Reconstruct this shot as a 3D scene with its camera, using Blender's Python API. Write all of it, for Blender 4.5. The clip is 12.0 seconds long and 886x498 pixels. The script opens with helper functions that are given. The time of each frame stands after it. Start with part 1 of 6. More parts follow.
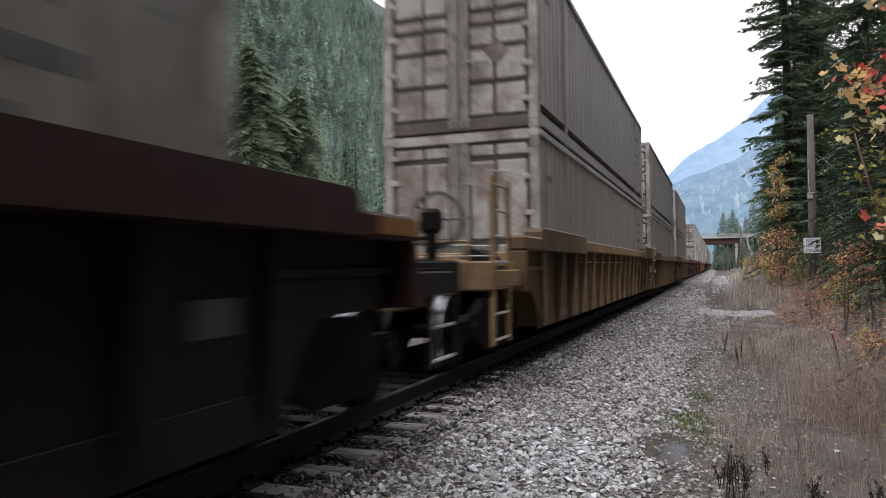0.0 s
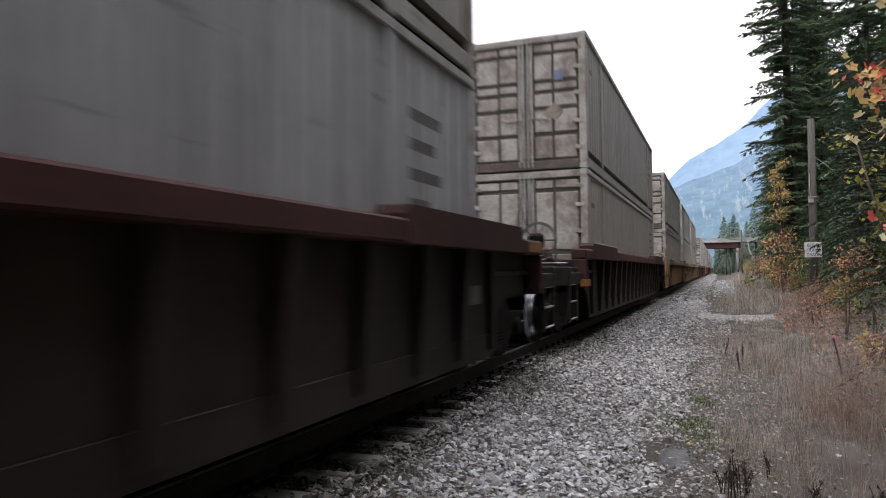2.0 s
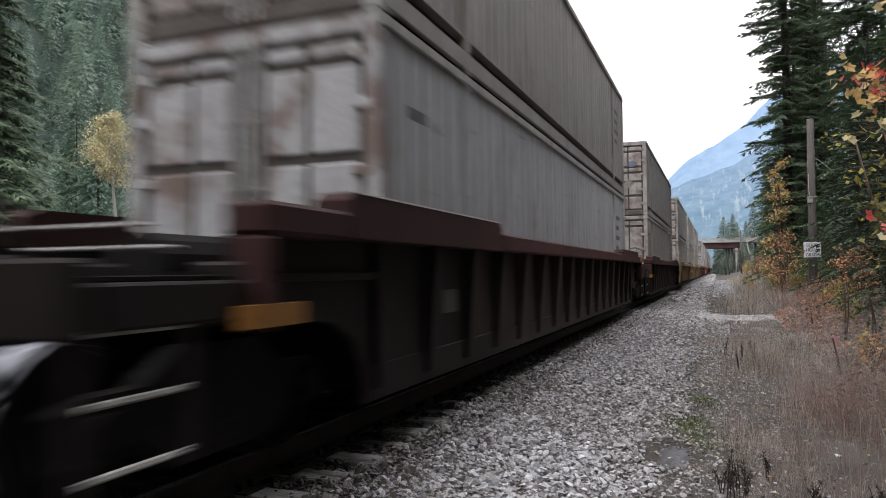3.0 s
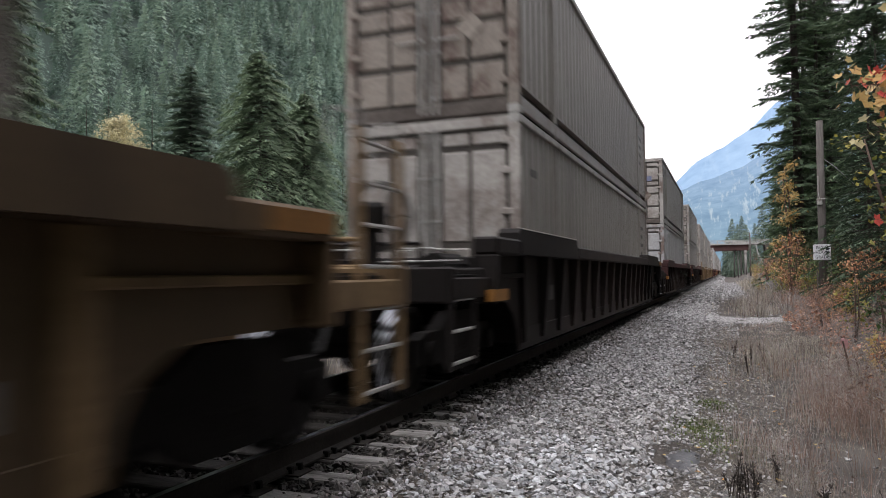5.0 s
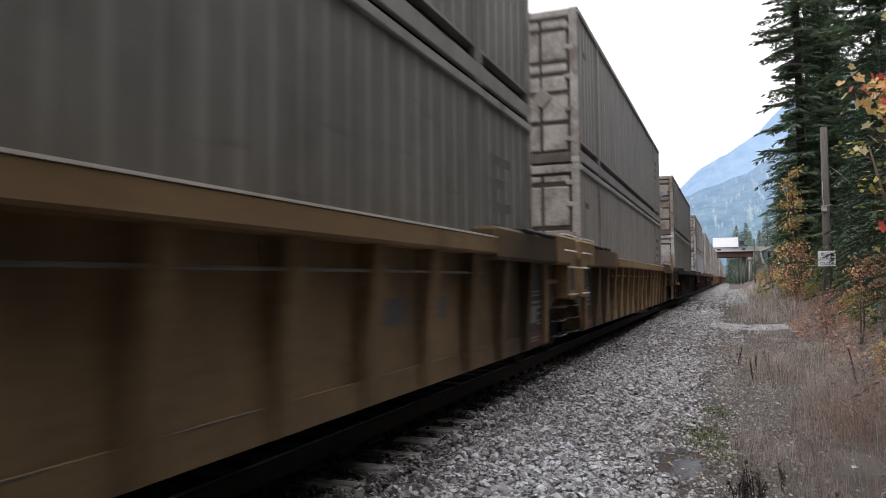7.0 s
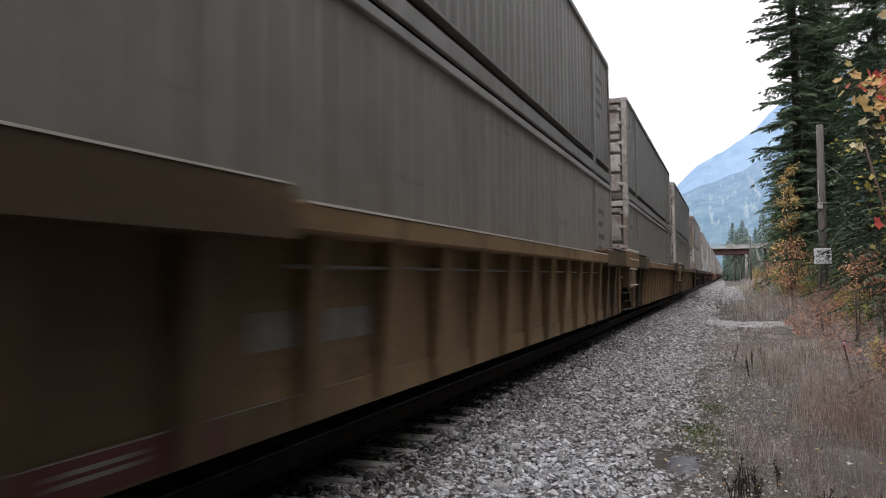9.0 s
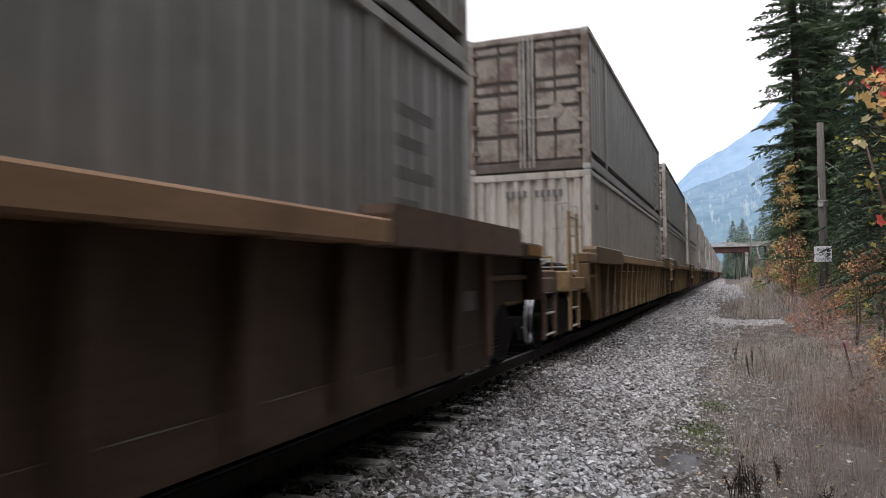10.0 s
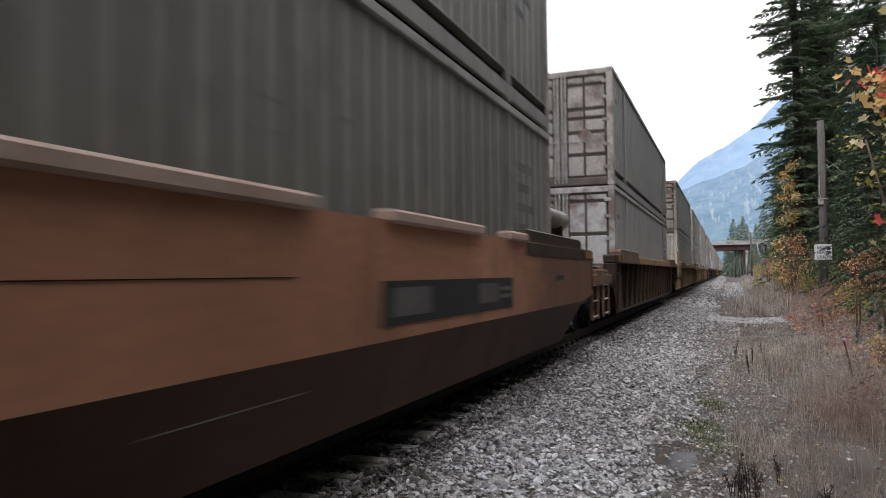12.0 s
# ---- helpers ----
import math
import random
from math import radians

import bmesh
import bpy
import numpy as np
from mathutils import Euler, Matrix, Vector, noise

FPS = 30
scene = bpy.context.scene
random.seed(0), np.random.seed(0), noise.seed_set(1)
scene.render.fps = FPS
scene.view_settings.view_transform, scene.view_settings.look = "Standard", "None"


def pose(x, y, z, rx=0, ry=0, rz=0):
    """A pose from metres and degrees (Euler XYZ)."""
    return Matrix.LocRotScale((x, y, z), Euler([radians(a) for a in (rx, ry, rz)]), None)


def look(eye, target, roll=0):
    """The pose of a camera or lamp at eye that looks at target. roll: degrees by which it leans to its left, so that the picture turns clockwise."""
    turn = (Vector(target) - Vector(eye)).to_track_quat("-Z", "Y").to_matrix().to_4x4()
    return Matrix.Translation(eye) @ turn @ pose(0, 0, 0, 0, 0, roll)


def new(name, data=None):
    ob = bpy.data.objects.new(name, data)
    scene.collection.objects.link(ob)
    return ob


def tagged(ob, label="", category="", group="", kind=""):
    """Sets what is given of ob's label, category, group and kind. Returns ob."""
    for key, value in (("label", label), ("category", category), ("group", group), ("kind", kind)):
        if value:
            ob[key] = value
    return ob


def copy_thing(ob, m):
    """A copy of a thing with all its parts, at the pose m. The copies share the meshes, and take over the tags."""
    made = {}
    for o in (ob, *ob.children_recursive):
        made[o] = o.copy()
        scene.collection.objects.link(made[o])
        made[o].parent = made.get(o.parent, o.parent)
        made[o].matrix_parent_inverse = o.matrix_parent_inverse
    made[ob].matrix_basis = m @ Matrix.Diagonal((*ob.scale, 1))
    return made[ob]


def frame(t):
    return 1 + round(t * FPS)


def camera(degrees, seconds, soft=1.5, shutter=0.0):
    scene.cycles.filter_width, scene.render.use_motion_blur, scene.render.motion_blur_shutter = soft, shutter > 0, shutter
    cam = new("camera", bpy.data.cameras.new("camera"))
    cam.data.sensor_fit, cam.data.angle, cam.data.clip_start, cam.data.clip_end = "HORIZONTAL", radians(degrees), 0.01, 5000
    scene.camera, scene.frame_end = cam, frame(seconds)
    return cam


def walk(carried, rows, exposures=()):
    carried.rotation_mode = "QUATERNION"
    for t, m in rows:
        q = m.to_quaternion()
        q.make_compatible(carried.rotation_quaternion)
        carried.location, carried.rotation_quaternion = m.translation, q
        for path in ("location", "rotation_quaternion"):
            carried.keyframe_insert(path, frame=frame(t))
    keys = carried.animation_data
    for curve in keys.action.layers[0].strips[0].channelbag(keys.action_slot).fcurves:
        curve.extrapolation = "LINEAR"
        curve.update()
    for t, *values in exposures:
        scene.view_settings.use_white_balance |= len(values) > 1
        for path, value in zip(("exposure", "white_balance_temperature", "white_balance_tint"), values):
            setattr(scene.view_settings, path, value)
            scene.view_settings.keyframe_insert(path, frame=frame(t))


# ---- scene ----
# ---------------------------------------------------------------- camera
cam = camera(63.64, 12.0, soft=0.8, shutter=0.5)
EYE = Vector((0.0, 0.0, 1.229))


def aim(turn, tilt):
    """The camera's pose from its turn to the left of the track and its tilt upwards, in degrees."""
    a, b = radians(turn), radians(tilt)
    way = Vector((-math.sin(a) * math.cos(b), math.cos(a) * math.cos(b), math.sin(b)))
    return look(EYE, EYE + way, -0.635)


DRIFT = [(0, -1.5, -3), (0.5, 0, -4.5), (1, -0.5, -3), (1.5, 0, 0), (2, 0, 4.5), (2.5, -1, 5.5), (3, -1.3, 4.5),
         (3.2, -1.3, 5), (4.8, 14, 8), (5, 14, 9), (5.5, 15, 11), (6, 18, 15.5), (6.5, 20, 18), (7, 21.5, 21),
         (7.2, 22, 21), (8.8, 16, 17), (9, 15, 16), (9.5, 14, 12.5), (10, 15.5, 12.5), (10.5, 15, 10), (11, 14, 7.5),
         (11.5, 15, 7.5), (12, 16, 9)]
walk(cam, [(t, aim(21.05 + math.degrees(a / 1450), 1.655 + math.degrees(b / 1270))) for t, a, b in DRIFT])

# ---------------------------------------------------------------- world and light: an overcast day
world = bpy.data.worlds.new("overcast_sky")
scene.world = world
world.use_nodes = True
wn, wl = world.node_tree.nodes, world.node_tree.links
sky = wn.new("ShaderNodeTexSky")
sky.sky_type, sky.sun_disc = "NISHITA", False
sky.sun_elevation, sky.sun_rotation = radians(61), radians(199)
sky.dust_density = 4.0
# the cloud layer: an overcast sky three times as bright overhead as at the horizon
where = wn.new("ShaderNodeTexCoord")
split = wn.new("ShaderNodeSeparateXYZ")
wl.new(where.outputs["Generated"], split.inputs[0])
rise = wn.new("ShaderNodeMapRange")
rise.inputs[1].default_value, rise.inputs[2].default_value = 0.0, 1.0
wl.new(split.outputs[2], rise.inputs[0])
cloud = wn.new("ShaderNodeMix")
cloud.data_type = "RGBA"
cloud.inputs[6].default_value = (9.15, 8.85, 9.4, 1)
cloud.inputs[7].default_value = (26.4, 25.6, 27.2, 1)
wl.new(rise.outputs[0], cloud.inputs[0])
veil = wn.new("ShaderNodeMix")
veil.data_type = "RGBA"
veil.inputs[0].default_value = 0.92
wl.new(sky.outputs[0], veil.inputs[6])
wl.new(cloud.outputs[2], veil.inputs[7])
wl.new(veil.outputs[2], wn["Background"].inputs[0])
wn["Background"].inputs[1].default_value = 0.12

sun_data = bpy.data.lights.new("sun", "SUN")
sun_data.energy, sun_data.angle, sun_data.color = 0.9, radians(40), (1.0, 0.97, 0.92)
sun = new("sun", sun_data)
sun.matrix_world = look((-9, -26, 50), (0, 0, 0))
scene.view_settings.exposure = 0.12


# ---------------------------------------------------------------- materials
def ramp_of(nt, fac, stops):
    n = nt.nodes.new("ShaderNodeValToRGB")
    e = n.color_ramp.elements
    while len(e) < len(stops):
        e.new(0.5)
    for el, (p, c) in zip(e, stops):
        el.position, el.color = p, (*c, 1)
    nt.links.new(fac, n.inputs[0])
    return n.outputs[0]


def noise_of(nt, vec, scale, detail=5, rough=0.6):
    n = nt.nodes.new("ShaderNodeTexNoise")
    n.inputs["Scale"].default_value, n.inputs["Detail"].default_value = scale, detail
    n.inputs["Roughness"].default_value = rough
    nt.links.new(vec, n.inputs["Vector"])
    return n.outputs[0]


def mixed(nt, fac, a, b, how="MIX"):
    n = nt.nodes.new("ShaderNodeMix")
    n.data_type, n.blend_type = "RGBA", how
    for sock, val in ((n.inputs[0], fac), (n.inputs[6], a), (n.inputs[7], b)):
        if isinstance(val, (int, float)):
            sock.default_value = val
        elif isinstance(val, tuple):
            sock.default_value = (*val, 1)
        else:
            nt.links.new(val, sock)
    return n.outputs[2]


def material(name, c1, c2, rough=0.8, metal=0.0, scale=2.0, fine=30.0, stretch=(1, 1, 1), bump=0.15, stain=None,
             stain_scale=1.0, stain_at=(0.52, 0.7), stain_stretch=None, island=0.0, per_object=False, spec=0.35, scrape=None, ends=None):
    """Two base colours mixed by a broad noise, a fine grain over them, and stains of a third colour."""
    m = bpy.data.materials.new(name)
    m.use_nodes = True
    nt = m.node_tree
    b = nt.nodes["Principled BSDF"]
    tc = nt.nodes.new("ShaderNodeTexCoord")
    vec = tc.outputs["Object"]
    info = nt.nodes.new("ShaderNodeObjectInfo")
    if per_object:
        add = nt.nodes.new("ShaderNodeVectorMath")
        add.operation = "MULTIPLY_ADD"
        add.inputs[1].default_value = (1, 1, 1)
        sc = nt.nodes.new("ShaderNodeVectorMath")
        sc.operation = "SCALE"
        sc.inputs[0].default_value = (37, 91, 53)
        nt.links.new(info.outputs["Random"], sc.inputs["Scale"])
        nt.links.new(vec, add.inputs[0])
        nt.links.new(sc.outputs[0], add.inputs[2])
        vec = add.outputs[0]

    def mapped(st):
        mp = nt.nodes.new("ShaderNodeMapping")
        mp.inputs["Scale"].default_value = st
        nt.links.new(vec, mp.inputs[0])
        return mp.outputs[0]
    v1 = mapped(stretch)
    n1 = noise_of(nt, v1, scale)
    col = ramp_of(nt, n1, [(0.3, c1), (0.7, c2)])
    n2 = noise_of(nt, v1, fine, 3)
    grain = ramp_of(nt, n2, [(0.3, (0.72, 0.72, 0.72)), (0.7, (1.15, 1.15, 1.15))])
    col = mixed(nt, 0.8, col, grain, "MULTIPLY")
    if stain:
        n3 = noise_of(nt, mapped(stain_stretch or stretch), stain_scale, 8, 0.7)
        mask = ramp_of(nt, n3, [(stain_at[0], (0, 0, 0)), (stain_at[1], (1, 1, 1))])
        col = mixed(nt, mask, col, stain)
    if scrape:
        n4 = noise_of(nt, mapped((0.7, 0.5, 3.2)), 1.9, 4, 0.55)
        mask = ramp_of(nt, n4, [(0.65, (0, 0, 0)), (0.72, (0.4, 0.4, 0.4))])
        col = mixed(nt, mask, col, scrape)
        n5 = noise_of(nt, mapped((5, 5, 0.12)), 1.4, 3, 0.5)
        col = mixed(nt, 1.0, col, ramp_of(nt, n5, [(0.35, (0.86, 0.86, 0.86)), (0.65, (1.08, 1.08, 1.08))]), "MULTIPLY")
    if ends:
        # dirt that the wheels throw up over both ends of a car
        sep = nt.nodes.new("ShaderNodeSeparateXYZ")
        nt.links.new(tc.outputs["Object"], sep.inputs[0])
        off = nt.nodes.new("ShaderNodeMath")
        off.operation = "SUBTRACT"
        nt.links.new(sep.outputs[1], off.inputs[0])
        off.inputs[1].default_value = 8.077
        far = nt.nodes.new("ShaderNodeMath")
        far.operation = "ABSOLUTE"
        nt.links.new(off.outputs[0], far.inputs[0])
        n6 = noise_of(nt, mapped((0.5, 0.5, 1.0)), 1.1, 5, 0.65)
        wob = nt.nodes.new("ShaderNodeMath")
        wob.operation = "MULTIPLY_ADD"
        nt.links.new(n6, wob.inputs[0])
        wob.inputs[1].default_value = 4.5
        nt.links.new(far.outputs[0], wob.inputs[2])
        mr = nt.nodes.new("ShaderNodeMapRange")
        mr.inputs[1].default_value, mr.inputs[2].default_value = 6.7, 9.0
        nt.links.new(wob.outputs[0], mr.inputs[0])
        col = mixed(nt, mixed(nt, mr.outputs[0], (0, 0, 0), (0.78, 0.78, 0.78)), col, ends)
    if island:
        geo = nt.nodes.new("ShaderNodeNewGeometry")
        tone = ramp_of(nt, geo.outputs["Random Per Island"], [(0, (1 - island,) * 3), (1, (1 + island,) * 3)])
        col = mixed(nt, 1.0, col, tone, "MULTIPLY")
    nt.links.new(col, b.inputs["Base Color"])
    b.inputs["Roughness"].default_value, b.inputs["Metallic"].default_value = rough, metal
    b.inputs["Specular IOR Level"].default_value = spec
    if bump:
        bp = nt.nodes.new("ShaderNodeBump")
        bp.inputs["Strength"].default_value, bp.inputs["Distance"].default_value = bump, 0.02
        nt.links.new(n2, bp.inputs["Height"])
        nt.links.new(bp.outputs[0], b.inputs["Normal"])
    return m


def leafy(name, colours, rough=0.65, glow_through=0.25, patch=0.6):
    """Foliage: each leaf or clump takes its own tone, and lets some light through."""
    m = bpy.data.materials.new(name)
    m.use_nodes = True
    nt = m.node_tree
    b = nt.nodes["Principled BSDF"]
    geo = nt.nodes.new("ShaderNodeNewGeometry")
    n = len(colours)
    col = ramp_of(nt, geo.outputs["Random Per Island"], [(i / max(1, n - 1), c) for i, c in enumerate(colours)])
    tc = nt.nodes.new("ShaderNodeTexCoord")
    n1 = noise_of(nt, tc.outputs["Object"], patch, 3)
    tone = ramp_of(nt, n1, [(0.32, (0.55, 0.55, 0.55)), (0.68, (1.4, 1.4, 1.4))])
    col = mixed(nt, 1.0, col, tone, "MULTIPLY")
    nt.links.new(col, b.inputs["Base Color"])
    b.inputs["Roughness"].default_value = rough
    b.inputs["Specular IOR Level"].default_value = 0.25
    tr = nt.nodes.new("ShaderNodeBsdfTranslucent")
    nt.links.new(col, tr.inputs[0])
    mx = nt.nodes.new("ShaderNodeMixShader")
    mx.inputs[0].default_value = glow_through
    nt.links.new(b.outputs[0], mx.inputs[1])
    nt.links.new(tr.outputs[0], mx.inputs[2])
    nt.links.new(mx.outputs[0], nt.nodes["Material Output"].inputs[0])
    return m


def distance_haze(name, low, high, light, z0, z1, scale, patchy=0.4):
    """A far mountainside that glows: the haze of distance is put into its colour."""
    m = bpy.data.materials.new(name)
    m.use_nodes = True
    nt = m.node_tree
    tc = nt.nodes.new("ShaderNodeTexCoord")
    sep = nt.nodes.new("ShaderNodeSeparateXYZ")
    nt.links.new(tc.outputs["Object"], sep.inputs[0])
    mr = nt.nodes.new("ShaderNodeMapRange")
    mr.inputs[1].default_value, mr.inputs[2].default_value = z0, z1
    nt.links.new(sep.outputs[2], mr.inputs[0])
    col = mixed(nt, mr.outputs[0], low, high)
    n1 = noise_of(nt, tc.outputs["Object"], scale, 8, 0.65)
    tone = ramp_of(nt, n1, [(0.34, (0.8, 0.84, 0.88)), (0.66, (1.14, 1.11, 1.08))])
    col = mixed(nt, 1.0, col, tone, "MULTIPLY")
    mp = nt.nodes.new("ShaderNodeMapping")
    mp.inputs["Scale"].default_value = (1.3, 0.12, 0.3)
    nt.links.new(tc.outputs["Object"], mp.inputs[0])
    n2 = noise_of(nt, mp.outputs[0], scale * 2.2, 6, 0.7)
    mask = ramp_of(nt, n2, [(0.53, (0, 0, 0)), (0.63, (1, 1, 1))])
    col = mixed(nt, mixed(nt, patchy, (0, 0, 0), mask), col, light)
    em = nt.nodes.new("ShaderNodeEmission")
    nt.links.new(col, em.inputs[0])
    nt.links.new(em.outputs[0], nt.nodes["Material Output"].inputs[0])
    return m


DIRTY = dict(rough=0.45, spec=0.5, scrape=(0.075, 0.062, 0.053), scale=0.5, fine=14, bump=0.06, per_object=True)
STREAK = dict(stretch=(3, 3, 0.35), stain_scale=1.6, stain_stretch=(2.2, 2.2, 0.5))
grey_warm = material("container_paint_warm_grey", (0.2452, 0.2285, 0.2084), (0.3232, 0.3032, 0.2786), stain=(0.1449, 0.1226, 0.1059),
                     **DIRTY, **STREAK)
grey_cool = material("container_paint_cool_grey", (0.37, 0.378, 0.388), (0.49, 0.5, 0.51), stain=(0.26, 0.25, 0.245),
                     **DIRTY, **STREAK)
grey_dark = material("container_paint_dark_grey", (0.212, 0.206, 0.188), (0.295, 0.287, 0.263), stain=(0.13, 0.118, 0.103),
                     **DIRTY, **STREAK)
grey_pale = material("container_paint_pale_grey", (0.25, 0.243, 0.234), (0.345, 0.336, 0.324), stain=(0.17, 0.155, 0.142),
                     **DIRTY, **STREAK)
grey_white = material("container_paint_white", (0.35, 0.33, 0.3), (0.44, 0.418, 0.384), stain=(0.21, 0.14, 0.1),
                      stain_at=(0.52, 0.66), **DIRTY, **STREAK)
door_grey = material("container_door_paint", (0.31, 0.292, 0.275), (0.44, 0.418, 0.39), stain=(0.16, 0.128, 0.113),
                     stain_at=(0.45, 0.62), rough=0.7, scale=0.8, fine=16, bump=0.08, per_object=True, stain_scale=1.3)
door_cool = material("container_door_paint_cool", (0.33, 0.332, 0.338), (0.46, 0.462, 0.465), stain=(0.17, 0.128, 0.112),
                     stain_at=(0.5, 0.6), rough=0.65, scale=0.8, fine=16, bump=0.08, per_object=True, stain_scale=1.0)
door_brown = material("container_door_paint_browned", (0.215, 0.188, 0.163), (0.3, 0.266, 0.233), stain=(0.12, 0.085, 0.072),
                     stain_at=(0.47, 0.58), rough=0.7, scale=0.8, fine=16, bump=0.08, per_object=True, stain_scale=1.3)
sill_grime = material("door_sill_grime", (0.07, 0.058, 0.052), (0.13, 0.112, 0.1), rough=0.85, scale=3)
door_seam = material("seam_grime_and_recess_shade", (0.05, 0.045, 0.042), (0.09, 0.08, 0.07), rough=0.9)
rail_grey = material("container_rail_paint", (0.3, 0.3, 0.29), (0.42, 0.41, 0.39), stain=(0.12, 0.1, 0.085), rough=0.6,
                     scale=1.2, stain_scale=3, per_object=True)
GROOVE_LOOK = dict(rough=0.85, scale=0.8, fine=14, stretch=(1, 1, 0.4), per_object=True)
# for each wall paint, a darker tone for its groove faces
GROOVES = {grey_warm: material("darker_warm_grey_in_grooves", (0.18, 0.168, 0.152), (0.25, 0.235, 0.215), **GROOVE_LOOK),
           grey_cool: material("darker_cool_grey_in_grooves", (0.29, 0.29, 0.288), (0.37, 0.37, 0.366), **GROOVE_LOOK),
           grey_pale: material("darker_pale_grey_in_grooves", (0.2, 0.195, 0.188), (0.28, 0.273, 0.263), **GROOVE_LOOK),
           grey_dark: material("darker_dark_grey_in_grooves", (0.14, 0.134, 0.121), (0.2, 0.191, 0.174), **GROOVE_LOOK),
           grey_white: material("darker_white_in_grooves", (0.25, 0.24, 0.22), (0.32, 0.305, 0.28), **GROOVE_LOOK)}
mark_grey = material("marking_paint_dark", (0.1, 0.1, 0.1), (0.14, 0.14, 0.14), rough=0.7)
mark_faint = material("marking_paint_worn", (0.1, 0.098, 0.095), (0.17, 0.166, 0.16), rough=0.8, scale=5, fine=40)
label_grimy = material("label_film_grimy", (0.08, 0.078, 0.075), (0.13, 0.128, 0.124), rough=0.6)
label_dull = material("label_film_dulled", (0.15, 0.147, 0.14), (0.25, 0.243, 0.235), rough=0.6, scale=6)
# worn edges, with the sheen of the sky put into the pale colour
edge_worn = material("edge_worn_with_pale_sheen", (0.74, 0.69, 0.63), (0.85, 0.81, 0.76), rough=0.3, scale=2, fine=20)
label_blue = material("label_film_blue", (0.12, 0.14, 0.24), (0.18, 0.2, 0.3), rough=0.5)
label_yellow = material("label_film_yellow", (0.36, 0.2, 0.06), (0.46, 0.27, 0.08), rough=0.5)
RUST = dict(rough=0.66, spec=0.16, scale=0.9, fine=18, bump=0.1, per_object=True, stain_scale=1.1, stain_stretch=(1.6, 1.6, 0.5))
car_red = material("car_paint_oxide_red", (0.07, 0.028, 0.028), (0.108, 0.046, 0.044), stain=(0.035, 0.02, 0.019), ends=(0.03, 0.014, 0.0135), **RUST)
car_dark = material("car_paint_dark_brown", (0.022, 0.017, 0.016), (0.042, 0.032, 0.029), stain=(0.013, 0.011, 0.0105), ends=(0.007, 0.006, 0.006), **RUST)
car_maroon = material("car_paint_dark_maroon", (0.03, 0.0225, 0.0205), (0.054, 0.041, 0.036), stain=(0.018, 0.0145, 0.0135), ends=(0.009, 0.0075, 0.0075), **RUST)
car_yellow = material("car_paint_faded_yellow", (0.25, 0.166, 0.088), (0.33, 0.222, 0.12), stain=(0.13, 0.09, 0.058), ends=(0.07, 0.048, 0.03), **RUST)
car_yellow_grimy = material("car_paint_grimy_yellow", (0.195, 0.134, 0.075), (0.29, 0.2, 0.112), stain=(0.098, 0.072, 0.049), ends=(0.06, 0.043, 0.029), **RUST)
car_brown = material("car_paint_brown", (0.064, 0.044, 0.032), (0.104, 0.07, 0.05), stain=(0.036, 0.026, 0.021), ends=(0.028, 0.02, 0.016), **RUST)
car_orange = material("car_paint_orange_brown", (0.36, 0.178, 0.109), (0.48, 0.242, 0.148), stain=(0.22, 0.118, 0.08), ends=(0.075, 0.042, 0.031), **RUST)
car_yellow_clean = material("car_paint_yellow_casting", (0.2, 0.134, 0.072), (0.27, 0.183, 0.1), stain=(0.1, 0.07, 0.046), **RUST)
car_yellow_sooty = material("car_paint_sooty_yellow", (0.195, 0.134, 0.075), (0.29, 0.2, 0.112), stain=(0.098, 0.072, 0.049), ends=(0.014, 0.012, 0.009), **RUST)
car_brown_clean = material("car_paint_brown_castings", (0.1, 0.065, 0.048), (0.15, 0.098, 0.072), stain=(0.06, 0.042, 0.033), **RUST)
chord_tan = material("chord_paint_tan", (0.29, 0.175, 0.105), (0.37, 0.235, 0.145), stain=(0.16, 0.1, 0.065), **RUST)
panel_black = material("data_panel_black_paint", (0.012, 0.015, 0.015), (0.022, 0.026, 0.026), rough=0.6, scale=3)
stripe_red = material("stripe_dark_red_paint", (0.07, 0.018, 0.02), (0.1, 0.028, 0.03), rough=0.6, scale=3)
# grimy brown, darkened with the shade that falls below the inward slope
skirt_shaded_brown = material("skirt_paint_shaded_grimy_brown", (0.08, 0.046, 0.031), (0.115, 0.066, 0.044), stain=(0.045, 0.03, 0.022), ends=(0.03, 0.021, 0.016), **RUST)
guide_pale = material("guide_worn_pale_pink", (0.4, 0.29, 0.235), (0.52, 0.4, 0.34), stain=(0.26, 0.17, 0.13), **RUST)
steel_dark = material("running_gear_grimy_steel", (0.0085, 0.0078, 0.0075), (0.017, 0.0155, 0.0148), rough=0.8, spec=0.12, scale=3, bump=0.2)
steel_worn = material("worn_bright_steel", (0.3, 0.31, 0.34), (0.44, 0.45, 0.48), rough=0.3, metal=1.0, scale=4, bump=0.03)
rubber_black = material("black_rubber", (0.02, 0.02, 0.02), (0.035, 0.035, 0.035), rough=0.8)
reflector = material("reflective_yellow_plate", (0.22, 0.098, 0.022), (0.3, 0.138, 0.03), rough=0.55)
rail_rust = material("rail_rusty_steel", (0.022, 0.019, 0.017), (0.04, 0.035, 0.032), rough=0.75, spec=0.2, scale=4, fine=40)
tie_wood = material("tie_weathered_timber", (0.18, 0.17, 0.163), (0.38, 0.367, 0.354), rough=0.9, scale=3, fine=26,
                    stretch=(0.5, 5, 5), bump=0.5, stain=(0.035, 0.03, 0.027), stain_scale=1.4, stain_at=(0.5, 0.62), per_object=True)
stone_grey = material("ballast_stone", (0.23, 0.225, 0.224), (0.42, 0.414, 0.415), rough=0.9, scale=9, fine=60, bump=0.3,
                      island=0.6)
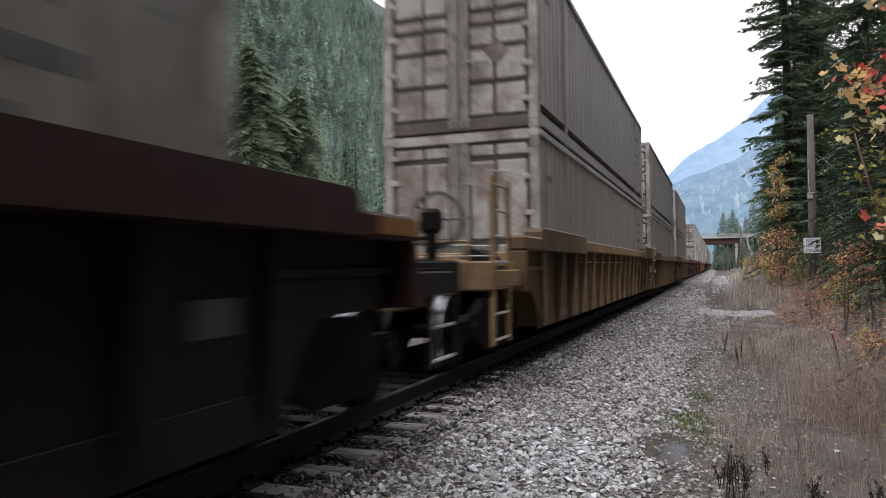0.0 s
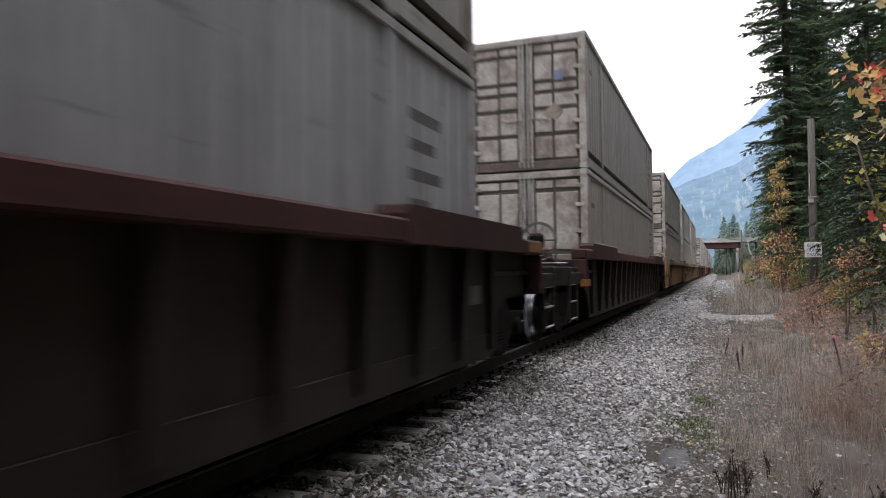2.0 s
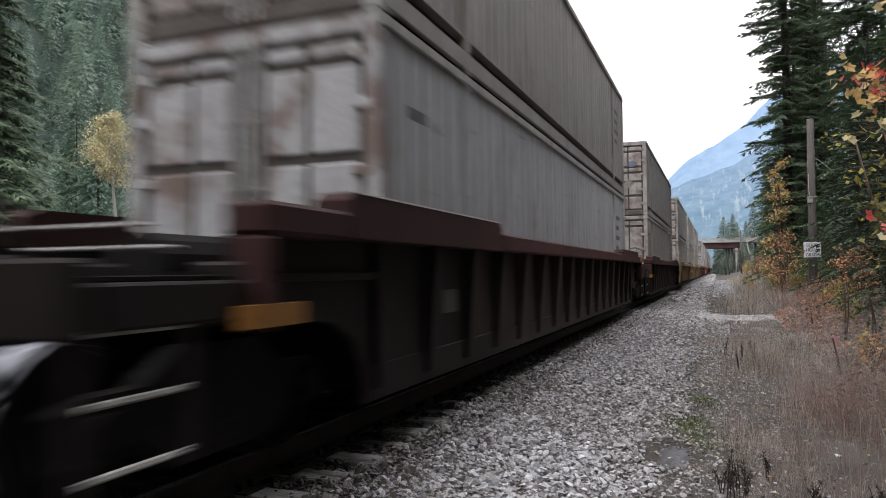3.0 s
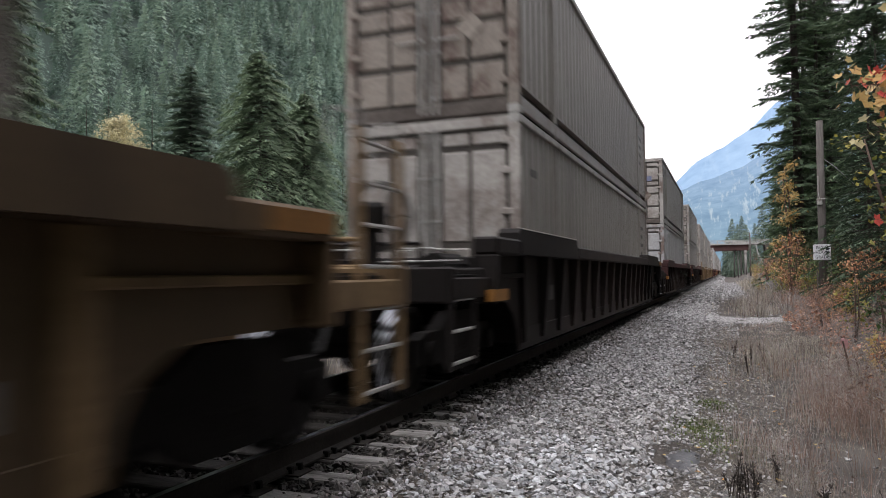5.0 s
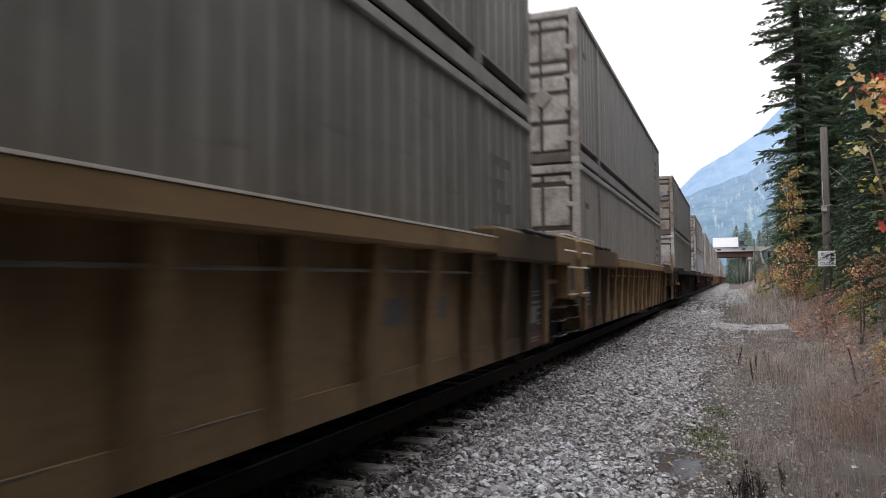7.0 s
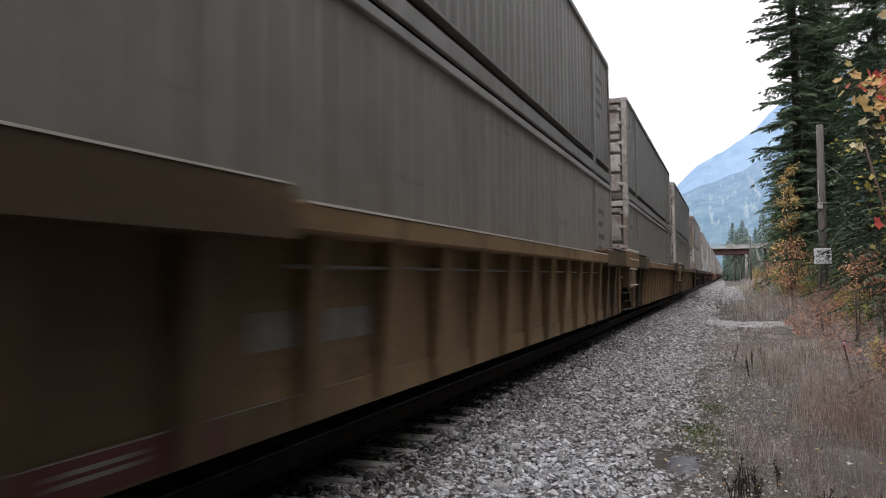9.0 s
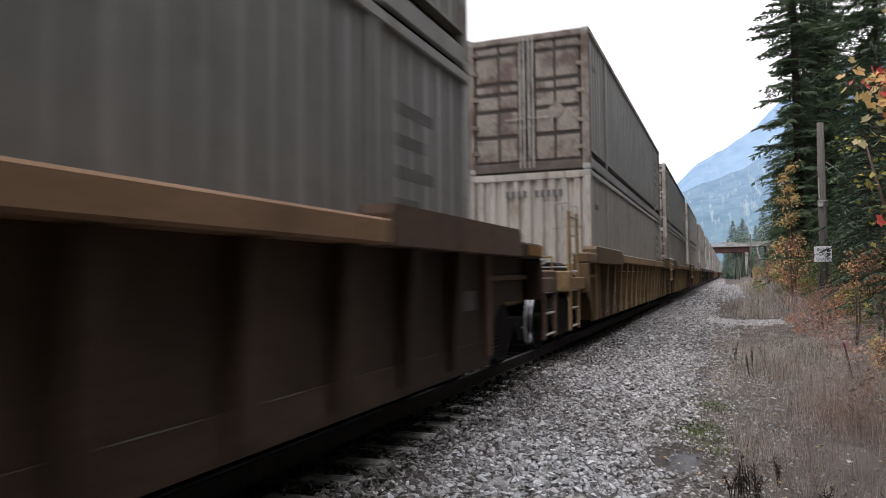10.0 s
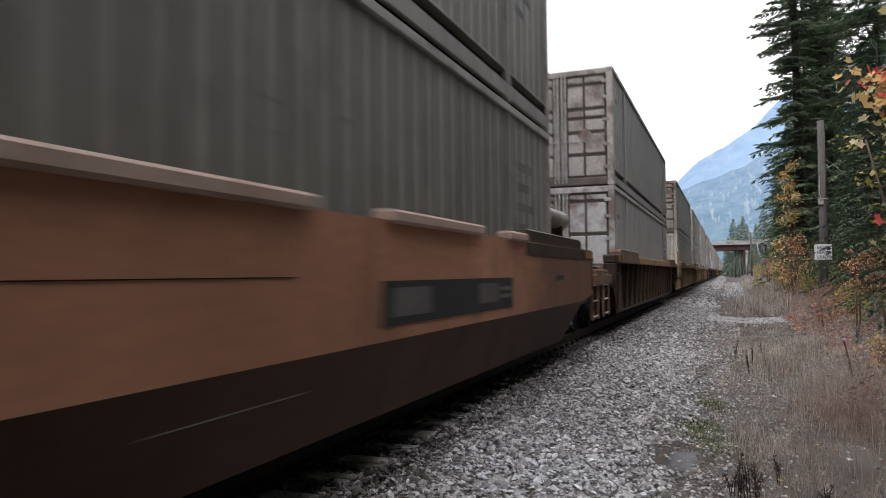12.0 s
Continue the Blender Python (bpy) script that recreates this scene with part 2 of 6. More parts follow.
soil = material("gravelly_soil", (0.04, 0.034, 0.03), (0.1, 0.088, 0.078), rough=0.95, scale=1.4, fine=45, bump=0.6,
                stain=(0.05, 0.04, 0.03), stain_scale=0.5, stain_at=(0.5, 0.6))


def forest_floor_past(m, x0, x1, colour):
    """The soil turns to mossy forest floor on the slope beyond x0."""
    nt = m.node_tree
    bs = nt.nodes["Principled BSDF"]
    was = bs.inputs["Base Color"].links[0].from_socket
    tc = nt.nodes.new("ShaderNodeTexCoord")
    sep = nt.nodes.new("ShaderNodeSeparateXYZ")
    nt.links.new(tc.outputs["Object"], sep.inputs[0])
    mr = nt.nodes.new("ShaderNodeMapRange")
    mr.inputs[1].default_value, mr.inputs[2].default_value = x0, x1
    nt.links.new(sep.outputs[0], mr.inputs[0])
    nt.links.new(mixed(nt, mr.outputs[0], was, colour), bs.inputs["Base Color"])


def shaded_middle(m, half):
    """Shade under the train, put into the ties' colour between the rails."""
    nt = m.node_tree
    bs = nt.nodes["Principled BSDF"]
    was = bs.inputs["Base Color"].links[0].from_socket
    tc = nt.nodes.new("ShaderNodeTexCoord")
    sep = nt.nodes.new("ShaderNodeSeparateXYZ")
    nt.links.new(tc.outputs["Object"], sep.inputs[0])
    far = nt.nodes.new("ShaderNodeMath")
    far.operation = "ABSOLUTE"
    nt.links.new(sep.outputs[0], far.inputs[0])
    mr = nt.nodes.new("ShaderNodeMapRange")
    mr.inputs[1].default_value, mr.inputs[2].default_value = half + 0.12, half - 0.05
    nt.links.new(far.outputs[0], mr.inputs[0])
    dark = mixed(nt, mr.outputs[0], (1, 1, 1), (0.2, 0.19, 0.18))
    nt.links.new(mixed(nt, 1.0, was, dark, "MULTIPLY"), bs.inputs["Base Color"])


shaded_middle(tie_wood, 0.78)
forest_floor_past(soil, -40, -70, (0.03, 0.048, 0.038))
stone_dark = material("ballast_stone_dusty", (0.12, 0.111, 0.104), (0.23, 0.216, 0.205), rough=0.95, scale=9, fine=60, bump=0.3, island=0.55)
stone_clean = material("ballast_stone_clean", (0.36, 0.37, 0.385), (0.56, 0.572, 0.59), rough=0.85, scale=9, fine=60, bump=0.3, island=0.4)
# near-black stones: the shade under the train is put into their colour
stone_shaded = material("ballast_stone_shaded", (0.035, 0.032, 0.03), (0.075, 0.069, 0.064), rough=0.85, scale=9, fine=60, bump=0.3, island=0.5)
pale_gravel = material("pale_crossing_gravel", (0.34, 0.33, 0.325), (0.5, 0.49, 0.485), rough=0.95, scale=5, fine=60, bump=0.5)
pole_wood = material("pole_grey_timber", (0.08, 0.072, 0.068), (0.15, 0.136, 0.127), rough=0.9, scale=4, fine=30,
                     stretch=(6, 6, 0.4), bump=0.4)
bark = material("conifer_bark", (0.04, 0.034, 0.03), (0.085, 0.072, 0.062), rough=0.95, scale=4, stretch=(4, 4, 0.7), bump=0.5)
bark_pale = material("pale_bark", (0.3, 0.28, 0.25), (0.42, 0.4, 0.36), rough=0.9, scale=4, stretch=(4, 4, 1), bump=0.3)
needles_dark = leafy("needles_dark_green", [(0.055, 0.085, 0.056), (0.105, 0.152, 0.094), (0.2, 0.262, 0.155)], 0.65, 0.3, 0.9)
needles_mid = leafy("needles_mid_green", [(0.05, 0.088, 0.046), (0.085, 0.138, 0.068), (0.13, 0.19, 0.092)], 0.65, 0.28)
needles_young = leafy("needles_young_green", [(0.035, 0.058, 0.038), (0.06, 0.096, 0.06), (0.1, 0.145, 0.085)], 0.65, 0.25)
needles_fir = leafy("needles_blue_green", [(0.08, 0.135, 0.105), (0.125, 0.19, 0.142), (0.17, 0.235, 0.17)], 0.6, 0.35)
needles_spruce = leafy("needles_grey_spruce", [(0.075, 0.11, 0.08), (0.11, 0.155, 0.11), (0.15, 0.195, 0.135)], 0.7, 0.4, 0.5)
# far slope: distance haze is put into these pale needle colours
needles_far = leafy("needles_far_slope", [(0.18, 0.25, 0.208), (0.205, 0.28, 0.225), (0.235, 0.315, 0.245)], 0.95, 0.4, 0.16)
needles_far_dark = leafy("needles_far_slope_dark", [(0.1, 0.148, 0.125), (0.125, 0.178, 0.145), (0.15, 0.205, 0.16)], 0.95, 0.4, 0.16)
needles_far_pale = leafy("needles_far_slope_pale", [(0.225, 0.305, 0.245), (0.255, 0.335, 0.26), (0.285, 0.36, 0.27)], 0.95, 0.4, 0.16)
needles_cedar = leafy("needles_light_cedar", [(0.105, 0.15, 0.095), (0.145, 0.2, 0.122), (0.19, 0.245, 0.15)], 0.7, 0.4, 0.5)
# trees by the bridge, paled in their colour to carry the haze
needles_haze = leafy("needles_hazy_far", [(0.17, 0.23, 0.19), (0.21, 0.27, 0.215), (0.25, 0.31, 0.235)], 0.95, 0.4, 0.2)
leaf_gold = leafy("leaves_golden", [(0.5, 0.33, 0.13), (0.64, 0.44, 0.19), (0.34, 0.29, 0.11), (0.58, 0.45, 0.25)], 0.6, 0.35)
leaf_pale_gold = leafy("leaves_pale_gold", [(0.5, 0.45, 0.26), (0.62, 0.56, 0.35), (0.4, 0.38, 0.22)], 0.6, 0.35)
leaf_red = leafy("leaves_orange_red", [(0.42, 0.05, 0.05), (0.45, 0.09, 0.06), (0.4, 0.26, 0.07), (0.3, 0.26, 0.08), (0.42, 0.3, 0.09)], 0.55, 0.35)
leaf_scarlet = leafy("leaves_scarlet", [(0.4, 0.05, 0.05), (0.5, 0.09, 0.07), (0.46, 0.2, 0.1)], 0.5, 0.35)
leaf_rust = leafy("leaves_rusty_red", [(0.3, 0.125, 0.09), (0.42, 0.225, 0.155), (0.25, 0.155, 0.11), (0.48, 0.31, 0.215)], 0.7, 0.3)
leaf_orange = leafy("leaves_orange_red", [(0.55, 0.25, 0.12), (0.62, 0.4, 0.22), (0.46, 0.17, 0.1), (0.56, 0.44, 0.25)], 0.65, 0.35)
leaf_lime = leafy("leaves_yellow_green", [(0.2, 0.2, 0.05), (0.34, 0.29, 0.07), (0.1, 0.14, 0.04)], 0.6, 0.35)
leaf_green = leafy("leaves_green", [(0.04, 0.08, 0.025), (0.07, 0.12, 0.04), (0.12, 0.16, 0.06)], 0.6, 0.3)
weed_dark = material("dead_weed_dark_brown", (0.03, 0.024, 0.021), (0.065, 0.052, 0.045), rough=0.9)
twig_grey = material("bare_grey_twigs", (0.16, 0.14, 0.13), (0.3, 0.275, 0.26), rough=0.9)
twig = material("brown_twigs", (0.09, 0.06, 0.05), (0.15, 0.105, 0.085), rough=0.9)
straw_red = leafy("grass_dry_reddish", [(0.19, 0.14, 0.125), (0.36, 0.3, 0.275), (0.52, 0.47, 0.435), (0.33, 0.3, 0.292), (0.5, 0.465, 0.455)], 0.8, 0.25, 0.9)
straw_rust = leafy("grass_rust_brown", [(0.15, 0.095, 0.078), (0.28, 0.185, 0.148), (0.4, 0.29, 0.24), (0.11, 0.083, 0.072)], 0.8, 0.25, 0.9)
straw_pale = leafy("grass_dry_pale", [(0.36, 0.32, 0.26), (0.5, 0.46, 0.38), (0.26, 0.235, 0.2)], 0.8, 0.2)
moss = leafy("moss_green", [(0.08, 0.12, 0.03), (0.14, 0.18, 0.05)], 0.9, 0.1)
concrete = material("bridge_concrete", (0.3, 0.29, 0.28), (0.42, 0.41, 0.39), rough=0.85, scale=0.6, fine=8, stain=(0.2, 0.19, 0.18))
girder_red = material("girder_dull_red_paint", (0.085, 0.042, 0.04), (0.13, 0.066, 0.062), rough=0.7, scale=0.7, fine=8)
sign_white = material("sign_white_paint", (0.66, 0.67, 0.7), (0.76, 0.77, 0.8), rough=0.5, scale=3)
sign_black = material("sign_black_letters", (0.02, 0.02, 0.03), (0.04, 0.04, 0.05), rough=0.6)
truck_white = material("truck_white_panels", (0.82, 0.83, 0.85), (0.88, 0.88, 0.9), rough=0.4, scale=0.5)
truck_blue = material("truck_cab_dark_blue", (0.03, 0.05, 0.09), (0.05, 0.07, 0.12), rough=0.35)
glass_dark = material("dark_glass", (0.02, 0.025, 0.03), (0.03, 0.035, 0.04), rough=0.1, spec=0.5)
wire_grey = material("galvanised_wire", (0.3, 0.3, 0.31), (0.4, 0.4, 0.41), rough=0.5, metal=0.6)
ribbon_pink = material("pink_flagging_tape", (0.5, 0.26, 0.27), (0.66, 0.45, 0.45), rough=0.5)
puddle_water = material("puddle_water", (0.015, 0.015, 0.018), (0.025, 0.024, 0.027), rough=0.3, bump=0.15, spec=0.1, fine=25)
leaf_fallen = leafy("fallen_leaves", [(0.42, 0.2, 0.06), (0.5, 0.36, 0.12), (0.55, 0.5, 0.38)], 0.7, 0.1)


# ---------------------------------------------------------------- mesh helpers
class Shape:
    """Collects corners and faces of one mesh."""

    def __init__(self):
        self.v, self.f = [], []

    def add(self, verts, faces):
        o = len(self.v)
        self.v.extend(verts)
        self.f.extend([tuple(i + o for i in f) for f in faces])
        return self


def box(s, x0, x1, y0, y1, z0, z1, c=0.0):
    """A box; c cuts its edges."""
    if c <= 0:
        s.add([(x, y, z) for z in (z0, z1) for y in (y0, y1) for x in (x0, x1)],
              [(0, 2, 3, 1), (4, 5, 7, 6), (0, 1, 5, 4), (2, 6, 7, 3), (0, 4, 6, 2), (1, 3, 7, 5)])
        return s
    c = min(c, (x1 - x0) / 2.5, (y1 - y0) / 2.5, (z1 - z0) / 2.5)
    v, at = [], {}
    for i in (0, 1):
        for j in (0, 1):
            for k in (0, 1):
                p = ((x0, x1)[i], (y0, y1)[j], (z0, z1)[k])
                d = (c if i == 0 else -c, c if j == 0 else -c, c if k == 0 else -c)
                for ax in range(3):
                    at[i, j, k, ax] = len(v)
                    v.append(tuple(p[a] if a == ax else p[a] + d[a] for a in range(3)))
    f = []
    for ax in range(3):
        o = [a for a in range(3) if a != ax]
        for side in (0, 1):
            quad = []
            for q in ((0, 0), (1, 0), (1, 1), (0, 1)):
                key = [0, 0, 0]
                key[ax], key[o[0]], key[o[1]] = side, q[0], q[1]
                quad.append(at[(*key, ax)])
            f.append(tuple(quad))
        for q in ((0, 0), (1, 0), (1, 1), (0, 1)):
            k0, k1 = [0, 0, 0], [0, 0, 0]
            k0[o[0]] = k1[o[0]] = q[0]
            k0[o[1]] = k1[o[1]] = q[1]
            k1[ax] = 1
            f.append((at[(*k0, o[0])], at[(*k1, o[0])], at[(*k1, o[1])], at[(*k0, o[1])]))
    for i in (0, 1):
        for j in (0, 1):
            for k in (0, 1):
                f.append(tuple(at[i, j, k, a] for a in range(3)))
    s.add(v, f)
    return s


def tube(s, pts, radii, n=8, caps=True):
    """A round bar through points."""
    pts = [Vector(p) for p in pts]
    if isinstance(radii, (int, float)):
        radii = [radii] * len(pts)
    rings = []
    for i, p in enumerate(pts):
        d = (pts[min(i + 1, len(pts) - 1)] - pts[max(i - 1, 0)]).normalized()
        a = d.orthogonal().normalized() if i == 0 else (a - d * a.dot(d)).normalized()
        b = d.cross(a)
        rings.append([p + (a * math.cos(2 * math.pi * k / n) + b * math.sin(2 * math.pi * k / n)) * radii[i] for k in range(n)])
    v = [tuple(q) for r in rings for q in r]
    f = [(i * n + k, i * n + (k + 1) % n, (i + 1) * n + (k + 1) % n, (i + 1) * n + k) for i in range(len(pts) - 1) for k in range(n)]
    if caps:
        f += [tuple(range(n))[::-1], tuple(range((len(pts) - 1) * n, len(pts) * n))]
    return s.add(v, f)


def prism(s, outline, x0, x1):
    """An outline in y and z, drawn out along x."""
    n = len(outline)
    v = [(x0, y, z) for y, z in outline] + [(x1, y, z) for y, z in outline]
    f = [tuple(range(n))[::-1], tuple(range(n, 2 * n))] + [(i, (i + 1) % n, n + (i + 1) % n, n + i) for i in range(n)]
    return s.add(v, f)


def turned(s, profile, n=28):
    """A profile of (radius, x) turned about the x axis."""
    m = len(profile)
    v = [(x, r * math.cos(2 * math.pi * k / n), r * math.sin(2 * math.pi * k / n)) for k in range(n) for r, x in profile]
    f = [(k * m + i, k * m + i + 1, ((k + 1) % n) * m + i + 1, ((k + 1) % n) * m + i) for k in range(n) for i in range(m - 1)]
    return s.add(v, f)


def mesh_of(name, s, mat, smooth=False):
    me = bpy.data.meshes.new(name)
    me.from_pydata(s.v, [], s.f)
    me.materials.append(mat)
    bm = bmesh.new()
    bm.from_mesh(me)
    if len(bm.faces) < 60000:
        bmesh.ops.recalc_face_normals(bm, faces=bm.faces)
    bm.to_mesh(me)
    bm.free()
    if smooth:
        me.polygons.foreach_set("use_smooth", [True] * len(me.polygons))
    return me


def part(name, s, mat, parent, label="", smooth=False):
    """One mesh of its own under a thing or under a part."""
    ob = new(name, mesh_of(name, s, mat, smooth))
    ob.parent = parent
    return tagged(ob, label) if label else ob


def thing(name, label, category, group="", at=None):
    """An Empty at a thing's base, which carries its parts."""
    ob = tagged(new(name), label, category, group)
    if at is not None:
        ob.matrix_world = at
    return ob


def single(name, s, mat, label, category, group="", kind="", smooth=False):
    return tagged(new(name, mesh_of(name, s, mat, smooth)), label, category, group, kind)


# ---------------------------------------------------------------- ground
TRACK = -3.78          # the track's middle
RAILS = (TRACK - 0.755, TRACK + 0.755)


def lerp(x, table):
    for (a, p), (b, q) in zip(table, table[1:]):
        if x <= b:
            u = max(0.0, (x - a) / (b - a))
            return p + (q - p) * u
    return table[-1][1]


SECTION = [(-3000, 900), (-500, 420), (-470, 405), (-115, 2.0), (-60, -0.5), (-12, -0.9), (-7.2, -0.75), (-5.2, -0.265), (-2.3, -0.265), (-1.6, -0.345),
           (-0.5, -0.47), (0.6, -0.55), (2.0, -0.45), (3.4, 0.05), (5, 0.5), (9, 1.6), (30, 8), (120, 40), (3000, 60)]


def ground_at(x, y):
    z = lerp(x, SECTION)
    rough = 0.0 if -5.6 < x < -2.2 else min(1.0, 0.25 + 0.2 * abs(x - TRACK - 1.5))
    z += rough * (0.05 * noise.noise(Vector((x * 0.9, y * 0.9, 3))) + 0.03 * noise.noise(Vector((x * 3, y * 3, 7))))
    if x < -100:
        z += 14 * noise.noise(Vector((x * 0.012, y * 0.012, 1)))
    return z


def build_ground():
    xs = sorted({round(v, 3) for v in [a for a, _ in SECTION] + list(np.arange(-7, 6, 0.25)) + list(np.arange(6, 30, 2))
                 + list(np.arange(-60, -8, 5)) + list(np.arange(-560, -100, 18)) + [60, 200, 500, 1200]})
    ys = sorted({round(v, 3) for v in list(np.arange(-10, 24, 0.3)) + list(np.arange(24, 80, 1.5)) + list(np.arange(80, 300, 10))
                 + list(np.arange(300, 1000, 35)) + [-3000, -800, -300, -100, -40, -20, 1300, 1800, 2600, 4000]})
    s = Shape()
    nx = len(xs)
    s.add([(x, y, ground_at(x, y)) for y in ys for x in xs],
          [(j * nx + i, j * nx + i + 1, (j + 1) * nx + i + 1, (j + 1) * nx + i) for j in range(len(ys) - 1) for i in range(nx - 1)])
    single("ground", s, soil, "gravelly brown soil beside a railway, rising to slopes", "ground", kind="structure", smooth=True)


def build_track():
    """Two rails on timber ties; each tie is a piece of the track."""
    track = tagged(new("track"), "single railway track on weathered timber ties and grey ballast", "railway track", kind="structure")
    prof = [(-0.076, -0.186), (0.076, -0.186), (0.076, -0.172), (0.012, -0.15), (0.009, -0.045), (0.036, -0.036), (0.037, -0.008),
            (0.028, 0.0), (-0.028, 0.0), (-0.037, -0.008), (-0.036, -0.036), (-0.009, -0.045), (-0.012, -0.15), (-0.076, -0.172)]
    for x in RAILS:
        s = Shape()
        v = [(x + a, y, b) for y in (-60, 900) for a, b in prof]
        n = len(prof)
        s.add(v, [(i, (i + 1) % n, n + (i + 1) % n, n + i) for i in range(n)])
        part("rail", s, rail_rust, track, "rusty steel rail")
        s = Shape()
        box(s, x - 0.022, x + 0.022, -60, 900, -0.002, 0.002)
        part("rail_head", s, steel_worn, track, "polished running surface of the rail")
    rnd = random.Random(5)
    ties = []
    for k in range(5):
        s = Shape()
        box(s, -1.3, 1.3, -0.115, 0.115, -0.17, 0, 0.012)
        s.v = [(x, y + 0.006 * noise.noise(Vector((x * 4, k, y * 9))), z + 0.006 * noise.noise(Vector((x * 3, k, z))) ) for x, y, z in s.v]
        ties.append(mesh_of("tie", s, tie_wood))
    plate, spike = Shape(), Shape()
    box(plate, -0.17, 0.17, -0.095, 0.095, 0, 0.014, 0.004)
    plate_me = mesh_of("tie_plate", plate, rail_rust)
    box(spike, -0.016, 0.016, -0.016, 0.016, 0, 0.05, 0.003)
    box(spike, -0.03, 0.014, -0.022, 0.022, 0.03, 0.052, 0.006)
    spike_me = mesh_of("spike", spike, steel_dark)
    far = Shape()
    for i in range(-10, 900):
        y = 0.01 + i * 0.4955
        if y > 420:
            break
        if i > 210:
            box(far, -1.3, 1.3, y - 0.115, y + 0.115, -0.37, -0.2)
            continue
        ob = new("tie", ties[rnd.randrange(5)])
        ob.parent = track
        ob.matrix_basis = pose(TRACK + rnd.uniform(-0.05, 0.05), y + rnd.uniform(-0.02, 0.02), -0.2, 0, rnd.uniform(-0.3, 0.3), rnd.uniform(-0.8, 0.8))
        if i < 70:
            pl = new("tie_plate", plate_me)
            pl.parent = track
            pl.matrix_basis = pose(RAILS[1], y, -0.2)
            for dx, dy in ((0.1, 0.06), (0.1, -0.06)):
                sp = new("spike", spike_me)
                sp.parent = track
                sp.matrix_basis = pose(RAILS[1] + dx - 0.012, y + dy, -0.188)
    ob = part("tie_row", far, tie_wood, track)
    ob.location.x = TRACK
    tagged(ob, kind="stuff")




def stone_form(rnd):
    """An angular crushed stone with 8 to 10 corners."""
    pts = []
    for i in range(6):
        a = i * math.pi / 3 + rnd.uniform(-0.3, 0.3)
        r = rnd.uniform(0.75, 1.1)
        pts.append((r * math.cos(a), r * math.sin(a) * 0.8, rnd.uniform(-0.15, 0.25)))
    top = [(rnd.uniform(-0.35, 0.5), rnd.uniform(-0.35, 0.35), rnd.uniform(0.45, 0.7)), (rnd.uniform(-0.6, 0), rnd.uniform(-0.3, 0.3), rnd.uniform(0.4, 0.65))]
    v = pts + top + [(0, 0, -0.5)]
    f = [(0, 1, 6), (1, 2, 6), (2, 7, 6), (2, 3, 7), (3, 4, 7), (4, 5, 7), (5, 6, 7), (5, 0, 6)] + [((i + 1) % 6, i, 8) for i in range(6)]
    return v, f


def scatter_stones(name, spots, label, mat):
    rnd = random.Random(11)
    forms = [stone_form(rnd) for _ in range(24)]
    verts, faces = [], []
    for x, y, z, r in spots:
        v, f = forms[rnd.randrange(24)]
        a, t1, t2 = rnd.uniform(0, 6.3), rnd.gauss(0, 0.42), rnd.gauss(0, 0.42)
        m = Euler((t1, t2, a)).to_matrix() * r
        o = len(verts)
        for p in v:
            q = m @ Vector(p)
            verts.append((q.x + x, q.y + y, q.z + z))
        faces.extend([(i + o, j + o, k + o) for i, j, k in (f if y < 9 and r > 0.026 else f[:8])])
    me = bpy.data.meshes.new(name)
    me.from_pydata(verts, [], faces)
    me.materials.append(mat)
    tagged(new(name, me), label, "gravel", kind="stuff")


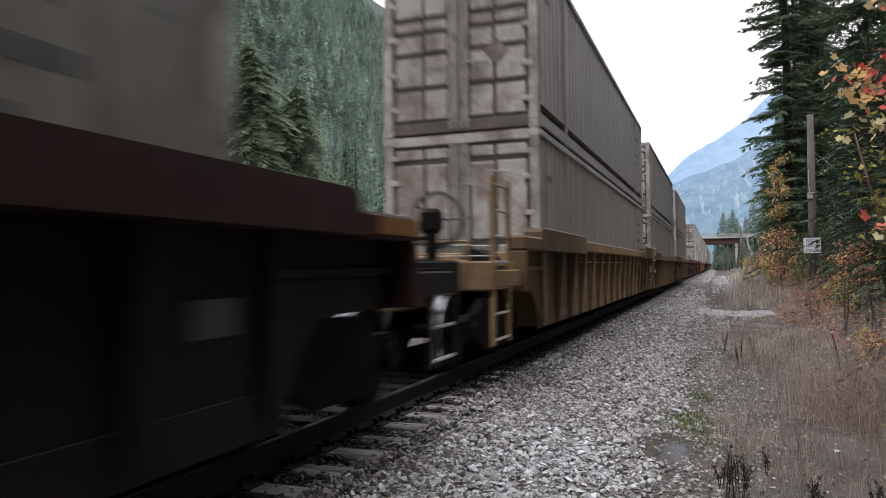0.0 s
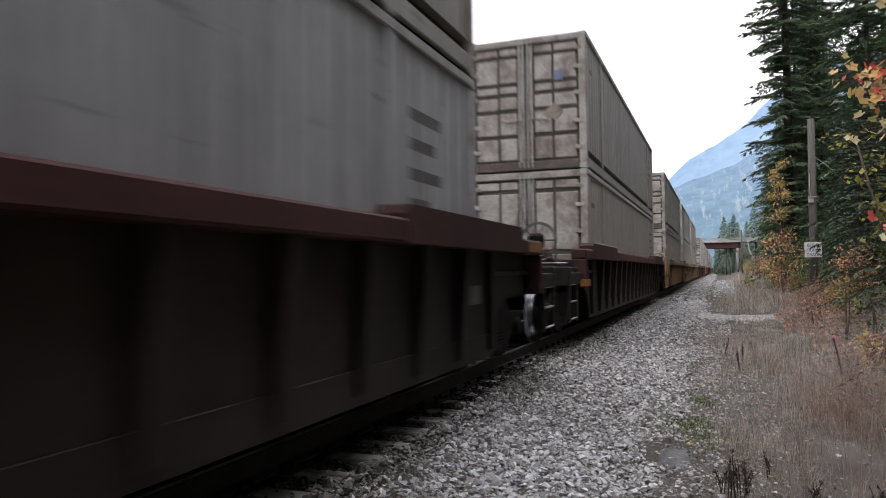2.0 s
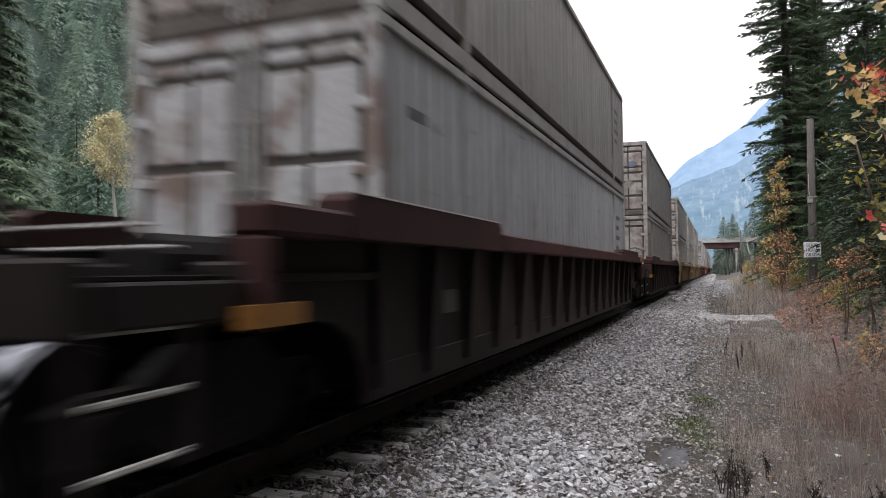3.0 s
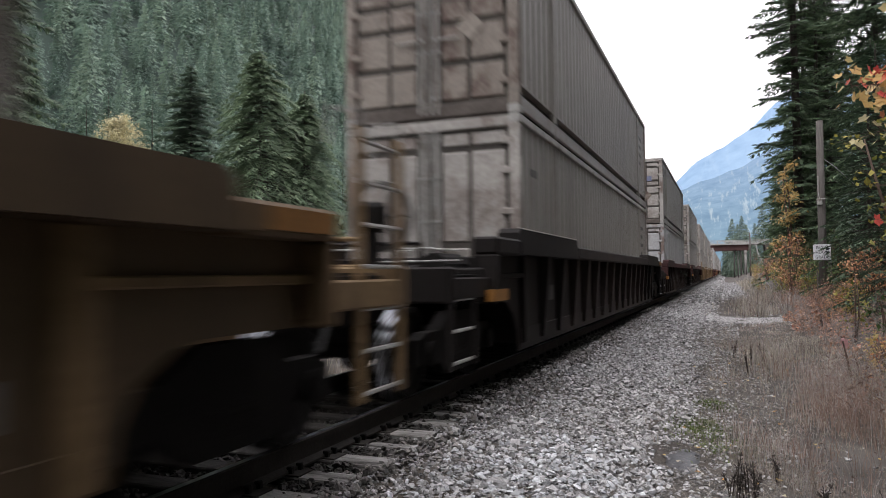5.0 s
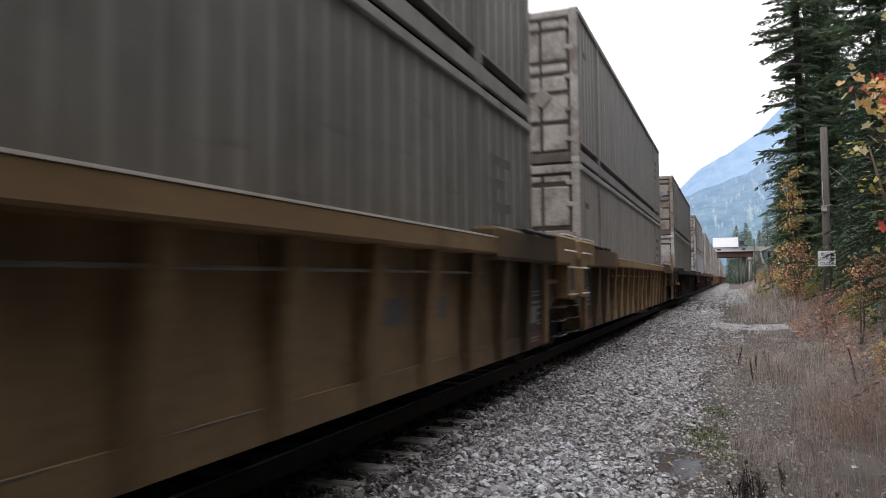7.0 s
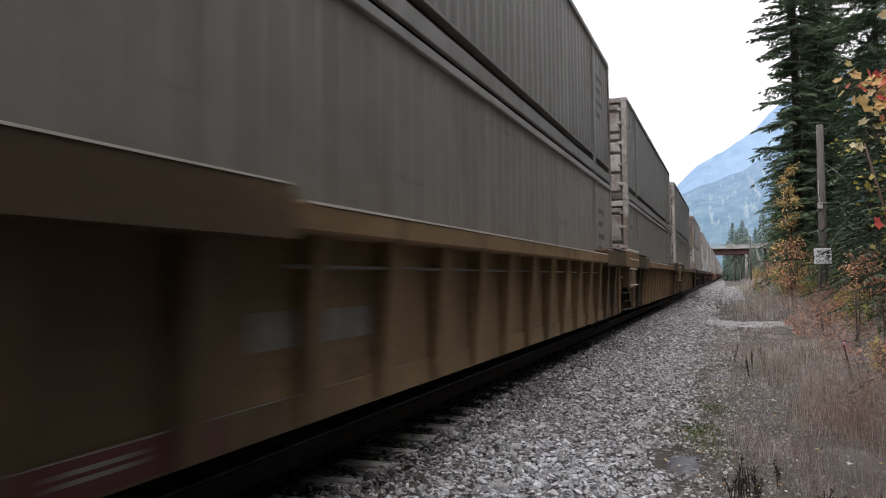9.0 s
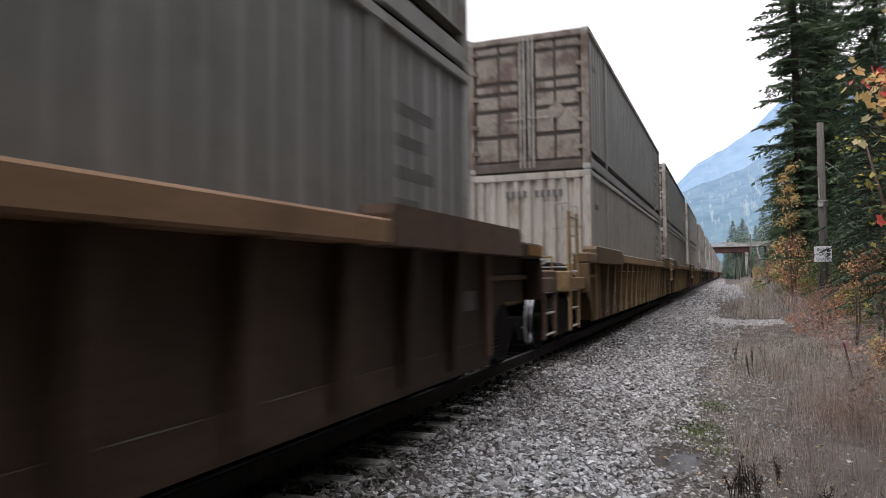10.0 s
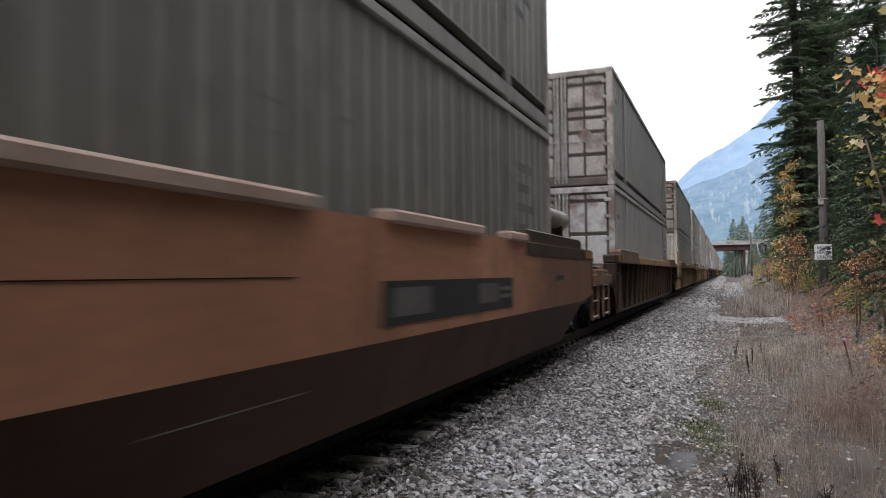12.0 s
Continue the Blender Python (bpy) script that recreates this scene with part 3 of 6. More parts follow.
def build_ballast():
    rnd = random.Random(3)
    spots = []

    def strip(x0, x1, y0, y1, n, r0, r1, lift=0.0):
        for _ in range(n):
            x, y = rnd.uniform(x0, x1), rnd.uniform(y0, y1)
            if x0 < -1 and x > -1.1 and x1 > -1:
                edge = -0.3 + 0.35 * noise.noise(Vector((1, y * 0.5, 6))) + 0.2 * noise.noise(Vector((1, y * 1.9, 2)))
                if rnd.random() > (edge - x) / 0.55:
                    continue
            spots.append((x, y, ground_at(x, y) + lift + rnd.uniform(-0.01, 0.012), rnd.uniform(r0, r1)))
    strip(-2.75, 0.2, 3.0, 8.0, 19000, 0.011, 0.032)
    strip(-2.75, 0.2, 3.0, 8.0, 650, 0.032, 0.055)
    strip(-2.2, -0.7, 5.0, 7.5, 60, 0.05, 0.075)
    strip(-2.75, 0.2, 8.0, 16.0, 16000, 0.015, 0.038)
    strip(-2.75, 0.2, 8.0, 16.0, 1200, 0.036, 0.055)
    strip(-2.75, 0.2, 16.0, 36.0, 11000, 0.024, 0.052)
    strip(-2.75, 0.2, 36.0, 110.0, 6000, 0.05, 0.1)
    strip(-0.7, 0.0, 2.5, 16.0, 2600, 0.012, 0.032)
    strip(-0.2, 0.6, 2.5, 16.0, 1000, 0.01, 0.03)
    strip(0.3, 2.6, 3.0, 16.0, 240, 0.01, 0.035)
    strip(-0.6, 0.3, 16.0, 30.0, 1200, 0.02, 0.04)
    strip(-5.3, -2.35, 2.0, 13.0, 11000, 0.02, 0.046, 0.02)
    strip(-7.4, -5.2, 3.0, 22.0, 3500, 0.025, 0.05)
    strip(-2.95, -2.35, 2.0, 24.0, 5200, 0.02, 0.045, 0.055)
    for _ in range(9000):
        x, y = -2.28 - abs(rnd.gauss(0, 0.26)), rnd.uniform(7.0, 40.0)
        if x > RAILS[1] + 0.1:
            spots.append((x, y, ground_at(x, y) + 0.075 * min(1.0, (-2.2 - x) / 0.3) + rnd.uniform(-0.01, 0.01), rnd.uniform(0.02, 0.045)))
    strip(-0.3, 1.5, 47.0, 120.0, 3800, 0.04, 0.09)
    strip(-2.75, 2.2, 110.0, 300.0, 6500, 0.09, 0.17)
    clear = []
    for p in spots:
        k = (p[1] - 0.01) / 0.4955
        on_tie = abs(k - round(k)) * 0.4955 < 0.12 and abs(p[0] - TRACK) < 1.28
        near_rail = any(abs(p[0] - x) < 0.11 for x in RAILS)
        if not near_rail and not (on_tie and rnd.random() < (0.88 if p[1] < 7.5 else 0.6)):
            clear.append(p)
    dusty, pale, shaded = [], [], []
    for p in clear:
        if ((p[0] + 0.5) / 0.26) ** 2 + ((p[1] - 7.05) / 0.5) ** 2 < 1 and rnd.random() < 0.93:
            continue
        # stones in the train's shade, which get the near-black colour
        if p[0] < RAILS[1] + 0.42 + 0.25 * noise.noise(Vector((p[1] * 2, 5, 1))) and p[0] > RAILS[0] - 0.3:
            shaded.append(p)
            continue
        edge = -2.1 + 0.4 * noise.noise(Vector((p[0], p[1] * 0.5, 4)))
        (dusty if rnd.random() < max(0.06, min(0.97, 0.2 + (edge - p[0]) * 1.3)) else pale).append(p)
    scatter_stones("ballast", pale, "crushed grey ballast stones covering the track shoulder", stone_grey)
    scatter_stones("dusty_ballast", dusty, "dark dusty ballast stones around the ties", stone_dark)
    scatter_stones("oily_ballast", shaded, "black ballast stones carrying the train's shade between the rails", stone_shaded)
    clean = []
    for _ in range(1000):
        x, y = rnd.gauss(-1.25, 0.45), rnd.gauss(5.5, 0.75)
        if -2.2 < x < -0.45:
            clean.append((x, y, ground_at(x, y) + rnd.uniform(0.004, 0.022), 0.014 + 0.036 * rnd.random() ** 2))
    scatter_stones("clean_ballast", clean, "pale bluish freshly broken ballast stones", stone_clean)
    small = []
    for _ in range(7000):
        x, y = rnd.uniform(-0.75, 0.9), 4.0 + 10 * rnd.random() ** 1.3
        if rnd.random() < 1 - max(0.0, x) * 0.7:
            small.append((x, y, ground_at(x, y) + rnd.uniform(-0.004, 0.004), rnd.uniform(0.007, 0.02)))
    scatter_stones("small_gravel", small, "small dark gravel trodden into the verge", stone_dark)
    # the pale flat stones that lie loose on the shoulder
    group = "loose stones on the shoulder"
    for x, y, r, a in ((-0.83, 6.95, 0.075, 20), (-0.47, 8.75, 0.085, 70), (-1.0, 7.8, 0.05, 110), (-1.62, 5.15, 0.1, 40)):
        s = Shape()
        v, f = stone_form(random.Random(int(a)))
        s.add([(p[0] * r, p[1] * r * 0.8, p[2] * r * 0.6) for p in v], f)
        ob = single("loose_stone", s, pale_gravel, "pale loose stone lying on the ballast shoulder", "stone", group)
        ob.matrix_world = pose(x, y, ground_at(x, y) + 0.02, 0, 6, a)
    crossing = []
    while len(crossing) < 3000:
        x, y = rnd.uniform(-0.7, 2.5), rnd.gauss(27.6, 0.95)
        if rnd.random() < 0.75 + 0.9 * noise.noise(Vector((x * 1.6, y * 1.1, 4))) - 0.3 * max(0, x - 1.6):
            crossing.append((x, y, ground_at(x, y) + 0.005, rnd.uniform(0.02, 0.055)))
    scatter_stones("crossing_gravel", crossing, "pale gravel of a path across the grassy verge", pale_gravel)


build_ground()
build_track()
build_ballast()
# ---------------------------------------------------------------- the train
LONG, WIDE, TALL = 16.154, 2.591, 2.896
DECK = 0.46            # underside of the lower container over the rails


def corrugated(s, x, y0, y1, z0, z1, out, pitch=0.31, groove=0.085, deep=0.045):
    """A sheet with upright grooves, facing +x or -x. Three faces of each four belong to a groove."""
    n = max(1, round((y1 - y0) / pitch))
    p = (y1 - y0) / n
    ys = [(y0, 0)]
    for i in range(n):
        b = y0 + i * p + (p - groove) / 2
        ys += [(b, 0), (b + 0.02, deep), (b + groove - 0.02, deep), (b + groove, 0)]
    ys.append((y1, 0))
    s.add([(x - out * q, y, z) for y, q in ys for z in (z0, z1)], [(2 * i, 2 * i + 2, 2 * i + 3, 2 * i + 1) for i in range(len(ys) - 1)])
    return [0 if i % 4 == 0 else 1 for i in range(len(ys) - 1)]


def container(wall, doors=True, end_mat=None, label="", seams=(0.09, 0.27, 0.47, 0.69, 0.885), tags=(), detailed=True, smooth=False):
    """A 53-foot container: origin under the middle of its rear end, y along it."""
    c = thing("shipping_container", label, "shipping container", "containers on the train")
    w = WIDE / 2
    top, foot = TALL - 0.11, 0.42
    for sd in (-1, 1):
        s = Shape()
        slots = []
        for y0, y1 in ((0.14, 2.1), (2.26, LONG - 2.26), (LONG - 2.1, LONG - 0.14)):
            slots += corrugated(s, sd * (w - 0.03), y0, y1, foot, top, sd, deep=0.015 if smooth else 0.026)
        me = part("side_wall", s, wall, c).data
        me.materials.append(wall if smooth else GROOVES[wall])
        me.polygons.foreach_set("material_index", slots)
        s = Shape()
        a, b = (w - 0.05, w + 0.012) if sd > 0 else (-w - 0.012, -w + 0.05)
        box(s, a, b, 0.1, LONG - 0.1, top, TALL - 0.005, 0.012)
        part("top_rail", s, rail_grey, c, "scuffed pale top rail")
        s = Shape()
        a, b = (w - 0.06, w) if sd > 0 else (-w, -w + 0.06)
        box(s, a, b, 0.1, LONG - 0.1, 0.055, 0.25, 0.012)
        part("bottom_rail", s, wall, c)
        # back of the recess, its shade put into a dark plate
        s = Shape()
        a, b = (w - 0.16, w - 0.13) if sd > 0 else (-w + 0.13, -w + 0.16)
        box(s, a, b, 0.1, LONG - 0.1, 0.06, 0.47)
        part("rail_web", s, door_seam, c, "plate with the recess's shade painted in, above the bottom rail")
        s = Shape()
        a, b = (w - 0.135, w - 0.02) if sd > 0 else (-w + 0.02, -w + 0.135)
        box(s, a, b, 0.1, LONG - 0.1, foot - 0.02, foot + 0.02, 0.006)
        part("wall_lip", s, wall, c)
        for y in (2.1, LONG - 2.26):
            s = Shape()
            a, b = (w - 0.1, w + 0.004) if sd > 0 else (-w - 0.004, -w + 0.1)
            box(s, a, b, y, y + 0.16, 0.004, TALL + 0.004, 0.012)
            part("lifting_post", s, wall, c)
        for y in (0.0, LONG - 0.15):
            s = Shape()
            a, b = (w - 0.15, w) if sd > 0 else (-w, -w + 0.15)
            box(s, a, b, y, y + 0.15, 0.12, TALL - 0.12, 0.012)
            part("corner_post", s, end_mat or door_grey, c)
            for z in (0.0, TALL - 0.12):
                s = Shape()
                box(s, a - 0.004, b + 0.004, y - 0.004, y + 0.18, z, z + 0.118, 0.01)
                part("corner_casting", s, rail_grey, c)
    s = Shape()
    n = 40
    v = [(x, 0.1 + (LONG - 0.2) * i / (2 * n), TALL - 0.03 - (0.015 if i % 2 else 0)) for i in range(2 * n + 1) for x in (-w + 0.04, w - 0.04)]
    s.add(v, [(2 * i, 2 * i + 1, 2 * i + 3, 2 * i + 2) for i in range(2 * n)])
    part("roof", s, wall, c)
    s = Shape()
    box(s, -w + 0.06, w - 0.06, 0.1, LONG - 0.1, 0.08, 0.14)
    part("floor", s, steel_dark, c)
    s = Shape()
    box(s, -w + 0.14, w - 0.14, LONG - 0.06, LONG - 0.03, 0.1, TALL - 0.1)
    part("front_wall", s, wall, c)
    for z0, z1, nm in ((0.02, 0.2, "door_sill"), (TALL - 0.16, TALL - 0.01, "door_header")):
        s = Shape()
        box(s, -w + 0.15, w - 0.15, 0.005, 0.12, z0, z1, 0.012)
        part(nm, s, sill_grime if nm == "door_sill" else end_mat or door_grey, c)
    if doors:
        half = w - 0.155
        for sd in (-1, 1):
            s = Shape()
            x0, x1 = (0.012, half) if sd > 0 else (-half, -0.012)
            box(s, x0, x1, 0.06, 0.09, 0.21, TALL - 0.17)
            # raised panels between the seams, two columns
            zs = [TALL - 0.17 - (TALL - 0.38) * f for f in (0, *seams, 1)]
            xm = (x0 + x1) / 2 + 0.02 * sd
            g = 0.04
            for z1, z0 in zip(zs, zs[1:]):
                for a, b in ((x0 + (0.16 if sd > 0 else 0.02), xm), (xm, x1 - (0.02 if sd > 0 else 0.16))):
                    if z0 < z1 - 2.5 * g:
                        box(s, a + g * 0.6, b - g * 0.6, 0.028, 0.075, z0 + g, z1 - g, 0.02)
            leaf = part("door_leaf", s, end_mat or door_grey, c, "ribbed steel door leaf")
            s = Shape()
            box(s, *((x0 + 0.15, x1 - 0.001) if sd > 0 else (x0 + 0.001, x1 - 0.15)), 0.052, 0.058, 0.212, TALL - 0.172)
            part("door_seam", s, door_seam, leaf, "dark grimy seams between panels")
            for xo in (0.05, 0.14):
                s = Shape()
                tube(s, [(sd * xo, 0.02, 0.08), (sd * xo, 0.02, TALL - 0.06)], 0.02, 8)
                for z in (0.3, 0.95, 1.5, 2.1, 2.62):
                    box(s, sd * xo - 0.03, sd * xo + 0.03, 0.008, 0.06, z - 0.02, z + 0.02, 0.006)
                part("lock_bar", s, rail_grey, leaf, "upright steel locking bar")
            s = Shape()
            tube(s, [(sd * 0.05, 0.0, 1.12), (sd * 0.4, -0.015, 1.1), (sd * 0.46, -0.012, 1.1)], 0.014, 6)
            part("door_handle", s, rail_grey, leaf, "flat steel door handle")
            for z in (0.45, 1.0, 1.6, 2.15, 2.55):
                s = Shape()
                a, b = (half - 0.1, half + 0.08) if sd > 0 else (-half - 0.08, -half + 0.1)
                box(s, a, b, -0.006, 0.04, z - 0.045, z + 0.045, 0.012)
                part("hinge", s, end_mat or door_grey, leaf)
    else:
        s = Shape()
        n = 9
        p = (WIDE - 0.3) / n
        pts = [(-w + 0.15, 0.06)]
        for i in range(n):
            a = -w + 0.15 + i * p
            pts += [(a + p * 0.1, 0.075), (a + p * 0.25, 0.02), (a + p * 0.7, 0.02), (a + p * 0.85, 0.075)]
        pts.append((w - 0.15, 0.06))
        s.add([(x, y, z) for x, y in pts for z in (0.2, TALL - 0.16)], [(2 * i, 2 * i + 2, 2 * i + 3, 2 * i + 1) for i in range(len(pts) - 1)])
        part("end_wall", s, end_mat or wall, c, "white corrugated end wall with rust streaks")
    for kind, x, z, sx, sz, m in tags:
        s = Shape()
        if kind == "diamond":
            s.add([(x, 0.012, z - sz), (x + sx, 0.012, z), (x, 0.012, z + sz), (x - sx, 0.012, z), (x, 0.024, z - sz), (x + sx, 0.024, z),
                   (x, 0.024, z + sz), (x - sx, 0.024, z)], [(0, 1, 2, 3), (7, 6, 5, 4), (0, 4, 5, 1), (1, 5, 6, 2), (2, 6, 7, 3), (3, 7, 4, 0)])
        elif kind == "plate":
            box(s, x - sx, x + sx, 0.012, 0.024, z - sz, z + sz)
        else:
            for i in range(10):
                if i != 4:
                    b = Shape()
                    box(b, x - sx + i * sx * 0.2, x - sx + i * sx * 0.2 + sx * 0.12, 0.008, 0.016, z - sz, z + sz)
                    part("marking", b, m, c)
            continue
        part({"diamond": "placard", "plate": "sticker", "bars": "marking"}[kind], s, m, c)
    # rows of marks on the side towards the front end and the rear end
    if detailed:
        for y0, r, n in ((LONG - 1.75, 0, 5), (LONG - 1.75, 1, 4), (LONG - 1.75, 2, 5), (LONG - 1.75, 3, 3), (0.6, 0, 3)):
            s = Shape()
            box(s, w - 0.0305, w - 0.0285, y0, y0 + n * 0.15, 2.13 - 0.27 * r, 2.24 - 0.27 * r)
            part("marking", s, mark_faint, c, "worn row of dark marking on the side")
    return c


def wheelset(name, parent, x=0.0):
    s = Shape()
    for sd in (-1, 1):
        prof = [(0.06, 0.655), (0.1, 0.655), (0.13, 0.69), (0.36, 0.7), (0.4, 0.678), (0.483, 0.678), (0.486, 0.69), (0.478, 0.708), (0.46, 0.718),
                (0.452, 0.818), (0.445, 0.824), (0.4, 0.822), (0.37, 0.79), (0.16, 0.76), (0.13, 0.83), (0.06, 0.83)]
        turned(s, [(r, sd * a) for r, a in prof], 18)
    tube(s, [(-0.95, 0, 0), (-0.8, 0, 0), (-0.78, 0, 0), (0.78, 0, 0), (0.8, 0, 0), (0.95, 0, 0)], [0.07, 0.07, 0.085, 0.085, 0.07, 0.07], 14)
    for sd in (-1, 1):
        for k in range(3):
            a = k * 2.094
            tube(s, [(sd * 0.95, 0.05 * math.cos(a), 0.05 * math.sin(a)), (sd * 0.985, 0.05 * math.cos(a), 0.05 * math.sin(a))], 0.016, 6)
    w = part(name, s, steel_dark, parent, "grimy steel wheels on an axle", smooth=False)
    for sd in (-1, 1):
        s = Shape()
        turned(s, [(r, sd * a) for r, a in [(0.4875, 0.69), (0.481, 0.71), (0.463, 0.722), (0.4545, 0.745), (0.4535, 0.805), (0.4525, 0.815)]], 20)
        part("tread", s, steel_worn, w, "polished wheel tread", smooth=True)
    return w


WHEELS, SPIN = [], [0]


def bogie(car, y):
    """A two-axle truck: sideframes, bolster, springs, and two wheelsets that turn."""
    s = Shape()
    box(s, -0.85, 0.85, y - 0.2, y + 0.2, 0.42, 0.66, 0.03)
    truck = part("truck", s, steel_dark, car, "grimy cast-steel truck")
    for sd in (-1, 1):
        s = Shape()
        a, b = sorted((sd * 0.9, sd * 1.04))
        prism(s, [(y - 1.12, 0.34), (y - 1.12, 0.6), (y - 0.95, 0.66), (y - 0.62, 0.66), (y - 0.34, 0.84), (y + 0.34, 0.84), (y + 0.62, 0.66),
                  (y + 0.95, 0.66), (y + 1.12, 0.6), (y + 1.12, 0.34), (y + 0.95, 0.4), (y + 0.75, 0.44), (y + 0.4, 0.2), (y - 0.4, 0.2),
                  (y - 0.75, 0.44), (y - 0.95, 0.4)], a, b)
        part("sideframe", s, steel_dark, truck)
        s = Shape()
        for dy in (-0.13, 0, 0.13):
            pts = [(sd * 1.0 + 0.05 * math.cos(i * 2.1), y + dy + 0.05 * math.sin(i * 2.1), 0.27 + i * 0.016) for i in range(13)]
            tube(s, pts, 0.014, 4)
        part("spring", s, rail_rust, truck)
        for dy in (-0.89, 0.89):
            s = Shape()
            tube(s, [(sd * 0.92, y + dy, 0.457), (sd * 1.1, y + dy, 0.457)], 0.12, 14)
            part("bearing_cap", s, steel_dark, truck)
    for dy in (-0.89, 0.89):
        w = wheelset("wheelset", truck)
        w.location = (0, y + dy, 0.457)
        WHEELS.append((w, y + dy))


def car_end(car, paint, flip, tall_ladder, brake, coupled, chord):
    """What lies beyond the well at one end. flip mirrors it to the front end."""
    def Y(a, b):
        return (a, b) if not flip else (LONG - b, LONG - a)

    def P(y):
        return LONG - y if flip else y
    end = -3.25 if coupled else -1.55
    block = paint if paint is car_yellow_sooty else {car_yellow: car_yellow_grimy, chord_tan: car_brown_clean, car_orange: car_brown}.get(chord, chord)
    if paint is car_brown:
        paint = car_brown_clean
    if paint in (car_yellow_grimy, car_yellow_sooty):
        paint = car_yellow_clean
    s = Shape()
    box(s, -0.36, 0.36, *Y(end + 0.1, -0.2), 0.72, 1.16, 0.03)
    part("centre_sill", s, paint, car)
    s = Shape()
    box(s, -1.42, 1.42, *Y(-0.3, -0.16), 0.36, 1.46, 0.02)
    part("bulkhead", s, paint, car)
    # shear plate over the truck with a stiffened edge
    s = Shape()
    box(s, -1.4, 1.4, *Y(-1.9 if coupled else -1.35, -0.3), 1.18, 1.24, 0.01)
    box(s, -1.42, 1.42, *Y(-1.98 if coupled else -1.42, -1.86 if coupled else -1.3), 0.95, 1.3, 0.02)
    part("body_bolster", s, paint, car)
    for sd in (-1, 1):
        a, b = sorted((sd * 1.3, sd * 1.58))
        s = Shape()
        if coupled:
            nose = [(-1.02, 1.455), (-1.02, 1.71), (-0.94, 1.765), (2.42, 1.765), (2.5, 1.69), (2.5, 1.455)]
            prism(s, [(P(y), z) for y, z in nose], *sorted((sd * 1.3, sd * 1.555)))
            prism(s, [(P(y), z) for y, z in ((-1.0, 1.458), (-1.0, 1.6), (2.48, 1.6), (2.48, 1.458))], *sorted((sd * 1.555, sd * 1.58)))
        else:
            box(s, a, b, *Y(-0.2, 2.5), 1.455, 1.8, 0.03)
        if coupled and not flip or chord == car_orange:
            e = Shape()
            x0, x1 = sorted((sd * 1.54, sd * 1.56))
            box(e, x0, x1, *Y(-0.92, 2.4), 1.758, 1.77)
            part("worn_edge", e, edge_worn, car, "worn upper edge with its sky sheen painted pale")
        part("raised_chord", s, block, car)
        s = Shape()
        if coupled:
            box(s, a, b, *Y(-1.95, -1.03), 1.44, 1.625, 0.025)
            box(s, a, b, *Y(-1.95, -1.86), 0.92, 1.44, 0.02)
        else:
            box(s, a, b, *Y(-1.5, -0.205), 1.455, 1.87, 0.03)
            box(s, a, b, *Y(-1.5, -1.0), 0.95, 1.6, 0.03)
        part("end_block", s, (car_brown if chord in (chord_tan, car_orange) else chord) if coupled else paint, car)
        if coupled and (flip or chord == chord_tan):
            s = Shape()
            x0, x1 = (1.582, 1.588) if sd > 0 else (-1.588, -1.582)
            box(s, x0, x1, *(Y(-1.92, -1.25) if flip else (-1.55, -1.28)), 1.475, 1.6)
            part("reflector", s, reflector, car, "yellow reflective plate")
    if not coupled:
        for sd in (-1, 1):
            a, b = sorted((sd * 1.28, sd * 1.6))
            for y0, y1 in ((-0.1, 0.75), (0.95, 1.5)):
                s = Shape()
                box(s, a, b, *Y(y0, y1), 1.79, 1.84, 0.02)
                part("rubber_pad", s, rubber_black, car, "black rubber pad on the chord")
            for z, y0, y1 in ((1.02, -1.45, -0.95), (1.42, -1.5, -1.0), (1.66, -1.4, -0.7), (1.88, -1.45, -0.5)):
                s = Shape()
                xo = sd * 1.615
                tube(s, [(sd * 1.56, P(y0), z), (xo, P(y0 + 0.03), z), (xo, P(y1 - 0.03), z), (sd * 1.56, P(y1), z)], 0.011, 6)
                part("grab_iron", s, edge_worn, car, "worn bright grab iron")
            s = Shape()
            a, b = sorted((sd * 1.582, sd * 1.586))
            box(s, a, b, *Y(-1.3, -1.05), 1.08, 1.4)
            part("slot", s, rubber_black, car, "dark slot in the end casting")
        for sd in (-1, 1):
            for z in (0.4, 0.62, 0.82):
                s = Shape()
                tube(s, [(sd * 1.3, P(-1.45), z), (sd * 1.42, P(-1.42), z), (sd * 1.42, P(-0.98), z), (sd * 1.3, P(-0.95), z)], 0.012, 6)
                part("step", s, label_grimy, car, "worn steel step")
        s = Shape()
        box(s, -0.3, 0.3, *Y(-1.75, -1.2), 0.6, 1.05, 0.06)
        part("articulation", s, steel_dark, car)
        return
    # end platform with its sill, walkway and handrails
    s = Shape()
    box(s, -1.5, 1.5, *Y(-3.14, -2.99), 0.97, 1.3, 0.02)
    part("end_sill", s, paint, car)
    for sd in (-1, 1):
        a, b = sorted((sd * 0.45, sd * 1.35))
        s = Shape()
        box(s, a, a + 0.05, *Y(-2.98, -1.99), 1.2, 1.23, 0.006)
        deck = part("walkway", s, steel_dark, car, "steel walkway over the truck")
        s = Shape()
        box(s, b - 0.05, b, *Y(-2.98, -1.99), 1.2, 1.23, 0.006)
        part("stringer", s, steel_dark, deck)
        for i in range(6):
            s = Shape()
            y = -2.9 + i * 0.16
            box(s, a + 0.02, b - 0.02, *Y(y, y + 0.05), 1.231, 1.25)
            part("slat", s, steel_dark, deck)
    for i, (z, x0, x1) in enumerate(((1.33, -1.3, -0.2), (1.36, 0.3, 1.3), (1.5, -0.9, 0.9))):
        s = Shape()
        box(s, x0, x1, *Y(-2.6 + 0.25 * i, -2.55 + 0.25 * i), z, z + 0.02, 0.006)
